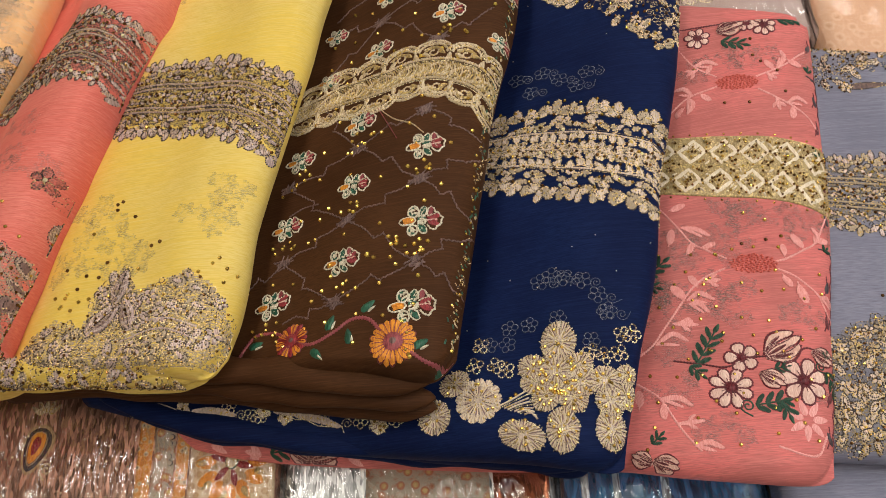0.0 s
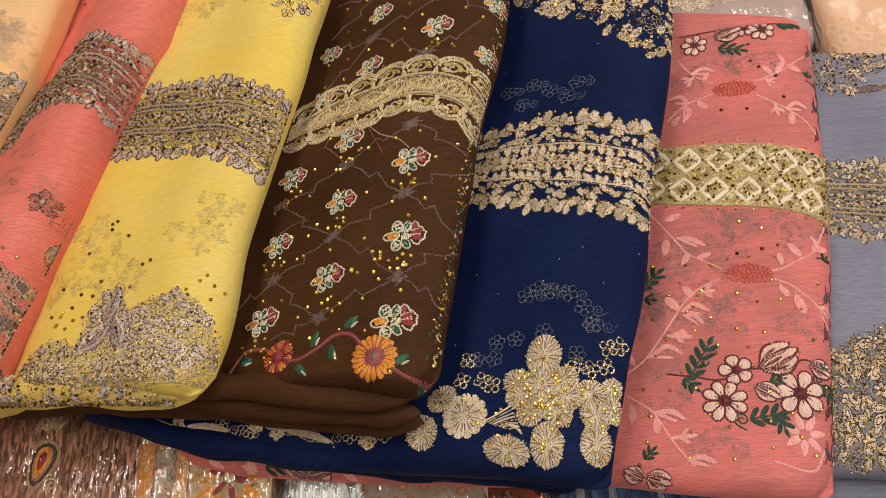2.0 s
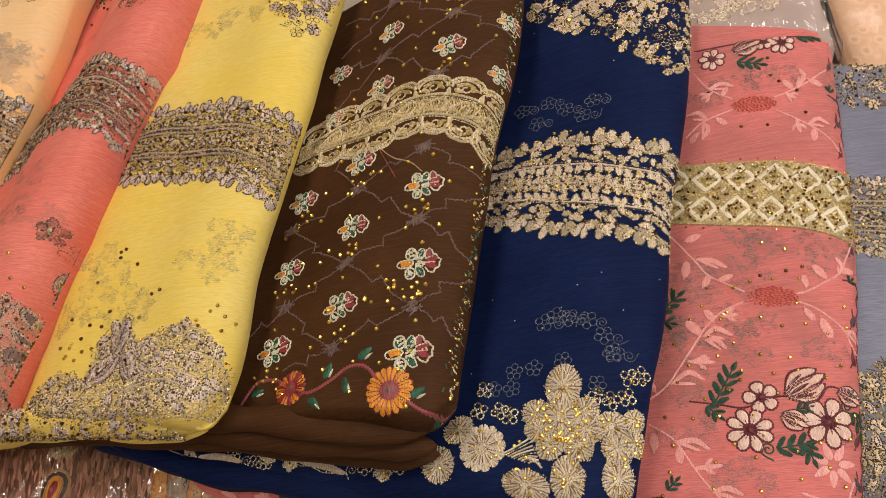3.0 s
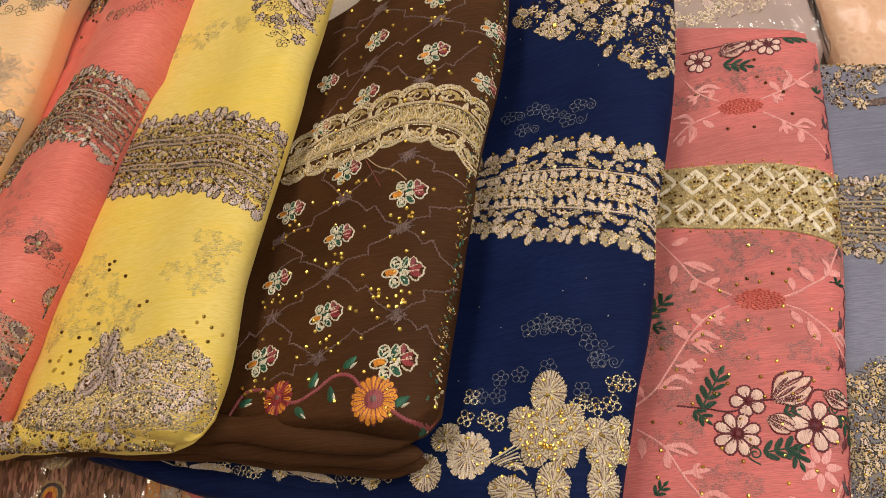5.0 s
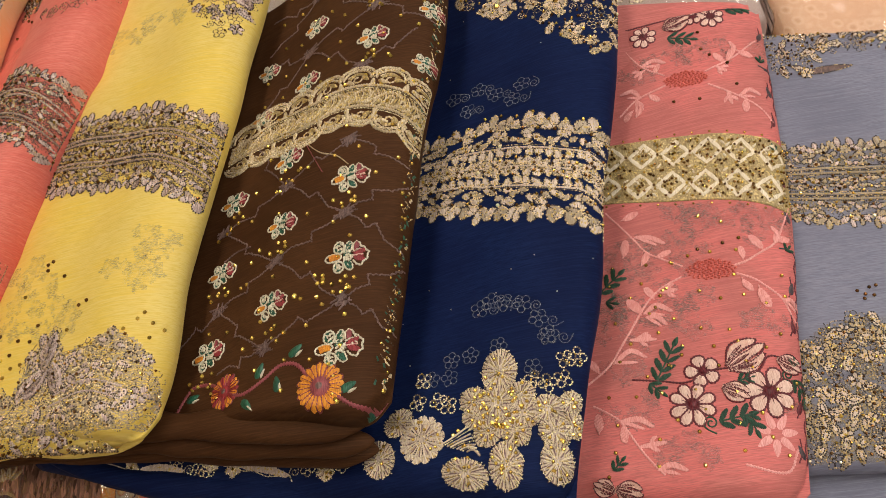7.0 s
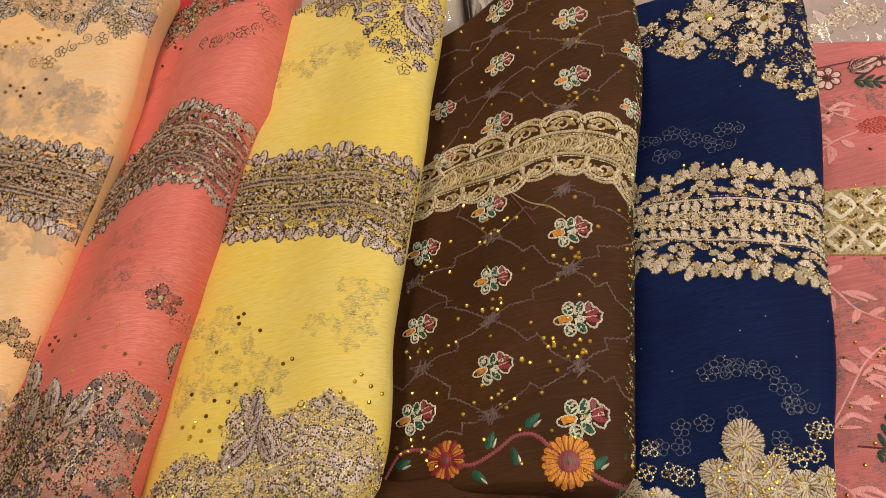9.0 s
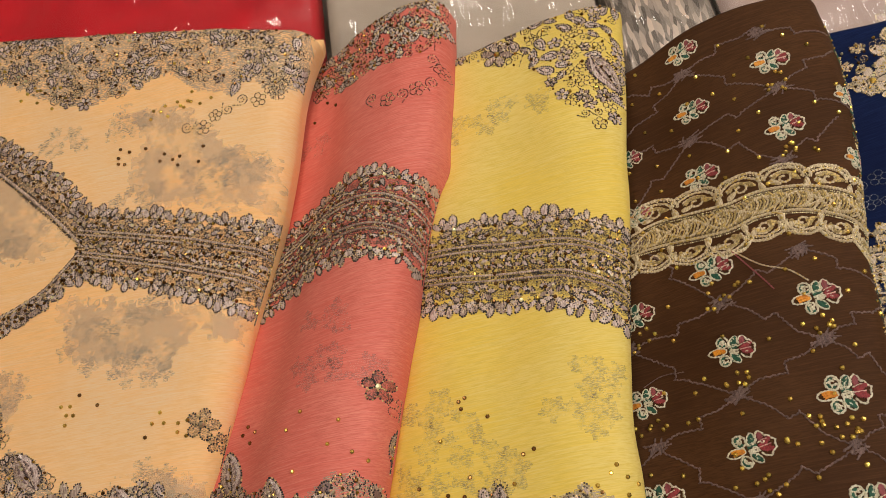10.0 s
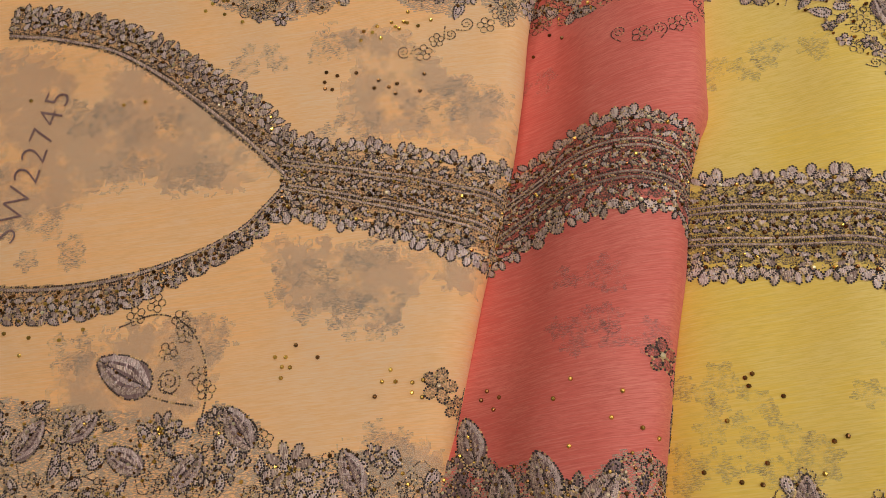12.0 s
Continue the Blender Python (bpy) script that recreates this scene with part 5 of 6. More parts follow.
def stitched_petal(x, y, a, ln, wd, n_stones, seed):
    """A padded petal: rays of pale thread with dark slits between, a gilt heart, a gilt edge and stones."""
    st.petal(x, y, a, ln * 0.96, wd * 0.96, M_BISCUIT, None, 0.0016, 0.0, n=22)
    n = int(66 * math.sqrt(ln * wd) / 0.026)
    st.fan(x, y, ln / 2, wd / 2, a, [M_IVORY, M_BISCUIT, M_BEAD, M_IVORY, M_HEATHER], n, 0.62, 1.02, 0.0026, gap=0.9)
    st.fan(x, y, ln / 2, wd / 2, a + 0.3, [M_BISCUIT, M_HEATHER, M_IVORY, M_GOLDFILL, M_IVORY], n // 2, 0.32, 0.68, 0.0032, gap=1.05)
    for ring_r, share in ((0.99, 0.9), (0.62, 0.8), (0.36, 0.4)):
        for k in range(int(n * share)):
            t = rnd.random() * 6.2832
            q = ring_r * rnd.uniform(0.92, 1.04)
            lx, ly = ln / 2 * q * math.cos(t), wd / 2 * q * math.sin(t)
            px, py = x + lx * math.cos(a) - ly * math.sin(a), y + lx * math.sin(a) + ly * math.cos(a)
            st.cord([(px, py), (px + jit(0.0016), py + jit(0.0016))], 0.0012, M_GOLDBEAD, 0.0034)
    r = random.Random(seed)
    for _ in range(44):
        q, t = math.sqrt(r.random()) * 0.8, r.random() * 6.28
        lx, ly = q * ln / 2 * math.cos(t), q * wd / 2 * math.sin(t)
        gx, gy = x + lx * math.cos(a) - ly * math.sin(a), y + lx * math.sin(a) + ly * math.cos(a)
        st.cord([(gx, gy), (gx + r.uniform(-0.003, 0.003), gy + r.uniform(-0.003, 0.003))], 0.0012, M_GOLDBEAD, 0.0040)
    for _ in range(int(n_stones * 1.5)):
        q, t = math.sqrt(r.random()) * 0.85, r.random() * 6.28
        lx, ly = q * ln / 2 * math.cos(t), q * wd / 2 * math.sin(t)
        st.gem(x + lx * math.cos(a) - ly * math.sin(a), y + lx * math.sin(a) + ly * math.cos(a), 0.0015, rnd.choice([M_GOLD, M_GOLD, M_STONE]), 0.0030)


for i, (x, y, a, ln, wd, ns) in enumerate(((0.049, 0.287, 1.45, 0.036, 0.027, 4), (0.027, 0.268, 2.2, 0.024, 0.021, 6), (0.062, 0.265, 0.7, 0.025, 0.021, 6), (0.028, 0.256, 3.0, 0.023, 0.020, 6), (0.063, 0.252, 0.1, 0.027, 0.024, 7), (0.044, 0.263, 1.5, 0.030, 0.032, 9),
                                           (0.035, 0.243, -2.2, 0.025, 0.021, 7), (0.055, 0.240, -0.8, 0.025, 0.021, 7), (0.045, 0.216, -1.6, 0.034, 0.025, 7), (0.045, 0.246, 1.57, 0.018, 0.022, 8))):
    stitched_petal(x, y, a, ln, wd, ns, 40 + i)
st.flush("flower_applique", navy_suit, "large pale gilt flower applique studded with stones")
x, y, r = -0.018, 0.248, 0.0172
for k in range(13):
    a = 6.2832 * k / 13
    st.fan(x + r * 0.72 * math.cos(a), y + r * 0.72 * math.sin(a), r * 0.40, r * 0.30, a, [M_BISCUIT, M_IVORY], 9, 0.0, 1.0, 0.0022, 3.6, -1.8)
st.petal(x, y, 0, r * 1.6, r * 1.6, M_BISCUIT, None, 0.0014, 0.0, n=18)
st.fan(x, y, r * 0.80, r * 0.80, 0, [M_IVORY, M_BISCUIT, M_HEATHER, M_IVORY, M_BEAD], 52, 0.40, 1.0, 0.0028, gap=1.0)
for q in (0.18, 0.34):
    st.ring(x, y, r * q, 0.0013, M_GOLDBEAD, 0.0042)
for gx, gy in around(x, y, 8, r * 0.45, 60, 1.0):
    st.gem(gx, gy, 0.0014, M_GOLD, 0.0030)
st.flush("round_applique", navy_suit, "round pale thread flower with gilt heart")
stitched_petal(0.014, 0.215, -0.35, 0.036, 0.022, 4, 71)
st.flush("leaf_applique", navy_suit)
for i, (x, y, a, ln, wd) in enumerate(((0.099, 0.256, 0.6, 0.018, 0.016), (0.081, 0.252, 1.57, 0.022, 0.026), (0.098, 0.240, 0.0, 0.018, 0.020), (0.084, 0.236, -0.3, 0.024, 0.022), (0.082, 0.214, -1.6, 0.031, 0.024))):
    stitched_petal(x, y, a, ln, wd, 4, 80 + i)
st.flush("fan_applique", navy_suit)
for k in range(9):
    t = k / 8
    st.cord(smooth_line([(-0.003 + 0.020 * t, 0.241 - 0.010 * t), (0.006 + 0.016 * t, 0.244 - 0.012 * t), (0.020 + 0.007 * t, 0.250 - 0.024 * t)]), 0.0015, (M_IVORY, M_GOLDBEAD, M_BISCUIT)[k % 3], 0.0018)
st.flush("leaf_spray", navy_suit)
for x, y in ((-0.013, 0.296), (-0.019, 0.279), (-0.002, 0.276), (0.006, 0.270), (0.074, 0.276), (0.084, 0.272), (0.100, 0.289), (0.096, 0.274), (0.110, 0.291)):
    st.rings(x, y, 0.0074, M_GOLDBEAD, 4, 0.0017)
    for gx, gy in around(x, y, 2, 0.003, int(x * 9999), 1):
        st.gem(gx, gy, 0.0011, M_STONE)
    st.flush("bead_flower", navy_suit)
for x, y in ((-0.006, 0.295), (0.009, 0.293), (0.012, 0.307), (0.028, 0.307), (0.051, 0.309), (0.075, 0.286), (0.089, 0.309)):
    st.rings(x, y, 0.0072, M_SILVBEAD, 5, 0.0010)
for x, y in ((0.050, 0.349), (0.060, 0.345), (0.074, 0.340), (0.085, 0.325), (0.091, 0.310), (0.040, 0.345), (0.065, 0.574), (0.094, 0.547), (0.052, 0.554), (0.080, 0.560), (0.040, 0.575), (0.105, 0.560)):
    st.rings(x, y, 0.0080, M_SILVBEAD, 5, 0.0009)
    st.scroll(x + 0.011, y - 0.004, 0.005, x * 90, M_SILVBEAD, 0.0009)
st.flush("faint_outline", navy_suit, "faint silver outline flowers of the layer below", "stuff")
for x, y, a, ln, wd in ((-0.055, 0.240, -1.4, 0.030, 0.026), (-0.037, 0.266, 0.6, 0.026, 0.020), (-0.104, 0.241, -1.2, 0.018, 0.014)):
    stitched_petal(x, y, a, ln, wd, 3, int(x * -1000))
    st.flush("hem_motif", navy_suit)
for x, y, a in ((-0.158, 0.249, -0.32), (-0.178, 0.256, -0.25), (-0.255, 0.264, -0.2), (-0.31, 0.272, -0.2)):
    st.satin([(x - 0.020 * math.cos(a), y - 0.020 * math.sin(a)), (x, y + 0.002), (x + 0.020 * math.cos(a), y + 0.020 * math.sin(a))], 0.010, M_BISCUIT, 0.9, 0.0018)
    st.cord([(x - 0.021 * math.cos(a), y - 0.021 * math.sin(a)), (x, y - 0.004), (x + 0.022 * math.cos(a), y + 0.022 * math.sin(a))], 0.0014, M_GOLDBEAD, 0.0022)
    st.floret(x - 0.030, y + 0.006, 0.0068, M_BISCUIT, M_GOLDBEAD, 5, M_STONE)
    st.scroll(x + 0.026, y - 0.004, 0.005, a, M_GOLDBEAD)
    st.flush("hem_motif", navy_suit)
for x, y in ((-0.241, 0.268), (-0.221, 0.258), (-0.211, 0.258), (-0.120, 0.246), (-0.088, 0.243)):
    st.rings(x, y, 0.0070, M_GOLDBEAD, 5, 0.0016)
    st.flush("hem_motif", navy_suit)
loose_stones(NAVY, around(0.035, 0.37, 14, 0.05, 5, 1.0) + around(0.07, 0.60, 6, 0.04, 6, 1.0), navy_suit, M_BRIGHT, 0.0006)
loose_stones(NAVY, [bd.at(k / 13, -0.06 + jit(0.05)) for k in range(1, 13)] + around(0.01, 0.236, 10, 0.035, 15, 0.4), navy_suit, M_STONE)

# ---- pink kameez ----
st = Stitch(PINK)
M_BROCADE = thread("gold_brocade", (0.56, 0.42, 0.19), (0.27, 0.18, 0.07), 0.4, 0.0, 1100.0, 0.15, (0.70, 0.54, 0.26))
bd = Band([(0.150, 0.526), (0.193, 0.520), (0.237, 0.512), (0.282, 0.503), (0.318, 0.492), (0.345, 0.480)],
          [(0.132, 0.466), (0.176, 0.458), (0.224, 0.445), (0.262, 0.436), (0.290, 0.428), (0.322, 0.414)])
_, V, F = st.bag(M_BROCADE)
NB, NW = 90, 12
for i in range(NB + 1):
    for j in range(NW + 1):
        x, y = bd.at(i / NB, j / NW)
        V.append(st.lift(x, y, 0.0009))
for i in range(NB):
    for j in range(NW):
        a = i * (NW + 1) + j
        F.append((a, a + 1, a + NW + 2, a + NW + 1))
for w in (0.01, 0.49, 0.52, 0.99):
    st.cord(bd.line(w), 0.0024, M_GOLDFILL, 0.0024)
for row, (w0, w1) in enumerate(((0.03, 0.48), (0.53, 0.97))):
    n = 7
    wm, hw = (w0 + w1) / 2, (w1 - w0) / 2 * 0.92
    for i in range(n):
        s = (i + 0.3) / n
        hs = 0.5 / n * 0.92
        for q, wd, m in ((0.90, 0.0062, M_IVORY), (0.40, 0.0020, M_GOLDFILL)):
            pts = [bd.at(s - hs * q, wm), bd.at(s - hs * q / 2, wm - hw * q / 2), bd.at(s, wm - hw * q), bd.at(s + hs * q / 2, wm - hw * q / 2), bd.at(s + hs * q, wm), bd.at(s + hs * q / 2, wm + hw * q / 2), bd.at(s, wm + hw * q), bd.at(s - hs * q / 2, wm + hw * q / 2)]
            st.cord(pts, wd, m, 0.0022, True)
        for ds, dw in ((0, 0), (-0.25, 0), (0.25, 0), (0, -0.4), (0, 0.4), (0.9, -0.75), (0.9, 0.75), (1.0, 0.0), (0.7, 0.85), (0.7, -0.85)):
            x, y = bd.at(s + ds * hs, wm + dw * hw)
            st.gem(x, y, 0.0014, rnd.choice([M_DARKSTONE, M_DARKSTONE, M_STONE, M_BRIGHT]), 0.0016)
for k in range(260):
    x, y = bd.at(rnd.random(), rnd.uniform(0.03, 0.97))
    st.gem(x, y, 0.0011 * rnd.uniform(0.7, 1.3), rnd.choice([M_DARKSTONE, M_STONE, M_DARKSTONE]), 0.0018)
for k in range(150):
    s, w = rnd.random(), rnd.uniform(0.05, 0.95)
    st.petal(*bd.at(s, w), bd.angle(s, w) + rnd.choice((0.8, -0.8)) + jit(0.3), 0.008, 0.0024, rnd.choice([M_GOLDFILL, M_IVORY, M_GOLDFILL]), None, 0.0026, n=6)
st.flush("brocade_band", pink_suit, "gold brocade band with cream diamonds and stones", "stuff")
border = [bd.at(k / 26, -0.05) for k in range(27)] + [bd.at(k / 26, 1.05) for k in range(27)]
loose_stones(PINK, border[::2], pink_suit, M_STONE, 0.0012)


def daisy(x, y, r, n, a0=0.2, name="embroidered_daisy", label=""):
    st.petal(x, y, 0, r * 0.46, r * 0.46, M_MAROON, None, 0.0026, 0.0, n=9)
    heart = st.flush(name, pink_suit, label)
    for k in range(n):
        a = a0 + 6.2832 * (k + 0.5) / n
        st.cord([(x, y), (x + r * 0.3 * math.cos(a), y + r * 0.3 * math.sin(a)), (x + r * 0.55 * math.cos(a), y + r * 0.55 * math.sin(a))], 0.0018, M_MAROON, 0.0024)
    st.flush("ray_stitching", heart, "", "stuff")
    for k in range(n):
        a = a0 + 6.2832 * k / n + jit(0.06)
        q = r * rnd.uniform(0.78, 0.86)
        st.petal(x + r * 0.62 * math.cos(a), y + r * 0.62 * math.sin(a), a, q, r * (3.9 / n), M_BLUSH, M_MAROON, 0.0016, -0.35, 0.0021)
        st.cord([(x + r * 0.2 * math.cos(a), y + r * 0.2 * math.sin(a)), (x + r * 0.5 * math.cos(a), y + r * 0.5 * math.sin(a))], 0.0012, M_MAROON, 0.0026)
        st.flush("petal", heart)


def tulip(x, y, a, k):
    """Three overlapping petals in blush satin, each outlined and ribbed in maroon."""
    ca, sa = math.cos(a), math.sin(a)

    def at(p, q):
        return x + (p * ca - q * sa) * k, y + (p * sa + q * ca) * k

    for bend, reach in ((0.0085, 0.016), (-0.0085, 0.014), (0.0, 0.019)):
        spine = [at(-0.014, bend * 0.2), at(0.0, bend), at(reach, bend * 0.75)]
        st.satin(spine, 0.0085 * k, M_BLUSH, 0.5, 0.0016)
        for side in (1, -1):
            st.cord(smooth_line([at(-0.015, bend * 0.2), at(-0.002, bend + side * 0.0052), at(reach * 0.7, bend * 0.85 + side * 0.0044), at(reach + 0.002, bend * 0.75)]), 0.0020 * k, M_MAROON, 0.0022)
        st.satin([at(-0.012, bend * 0.4), at(-0.004, bend * 0.8), at(0.005, bend)], 0.0030 * k, M_MAROON, 0.3, 0.0024)


def sprig(x, y, a, k, n=4, mat=M_DKGREEN):
    """A stem with paired green leaves."""
    ca, sa = math.cos(a), math.sin(a)
    st.cord([(x + ca * 0.009 * k * i, y + sa * 0.009 * k * i) for i in range(n + 1)], 0.0014, mat, 0.0014)
    stem = st.flush("leaf_sprig", pink_suit)
    st.petal(x + ca * 0.009 * k * (n + 0.4), y + sa * 0.009 * k * (n + 0.4), a, 0.010 * k, 0.0045 * k, mat, None, 0.0016)
    st.flush("leaf", stem)
    for i in range(n):
        for side in (1, -1):
            b = a + side * 0.7
            px, py = x + ca * 0.009 * k * (i + 0.6) - sa * side * 0.0045 * k, y + sa * 0.009 * k * (i + 0.6) + ca * side * 0.0045 * k
            q = 0.0056 * k
            st.satin([(px - q * math.cos(b), py - q * math.sin(b)), (px, py), (px + q * math.cos(b), py + q * math.sin(b))], 0.0056 * k * rnd.uniform(0.8, 1.15), mat, 0.6, 0.0016)
            st.cord([(px - q * 0.8 * math.cos(b), py - q * 0.8 * math.sin(b)), (px + q * 0.7 * math.cos(b), py + q * 0.7 * math.sin(b))], 0.0008, M_GREEN, 0.0026)
            st.flush("leaf", stem)


for x, y, r, n in ((0.198, 0.257, 0.0178, 8), (0.258, 0.258, 0.0200, 7)):
    daisy(x, y, r, n, 0.25, label="blush daisy outlined in maroon")
daisy(0.212, 0.283, 0.0130, 5, 0.5, "embroidered_blossom")
tulip(0.245, 0.288, 0.45, 1.05)
st.flush("embroidered_tulip", pink_suit)
tulip(0.279, 0.279, -0.5, 0.62)
tulip(0.231, 0.262, -0.6, 0.62)
st.cord(smooth_line([(0.157, 0.287), (0.180, 0.281), (0.198, 0.276), (0.225, 0.282), (0.250, 0.278), (0.266, 0.287), (0.277, 0.283)]), 0.0018, M_MAROON, 0.0016)
st.flush("embroidered_bud", pink_suit)
sprig(0.176, 0.282, 0.95, 0.95, 4)
sprig(0.170, 0.281, -0.9, 0.7, 2)
sprig(0.214, 0.240, 0.1, 0.9, 3)
sprig(0.236, 0.243, -1.3, 0.8, 2)
sprig(0.281, 0.266, -1.2, 0.8, 3)
sprig(0.236, 0.270, 0.1, 0.6, 2)
st.scroll(0.208, 0.240, 0.006, 0.3, M_DKGREEN, 0.0014)
st.scroll(0.276, 0.270, 0.005, 1.0, M_DKGREEN, 0.0014)
sprig(0.146, 0.372, 0.6, 0.9, 3)
sprig(0.150, 0.362, -0.4, 0.7, 1)
st.flush("tendril", pink_suit)
for x, y, r, n in ((0.240, 0.640, 0.0125, 7), (0.306, 0.641, 0.0125, 7), (0.290, 0.646, 0.0090, 5)):
    daisy(x, y, r, n)
tulip(0.272, 0.645, 0.2, 0.8)
st.flush("embroidered_tulip", pink_suit)
sprig(0.262, 0.630, -0.45, 0.85, 3)
sprig(0.322, 0.645, 0.1, 0.8, 3)
sprig(0.216, 0.632, 2.0, 0.6, 1)
st.cord(smooth_line([(0.222, 0.656), (0.26, 0.653), (0.30, 0.650), (0.34, 0.648)]), 0.0022, M_MAROON, 0.0016)
st.flush("stem", pink_suit)
tulip(0.136, 0.199, -0.4, 0.6)
tulip(0.120, 0.204, 2.6, 0.5)
st.flush("embroidered_tulip", pink_suit)
sprig(0.128, 0.216, 0.7, 0.6, 2)
st.flush("hem_motif", pink_suit) if st.bags else None
for x, y, a in ((-0.27, 0.245, 0.2), (-0.225, 0.236, 2.9), (-0.14, 0.228, 0.1), (-0.06, 0.222, 0.3)):
    for da in (-0.7, 0.0, 0.7):
        st.petal(x + 0.007 * math.cos(a + da), y + 0.005 * math.sin(a + da), a + da, 0.016, 0.006, M_PALEPINK)
    st.flush("hem_motif", pink_suit) if st.bags else None
sprig(-0.215, 0.236, 0.1, 0.9, 2)
tulip(-0.165, 0.230, 0.1, 0.8)
tulip(-0.185, 0.232, 2.6, 0.6)
st.flush("hem_motif", pink_suit) if st.bags else None
VINES = [[(0.119, 0.289), (0.135, 0.298), (0.144, 0.305), (0.153, 0.316), (0.163, 0.328), (0.172, 0.339), (0.184, 0.353), (0.198, 0.363), (0.216, 0.369)], [(0.122, 0.271), (0.132, 0.263), (0.141, 0.254), (0.147, 0.241), (0.152, 0.229), (0.158, 0.218), (0.166, 0.206)],
         [(0.166, 0.450), (0.176, 0.432), (0.185, 0.416), (0.193, 0.401), (0.205, 0.390), (0.219, 0.378)], [(0.257, 0.369), (0.268, 0.371), (0.282, 0.377), (0.298, 0.385), (0.309, 0.400), (0.322, 0.420)], [(0.259, 0.362), (0.272, 0.355), (0.282, 0.345), (0.291, 0.335), (0.296, 0.319), (0.302, 0.311)],
         [(0.219, 0.631), (0.231, 0.604), (0.249, 0.584)], [(0.247, 0.572), (0.218, 0.565), (0.199, 0.551)], [(0.285, 0.576), (0.314, 0.587), (0.342, 0.605)], [(0.284, 0.561), (0.309, 0.541), (0.326, 0.524), (0.334, 0.510)], [(0.225, 0.205), (0.255, 0.196), (0.268, 0.212)]]
# arched leaves as root, crown and tip; buds as root and tip; single leaves as a place
ARCHES = [((0.146, 0.304), (0.161, 0.312), (0.172, 0.304)), ((0.141, 0.254), (0.155, 0.253), (0.165, 0.245)), ((0.187, 0.418), (0.199, 0.414), (0.209, 0.405)), ((0.298, 0.385), (0.303, 0.392), (0.300, 0.401)), ((0.179, 0.343), (0.190, 0.348), (0.201, 0.340)), ((0.180, 0.339), (0.188, 0.338), (0.194, 0.329)),
          ((0.231, 0.604), (0.243, 0.607), (0.252, 0.600)), ((0.222, 0.566), (0.216, 0.577), (0.205, 0.577)), ((0.218, 0.565), (0.221, 0.555), (0.214, 0.546)), ((0.308, 0.584), (0.318, 0.597), (0.316, 0.606)), ((0.309, 0.541), (0.319, 0.546), (0.328, 0.540)), ((0.162, 0.211), (0.172, 0.213), (0.182, 0.207)), ((0.292, 0.334), (0.299, 0.333), (0.303, 0.325))]
BUDS = [((0.163, 0.322), (0.183, 0.318)), ((0.152, 0.231), (0.172, 0.231)), ((0.196, 0.359), (0.209, 0.358)), ((0.233, 0.598), (0.222, 0.594)), ((0.300, 0.548), (0.300, 0.534)), ((0.296, 0.580), (0.304, 0.572))]
LEAVES = [(0.129, 0.305, 2.0, 0.011), (0.124, 0.256, 1.4, 0.013), (0.142, 0.243, -1.8, 0.012), (0.187, 0.440, 0.2, 0.013), (0.176, 0.410, 1.2, 0.014), (0.191, 0.395, 0.9, 0.011), (0.207, 0.395, 0.1, 0.010), (0.268, 0.380, 1.5, 0.010), (0.282, 0.388, 2.0, 0.014), (0.306, 0.388, -0.1, 0.012),
          (0.265, 0.350, -1.2, 0.011), (0.276, 0.337, -1.4, 0.016), (0.187, 0.361, 1.9, 0.011), (0.172, 0.352, 2.0, 0.015), (0.174, 0.322, -0.1, 0.010), (0.244, 0.596, 0.9, 0.010), (0.234, 0.561, -1.0, 0.011), (0.301, 0.590, 2.0, 0.012), (0.327, 0.589, -0.7, 0.012), (0.312, 0.529, -1.9, 0.012), (0.207, 0.549, -2.4, 0.011)]
for v in VINES:
    st.cord(along(smooth_line(v), 0.0019), 0.0021, M_PALEPINK, 0.0015)
    st.flush("pale_vine", pink_suit)
for arch in ARCHES:
    st.satin(arch, 0.0062, M_PALEPINK, 0.75, 0.0016)
    st.satin([arch[0], ((arch[0][0] + arch[2][0]) / 2, (arch[0][1] + arch[2][1]) / 2 - 0.002), (arch[2][0] * 0.7 + arch[0][0] * 0.3, arch[2][1] * 0.7 + arch[0][1] * 0.3 - 0.003)], 0.0030, M_PALEPINK, 0.3, 0.0014)
    st.flush("vine_leaf", pink_suit)
for (x1, y1), (x2, y2) in BUDS:
    a = math.atan2(y2 - y1, x2 - x1)
    st.satin([(x1, y1), ((x1 + x2) / 2, (y1 + y2) / 2), (x2, y2)], 0.0050, M_PALEPINK, 0.6)
    for side in (1, -1):
        mx, my = x1 * 0.6 + x2 * 0.4, y1 * 0.6 + y2 * 0.4
        st.satin([(mx, my), (mx + 0.005 * math.cos(a + side), my + 0.005 * math.sin(a + side)), (mx + 0.008 * math.cos(a + side * 0.8), my + 0.008 * math.sin(a + side * 0.8))], 0.0040, M_PALEPINK, 0.5)
    st.flush("vine_bud", pink_suit)
for x, y, a, ln in LEAVES:
    ca, sa = math.cos(a) * ln / 2, math.sin(a) * ln / 2
    st.satin([(x - ca, y - sa), (x, y), (x + ca, y + sa)], ln * 0.62, M_PALEPINK, 0.4)
    st.cord([(x - ca * 1.5, y - sa * 1.5), (x, y)], 0.0012, M_PALEPINK, 0.0018)
    st.flush("vine_leaf", pink_suit)
for x, y in ((0.240, 0.370), (0.266, 0.573)):
    for k in range(90):
        a, q = 2.4 * k, 0.00185 * math.sqrt(k)
        st.petal(x + q * 1.12 * math.cos(a), y + q * 0.55 * math.sin(a) - abs(q) * 0.15 * math.cos(a), jit(0.5), 0.0034, 0.0022, M_CORALSILK, None, 0.0016, 0, n=6)
    st.flush("medallion", pink_suit, "deep coral knotted medallion")
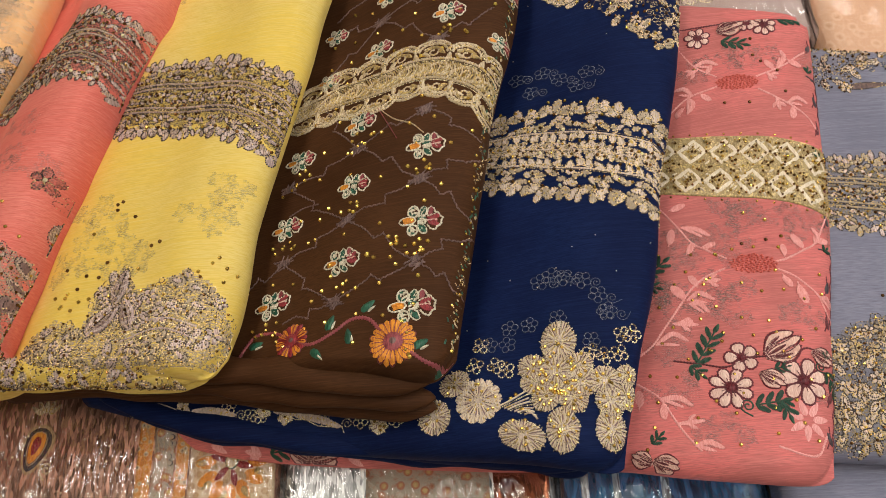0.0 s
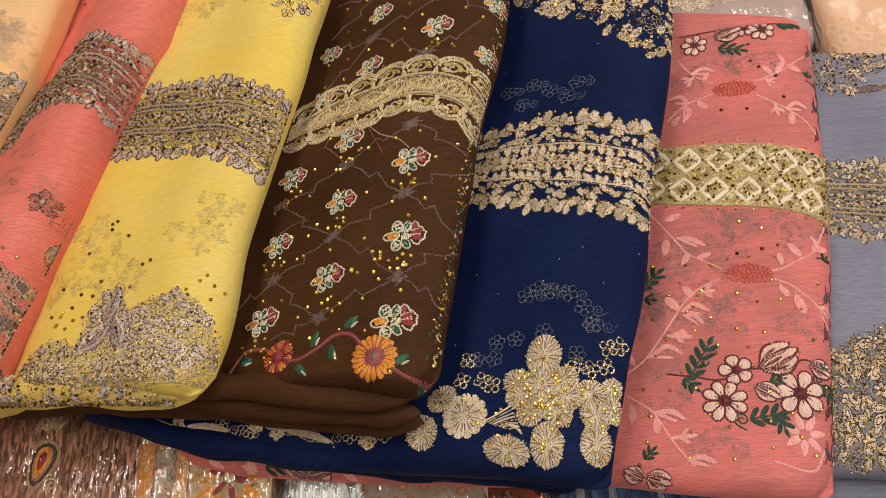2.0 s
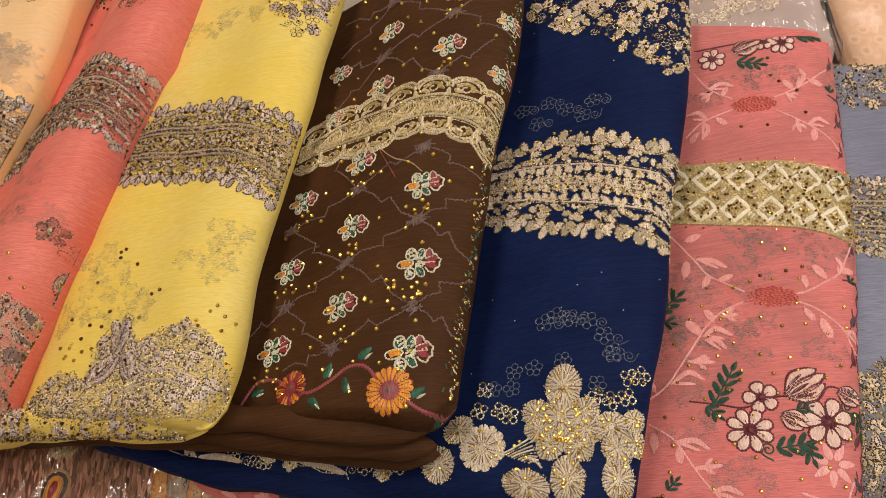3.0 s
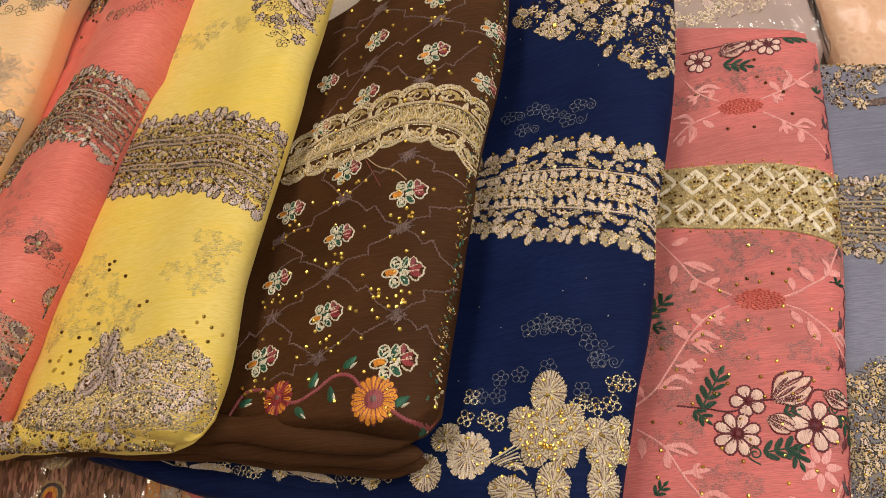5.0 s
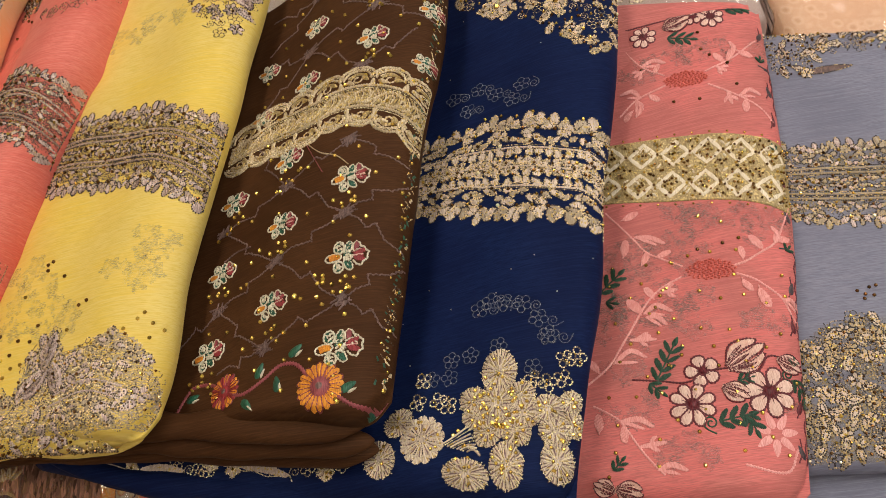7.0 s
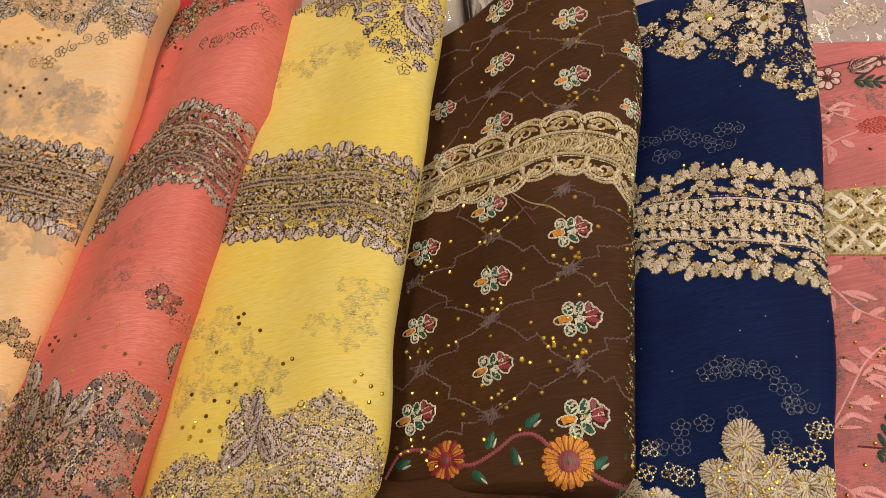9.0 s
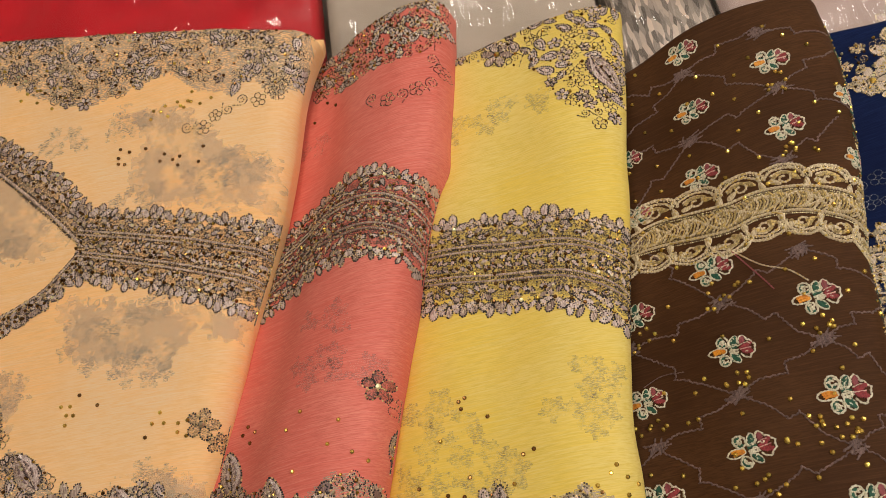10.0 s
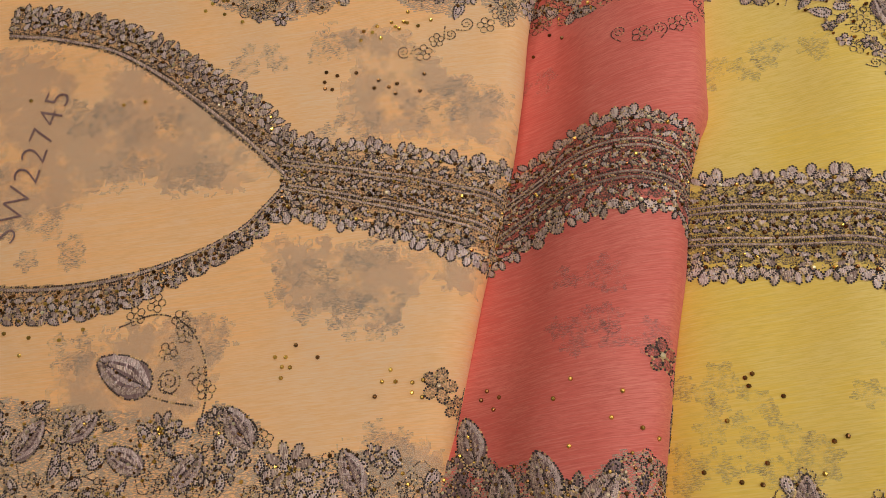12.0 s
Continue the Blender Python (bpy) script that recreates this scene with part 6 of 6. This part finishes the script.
for x, y in ((0.155, 0.357), (0.199, 0.388), (0.217, 0.350), (0.299, 0.398), (0.255, 0.425), (0.144, 0.336), (0.195, 0.338), (0.155, 0.35), (0.17, 0.40), (0.30, 0.41), (0.235, 0.425), (0.21, 0.60), (0.33, 0.60), (0.28, 0.31), (0.20, 0.33), (0.16, 0.30), (0.22, 0.40), (0.29, 0.60), (0.25, 0.61), (0.19, 0.22), (0.29, 0.24), (0.15, 0.26)):
    st.blob(x, y, 0.018, M_GHOST_R)
st.flush("show_through", pink_suit, kind="stuff")
for x, y in ((0.254, 0.225),):
    for k in range(7):
        a = 6.2832 * k / 7
        st.petal(x + 0.011 * math.cos(a), y + 0.011 * math.sin(a), a, 0.014, 0.006, M_PALEPINK, None, 0.0005)
st.flush("faint_blossom", pink_suit)
st.cord(smooth_line([(0.300, 0.380), (0.312, 0.378), (0.318, 0.365)]), 0.0015, M_INK)
st.petal(0.312, 0.378, 0.3, 0.008, 0.003, M_INK)
st.flush("dark_sprig", pink_suit)
st.cord(smooth_line([(0.336, 0.575), (0.346, 0.570), (0.351, 0.555)]), 0.0015, M_INK)
st.petal(0.345, 0.572, 0.3, 0.008, 0.003, M_INK)
st.flush("dark_sprig", pink_suit)
loose_stones(PINK, [(0.259, 0.413), (0.242, 0.423), (0.269, 0.394), (0.264, 0.383), (0.243, 0.386), (0.225, 0.387), (0.21, 0.385), (0.198, 0.36), (0.195, 0.356), (0.183, 0.342), (0.20, 0.30), (0.19, 0.292), (0.245, 0.303), (0.25, 0.279)] + sown([(0.12, 0.21), (0.27, 0.19), (0.30, 0.36), (0.16, 0.40)], 0.0165, 400, 9), pink_suit, M_STONE)
for k in range(13):
    y = 0.21 + 0.0335 * k
    x = PINK.xr(y) - 0.007
    if k % 3 == 2:
        sprig(x - 0.004, y, 1.2 + jit(0.5), 0.55, 1)
    else:
        st.petal(x, y, 1.4 + jit(0.5), 0.012, 0.0048, M_MAROON if k % 2 else M_INK, None, 0.0012)
        st.cord(smooth_line([(x - 0.005, y - 0.008), (x, y), (x + 0.001, y + 0.010)]), 0.0014, M_MAROON)
        st.flush("edge_sprig", pink_suit)
loose_stones(PINK, [(0.29, 0.626), (0.288, 0.604), (0.294, 0.595), (0.308, 0.582), (0.273, 0.546), (0.31, 0.555), (0.23, 0.60), (0.25, 0.55), (0.255, 0.392), (0.234, 0.391)], pink_suit, M_DARKSTONE)

for y0, y1 in ((0.30, 0.37), (0.20, 0.27), (0.52, 0.58)):
    st.cord([(PINK.xr(y0 + (y1 - y0) * q / 24) - 0.0024 + 0.0012 * math.sin(q * 1.1), y0 + (y1 - y0) * q / 24) for q in range(25)], 0.0019, M_MAROON, 0.0014)
    st.flush("edge_stitching", pink_suit)

# ---- grey kameez ----
st = Stitch(GREY)
leafy_band(st, Band([(0.30, 0.515), (0.36, 0.507), (0.402, 0.503), (0.443, 0.499), (0.56, 0.485), (0.70, 0.47)], [(0.28, 0.435), (0.343, 0.424), (0.378, 0.418), (0.417, 0.411), (0.54, 0.395), (0.68, 0.375)]), M_TAN, M_LILAC, M_BEAD, GILT, grey_suit, "gilt beaded lace band", pitch=0.0125, dense=1.2, net=M_GOLDNET)
border_fill(st, [(0.28, 0.300), (0.315, 0.308), (0.330, 0.319), (0.361, 0.328), (0.388, 0.320), (0.46, 0.30), (0.55, 0.29), (0.55, 0.190), (0.355, 0.203), (0.28, 0.208)], M_TAN, M_BISCUIT, M_BEAD, GILT, grey_suit, "gilt flower border with stones", "front_border", seed=31, gap=0.0076, gem_gap=0.0055, net=M_GOLDNET)
st.flush("front_border_flower", grey_suit) if st.bags else None
border_fill(st, [(0.368, 0.650), (0.41, 0.645), (0.50, 0.630), (0.58, 0.62), (0.57, 0.575), (0.50, 0.60), (0.47, 0.615), (0.42, 0.612), (0.40, 0.585), (0.372, 0.592)], M_MAUVE, M_BISCUIT, M_BEAD, GILT, grey_suit, "", "back_border", seed=33, gap=0.0098)
st.petal(0.425, 0.592, 0.02, 0.045, 0.008, M_PLUM, M_BEAD)
st.flush("back_border_flower", grey_suit) if st.bags else None
loose_stones(GREY, [(0.373, 0.35), (0.379, 0.346), (0.384, 0.352), (0.386, 0.344), (0.377, 0.342), (0.39, 0.353)], grey_suit, M_DARKSTONE)


# ---- folds under the front hems ----
def hem_roll(name, line, rx, rz, material, parent, seed, zdrift=0.0):
    """A folded edge of cloth: a flattened, slightly wandering roll along a line of (x, y, z)."""
    fx, fy, fz = [(i, p[0]) for i, p in enumerate(line)], [(i, p[1]) for i, p in enumerate(line)], [(i, p[2]) for i, p in enumerate(line)]
    n, m = 60, 12
    verts, faces = [], []
    for i in range(n + 1):
        t = i / n * (len(line) - 1)
        x, y, z = lerp_list(fx, t), lerp_list(fy, t), lerp_list(fz, t)
        wob = noise.noise((x * 16, seed, 0.3)) * 0.003
        fat = 1 + 0.3 * noise.noise((x * 22, seed, 4.0))
        end = math.sqrt(min(1.0, 7 * min(i, n - i) / n + 0.01))
        for k in range(m):
            a = 6.2832 * k / m
            verts.append((x, y + wob + rx * fat * end * math.cos(a), z + zdrift * wob + rz * fat * end * math.sin(a)))
    for i in range(n):
        for k in range(m):
            k2 = (k + 1) % m
            faces.append((i * m + k, i * m + k2, (i + 1) * m + k2, (i + 1) * m + k))
    faces.append(tuple(range(m))[::-1])
    faces.append(tuple(n * m + k for k in range(m)))
    return part(name, mesh_from(name, verts, faces, material), parent)


for dz, dy, sd in ((-0.014, 0.000, 1.0), (-0.031, -0.009, 5.0), (-0.049, -0.012, 9.0)):
    hem_roll("folded_layer", [(-0.40, 0.297 + dy, -0.045 + dz * 0.5), (-0.30, 0.291 + dy, -0.038 + dz * 0.6), (-0.246, 0.287 + dy, -0.032 + dz * 0.7), (-0.20, 0.278 + dy, -0.020 + dz * 0.9), (-0.134, 0.267 + dy, -0.004 + dz), (-0.085, 0.260 + dy, 0.0 + dz), (-0.052, 0.258 + dy, 0.0 + dz)], 0.013, 0.0075, MAT_BROWN, brown_suit, sd)
YELLOW_HEM = [(-0.46, 0.292, -0.044), (-0.36, 0.286, -0.029), (-0.29, 0.280, -0.020), (-0.236, 0.275, -0.016)]
hem_roll("folded_layer", [(x, y - 0.001, z - 0.015) for x, y, z in YELLOW_HEM], 0.012, 0.009, MAT_YELLOW, yellow_suit, 6.0)
hem_roll("folded_layer", YELLOW_HEM, 0.012, 0.012, MAT_YELLOW, yellow_suit, 2.0)


class HemStitch(Stitch):
    """Needlework on a hem roll: x runs along it, y is the distance down its front."""

    def __init__(self, line, rx, rz):
        self.cl, self.bags = None, {}
        self.fy, self.fz, self.rx, self.rz = [(p[0], p[1]) for p in line], [(p[0], p[2]) for p in line], rx, rz

    def lift(self, x, y, h):
        a = math.pi / 2 + y / 0.011
        return (x, lerp_list(self.fy, x) + (self.rx + 0.0015 + h) * math.cos(a), lerp_list(self.fz, x) + (self.rz + 0.0015 + h) * math.sin(a))


st = HemStitch(YELLOW_HEM, 0.0125, 0.0125)
border_fill(st, [(-0.43, -0.003), (-0.252, -0.003), (-0.252, 0.022), (-0.43, 0.022)], M_TAN, M_LILAC, M_MIXBEAD, [M_STONE, M_DARKSTONE, M_DARKSTONE], yellow_suit, name="hem_border", seed=44, gap=0.0095)
for dz, sd in ((-0.022, 3.0), (-0.036, 7.0)):
    hem_roll("folded_layer", [(-0.37, 0.287, -0.10 + dz), (-0.25, 0.252, -0.088 + dz), (-0.094, 0.226, -0.078 + dz), (0.007, 0.210, -0.062 + dz), (0.070, 0.196, -0.056 + dz)], 0.012, 0.009, MAT_NAVY, navy_suit, sd)
LOWER_PINK = Cloth(right=[(0.58, 0.345), (0.66, 0.358), (0.8, 0.360)], front=[(0.0, 0.60), (0.4, 0.60)], back=[(0.0, 0.735), (0.22, 0.698), (0.30, 0.686), (0.40, 0.664)], left=0.05, rise=[(-0.4, -0.094), (0, -0.094)], thick=0.02, seed=9.9, round_r=0.015)
part("lower_layer", LOWER_PINK.mesh("lower_layer", MAT_PINK, 40, 40), pink_suit)
LOWER_GREY = Cloth(right=[(0.0, 0.84), (1.0, 0.9)], front=[(0.1, 0.06), (0.9, 0.03)], back=[(0.1, 0.5), (0.9, 0.5)], left=0.25, rise=[(-0.9, -0.158), (0, -0.158)], thick=0.025, seed=6.1)
part("lower_layer", LOWER_GREY.mesh("lower_layer", MAT_GREY, 50, 50), grey_suit)

# ---- bagged cloth lengths in front of and behind the garments ----


def film(sx, sy, ior=2.0):
    m = bpy.data.materials.new("clear_film")
    m.use_nodes = True
    nt = m.node_tree
    nt.nodes.remove(nt.nodes["Principled BSDF"])
    out = nt.nodes["Material Output"]
    gl = node(nt, "ShaderNodeBsdfGlossy", Roughness=0.06)
    gl.inputs["Color"].default_value = (1, 1, 1, 1)
    tr = nt.nodes.new("ShaderNodeBsdfTransparent")
    fr = node(nt, "ShaderNodeFresnel", IOR=ior)
    n = noise_tex(nt, coords(nt, sx, sy, 30, 0.3), 1.0, 3.0)
    b = node(nt, "ShaderNodeBump", Strength=0.9, Distance=0.012)
    nt.links.new(n, b.inputs["Height"])
    nt.links.new(b.outputs[0], gl.inputs["Normal"])
    nt.links.new(b.outputs[0], fr.inputs["Normal"])
    ms = nt.nodes.new("ShaderNodeMixShader")
    nt.links.new(fr.outputs[0], ms.inputs[0])
    nt.links.new(tr.outputs[0], ms.inputs[1])
    nt.links.new(gl.outputs[0], ms.inputs[2])
    nt.links.new(ms.outputs[0], out.inputs["Surface"])
    return m


M_FILM = film(55, 14)
M_SLEEVE = film(26, 5, 1.5)
M_DULL = film(9, 4, 1.22)


def printed(name, a, b, c, scale, rough=0.45):
    """A small allover print seen through plastic."""
    m, nt, bs = nodes_of(name)
    v = node(nt, "ShaderNodeTexVoronoi", Scale=scale)
    nt.links.new(coords(nt), v.inputs["Vector"])
    n = noise_tex(nt, coords(nt), scale * 2.2, 3.0)
    col = ramp(nt, v.outputs["Distance"], [(0.1, c), (0.32, b), (0.45, a), (0.8, a)])
    col = mix(nt, ramp(nt, n, [(0.5, (0, 0, 0)), (0.66, (0.6, 0.6, 0.6))]), col, b)
    nt.links.new(col, bs.inputs["Base Color"])
    bs.inputs["Roughness"].default_value = rough
    bump(nt, bs, n, 0.4, 0.002)
    return m


def sequined(name, color, scale=420.0, rough=0.22):
    m, nt, bs = nodes_of(name)
    v = node(nt, "ShaderNodeTexVoronoi", Scale=1.0)
    nt.links.new(coords(nt, scale, scale * 0.25, scale), v.inputs["Vector"])
    sep = nt.nodes.new("ShaderNodeSeparateColor")
    nt.links.new(v.outputs["Color"], sep.inputs[0])
    nt.links.new(ramp(nt, sep.outputs[0], [(0.0, tuple(q * 0.35 for q in color)), (0.6, color), (1.0, tuple(min(1, q * 1.8) for q in color))]), bs.inputs["Base Color"])
    bs.inputs["Metallic"].default_value, bs.inputs["Roughness"].default_value = 0.7, rough
    bump(nt, bs, sep.outputs[1], 0.8, 0.002)
    return m


def slab(x0, x1, y0, y1, z, thick, seed, lean=0.0, crease=0.003):
    return Cloth(right=[(y0, x1), (y1, x1 + lean)], front=[(x0, y0), (x1, y0)], back=[(x0, y1), (x1, y1)], left=x0, rise=[(-2.0, z), (0.0, z)], thick=thick, seed=seed, round_r=0.012, round_f=0.012, crease=crease)


def bagged(label, x0, x1, y0, y1, z, thick, mat, seed, strips=(), wrap=M_SLEEVE):
    """Folded cloth in a clear plastic bag; strips are sewn borders on it."""
    g = tagged(new("bagged_cloth"), label, "packed cloth", "bagged cloth lengths")
    cl = slab(x0, x1, y0, y1, z, thick, seed)
    part("fabric", cl.mesh("fabric", mat, 40, 40), g)
    for s0, s1, m in strips:
        s = slab(s0, s1, y0 + 0.004, y1 - 0.004, z + 0.0016, 0.004, seed)
        part("border_strip", s.mesh("border_strip", m, 14, 40), g)
    bag = slab(x0 - 0.004, x1 + 0.004, y0 - 0.006, y1 + 0.006, z + 0.009, thick + 0.010, seed + 3, crease=0.0055)
    f = part("plastic_bag", bag.mesh("plastic_bag", wrap, 70, 70), g, "crinkled clear plastic")
    f.visible_shadow = False
    return g, cl


M_UMBER = sequined("umber_cloth", (0.43, 0.24, 0.17), 420.0, 0.4)
M_SAFFRON = printed("saffron_border", (0.66, 0.26, 0.04), (0.60, 0.48, 0.26), (0.16, 0.10, 0.06), 150.0)
M_OGEE = printed("cream_ogee_ground", (0.66, 0.52, 0.34), (0.52, 0.33, 0.18), (0.60, 0.42, 0.22), 120.0)
M_SMOKE = sequined("smoke_sequins", (0.52, 0.52, 0.50), 420.0, 0.45)
M_FLORAL = printed("floral_print", (0.40, 0.34, 0.25), (0.42, 0.14, 0.06), (0.58, 0.46, 0.16), 90.0)
M_COPPER = sequined("copper_stripe", (0.28, 0.09, 0.04), 200.0)
M_FOIL = sequined("blue_foil", (0.13, 0.32, 0.56), 300.0, 0.12)
M_SCARLET = plain("scarlet_satin", (0.50, 0.015, 0.025), 0.35, 0.0, 0.2, 12.0, 0.5)
M_TAUPE = plain("taupe_satin", (0.42, 0.34, 0.27), 0.5, 0.0, 0.12, 14.0, 0.4)
M_SHELL = plain("shell_pink_net", (0.42, 0.31, 0.27), 0.5, 0.0, 0.12, 14.0, 0.4)
M_MIST = sequined("mist_sequins", (0.50, 0.42, 0.36), 240.0, 0.3)
M_APRICOT = printed("apricot_brocade", (0.66, 0.40, 0.25), (0.72, 0.48, 0.32), (0.60, 0.34, 0.20), 60.0, 0.5)

ZF, TF = -0.183, 0.026
umber, umber_cl = bagged("umber and saffron paisley cloth bagged in clear plastic", -0.80, -0.212, 0.02, 0.36, ZF, TF, M_UMBER, 1.0,
                         [(-0.352, -0.338, M_SAFFRON), (-0.336, -0.316, M_FLORAL), (-0.314, -0.302, M_SAFFRON), (-0.300, -0.216, M_OGEE)], M_FILM)
bagged("grey sequinned and floral cloth bagged in clear plastic", -0.204, 0.052, 0.03, 0.35, ZF, TF, M_SMOKE, 2.0, [(-0.128, -0.010, M_FLORAL), (-0.007, 0.046, M_COPPER)], M_FILM)
bagged("blue foil-striped cloth bagged in clear plastic", 0.060, 0.246, 0.02, 0.35, ZF, TF, M_FOIL, 3.0, [(0.075, 0.083, M_SMOKE), (0.105, 0.112, M_SMOKE), (0.15, 0.158, M_SMOKE)], M_FILM)
bagged("scarlet satin cloth bagged in clear plastic", -1.15, -0.418, 0.835, 1.30, -0.11, 0.09, M_SCARLET, 4.0)
bagged("taupe satin cloth bagged in clear plastic", -0.410, -0.105, 0.74, 1.28, -0.10, 0.10, M_TAUPE, 5.0)
bagged("pale sequinned cloth bagged in clear plastic", -0.097, 0.015, 0.70, 1.25, -0.10, 0.10, M_MIST, 6.0)
shell, shell_cl = bagged("shell pink cloth with silver lace, bagged in plastic", 0.023, 0.388, 0.66, 1.2, -0.12, 0.08, M_SHELL, 7.0)
bagged("apricot brocade cloth folded flat in plastic", 0.398, 0.95, 0.62, 1.2, -0.13, 0.07, M_APRICOT, 8.0, (), M_DULL)

# paisleys woven into the umber cloth, silver lace under the film of the pink
M_SAND = thread("sand_silk", (0.60, 0.44, 0.24), (0.36, 0.22, 0.10))
st = Stitch(umber_cl)
for x, y in ((-0.456, 0.262), (-0.60, 0.262), (-0.53, 0.14), (-0.40, 0.13)):
    st.petal(x, y - 0.006, 1.35, 0.050, 0.030, M_SAND, None, 0.0012, -0.35, n=16)
    st.petal(x, y - 0.006, 1.35, 0.044, 0.025, M_INK, None, 0.0014, -0.35, n=16, lift=0.0006)
    st.petal(x, y - 0.005, 1.35, 0.034, 0.017, M_ORANGE, M_SAND, 0.0016, -0.3, n=14, lift=0.0012)
    st.petal(x, y - 0.003, 1.35, 0.020, 0.009, M_RED, None, 0.0016, -0.3, n=12, lift=0.0022)
    for da in (-0.9, -0.45, 0.0, 0.45, 0.9):
        a = 1.6 + da
        st.petal(x + 0.004 + 0.012 * math.cos(a), y + 0.026 + 0.012 * math.sin(a), a, 0.016, 0.005, M_CREAM, None, 0.0014)
    st.scroll(x + 0.014, y - 0.026, 0.007, 0.0, M_CREAM, 0.002)
for bx, by in ((-0.258, 0.235), (-0.258, 0.15), (-0.258, 0.07)):
    for k in range(12):
        a = 6.2832 * k / 12
        st.petal(bx + 0.026 * math.cos(a), by + 0.032 * math.sin(a), a, 0.022, 0.013, M_ORANGE, M_CREAM, 0.0010, 0.2, n=12, lift=0.0020)
        st.petal(bx + 0.013 * math.cos(a + 0.26), by + 0.016 * math.sin(a + 0.26), a + 0.26, 0.018, 0.007, M_RED if k % 2 else M_SAND, None, 0.0010, 0.2, n=10, lift=0.0030)
    st.petal(bx, by, 1.57, 0.014, 0.012, M_CREAM, M_GREEN, 0.001, 0.0, n=12, lift=0.0042)
    for k in range(9):
        a = 0.35 + k * 0.7
        st.petal(bx + 0.030 * math.cos(a), by + 0.034 * math.sin(a), a, 0.012, 0.006, M_GOLDFILL, None, 0.001, lift=0.0035)
for k in range(12):
    st.floret(-0.326, 0.05 + 0.021 * k, 0.0085, M_CREAM if k % 2 else M_ORANGE, M_INK, 6)
for k in range(70):
    st.gem(rnd.uniform(-0.6, -0.36), rnd.uniform(0.18, 0.29), 0.0013, M_BRIGHT)
st.flush("paisley", umber, "cream, orange and ink woven paisley")
st = Stitch(shell_cl)
for k in range(26):
    x, y = 0.24 + 0.13 * noise.noise((k * 1.7, 0.3, 0.1)), 0.70 + 0.02 * k * 0.5 + 0.01 * noise.noise((k * 2.1, 5.0, 0.1))
    st.petal(x, y, k * 1.3, 0.024, 0.011, M_LILAC, M_GOLDBEAD)
    st.scroll(x + 0.02, y, 0.009, k * 0.9, M_GOLDBEAD, 0.002)
for k in range(18):
    x, y = 0.06 + 0.016 * k, 0.735 + 0.012 * math.sin(k * 0.9)
    st.floret(x, y, 0.009, M_LILAC, M_GOLDBEAD, 5, M_BRIGHT)
st.flush("silver_lace", shell)

# ---- ceiling light panels ----
M_GLOW = bpy.data.materials.new("panel_glow")
M_GLOW.use_nodes = True
M_GLOW.node_tree.nodes["Principled BSDF"].inputs["Emission Color"].default_value = (1.0, 0.95, 0.88, 1)
M_GLOW.node_tree.nodes["Principled BSDF"].inputs["Emission Strength"].default_value = 6.0
M_TIN = plain("white_tin", (0.75, 0.75, 0.74), 0.4)
for lx, ly in LAMPS + [COOL_LAMP]:
    lamp = tagged(new("ceiling_light"), "white rectangular ceiling light panel, lit", "ceiling light", "ceiling light panels")
    part("frame", box_mesh("frame", lx - 0.125, lx + 0.125, ly - 0.475, ly + 0.475, CEIL_Z - 0.03, CEIL_Z, M_TIN, 0.004), lamp)
    part("diffuser", box_mesh("diffuser", lx - 0.1, lx + 0.1, ly - 0.45, ly + 0.45, CEIL_Z - 0.034, CEIL_Z - 0.030, M_GLOW), lamp)
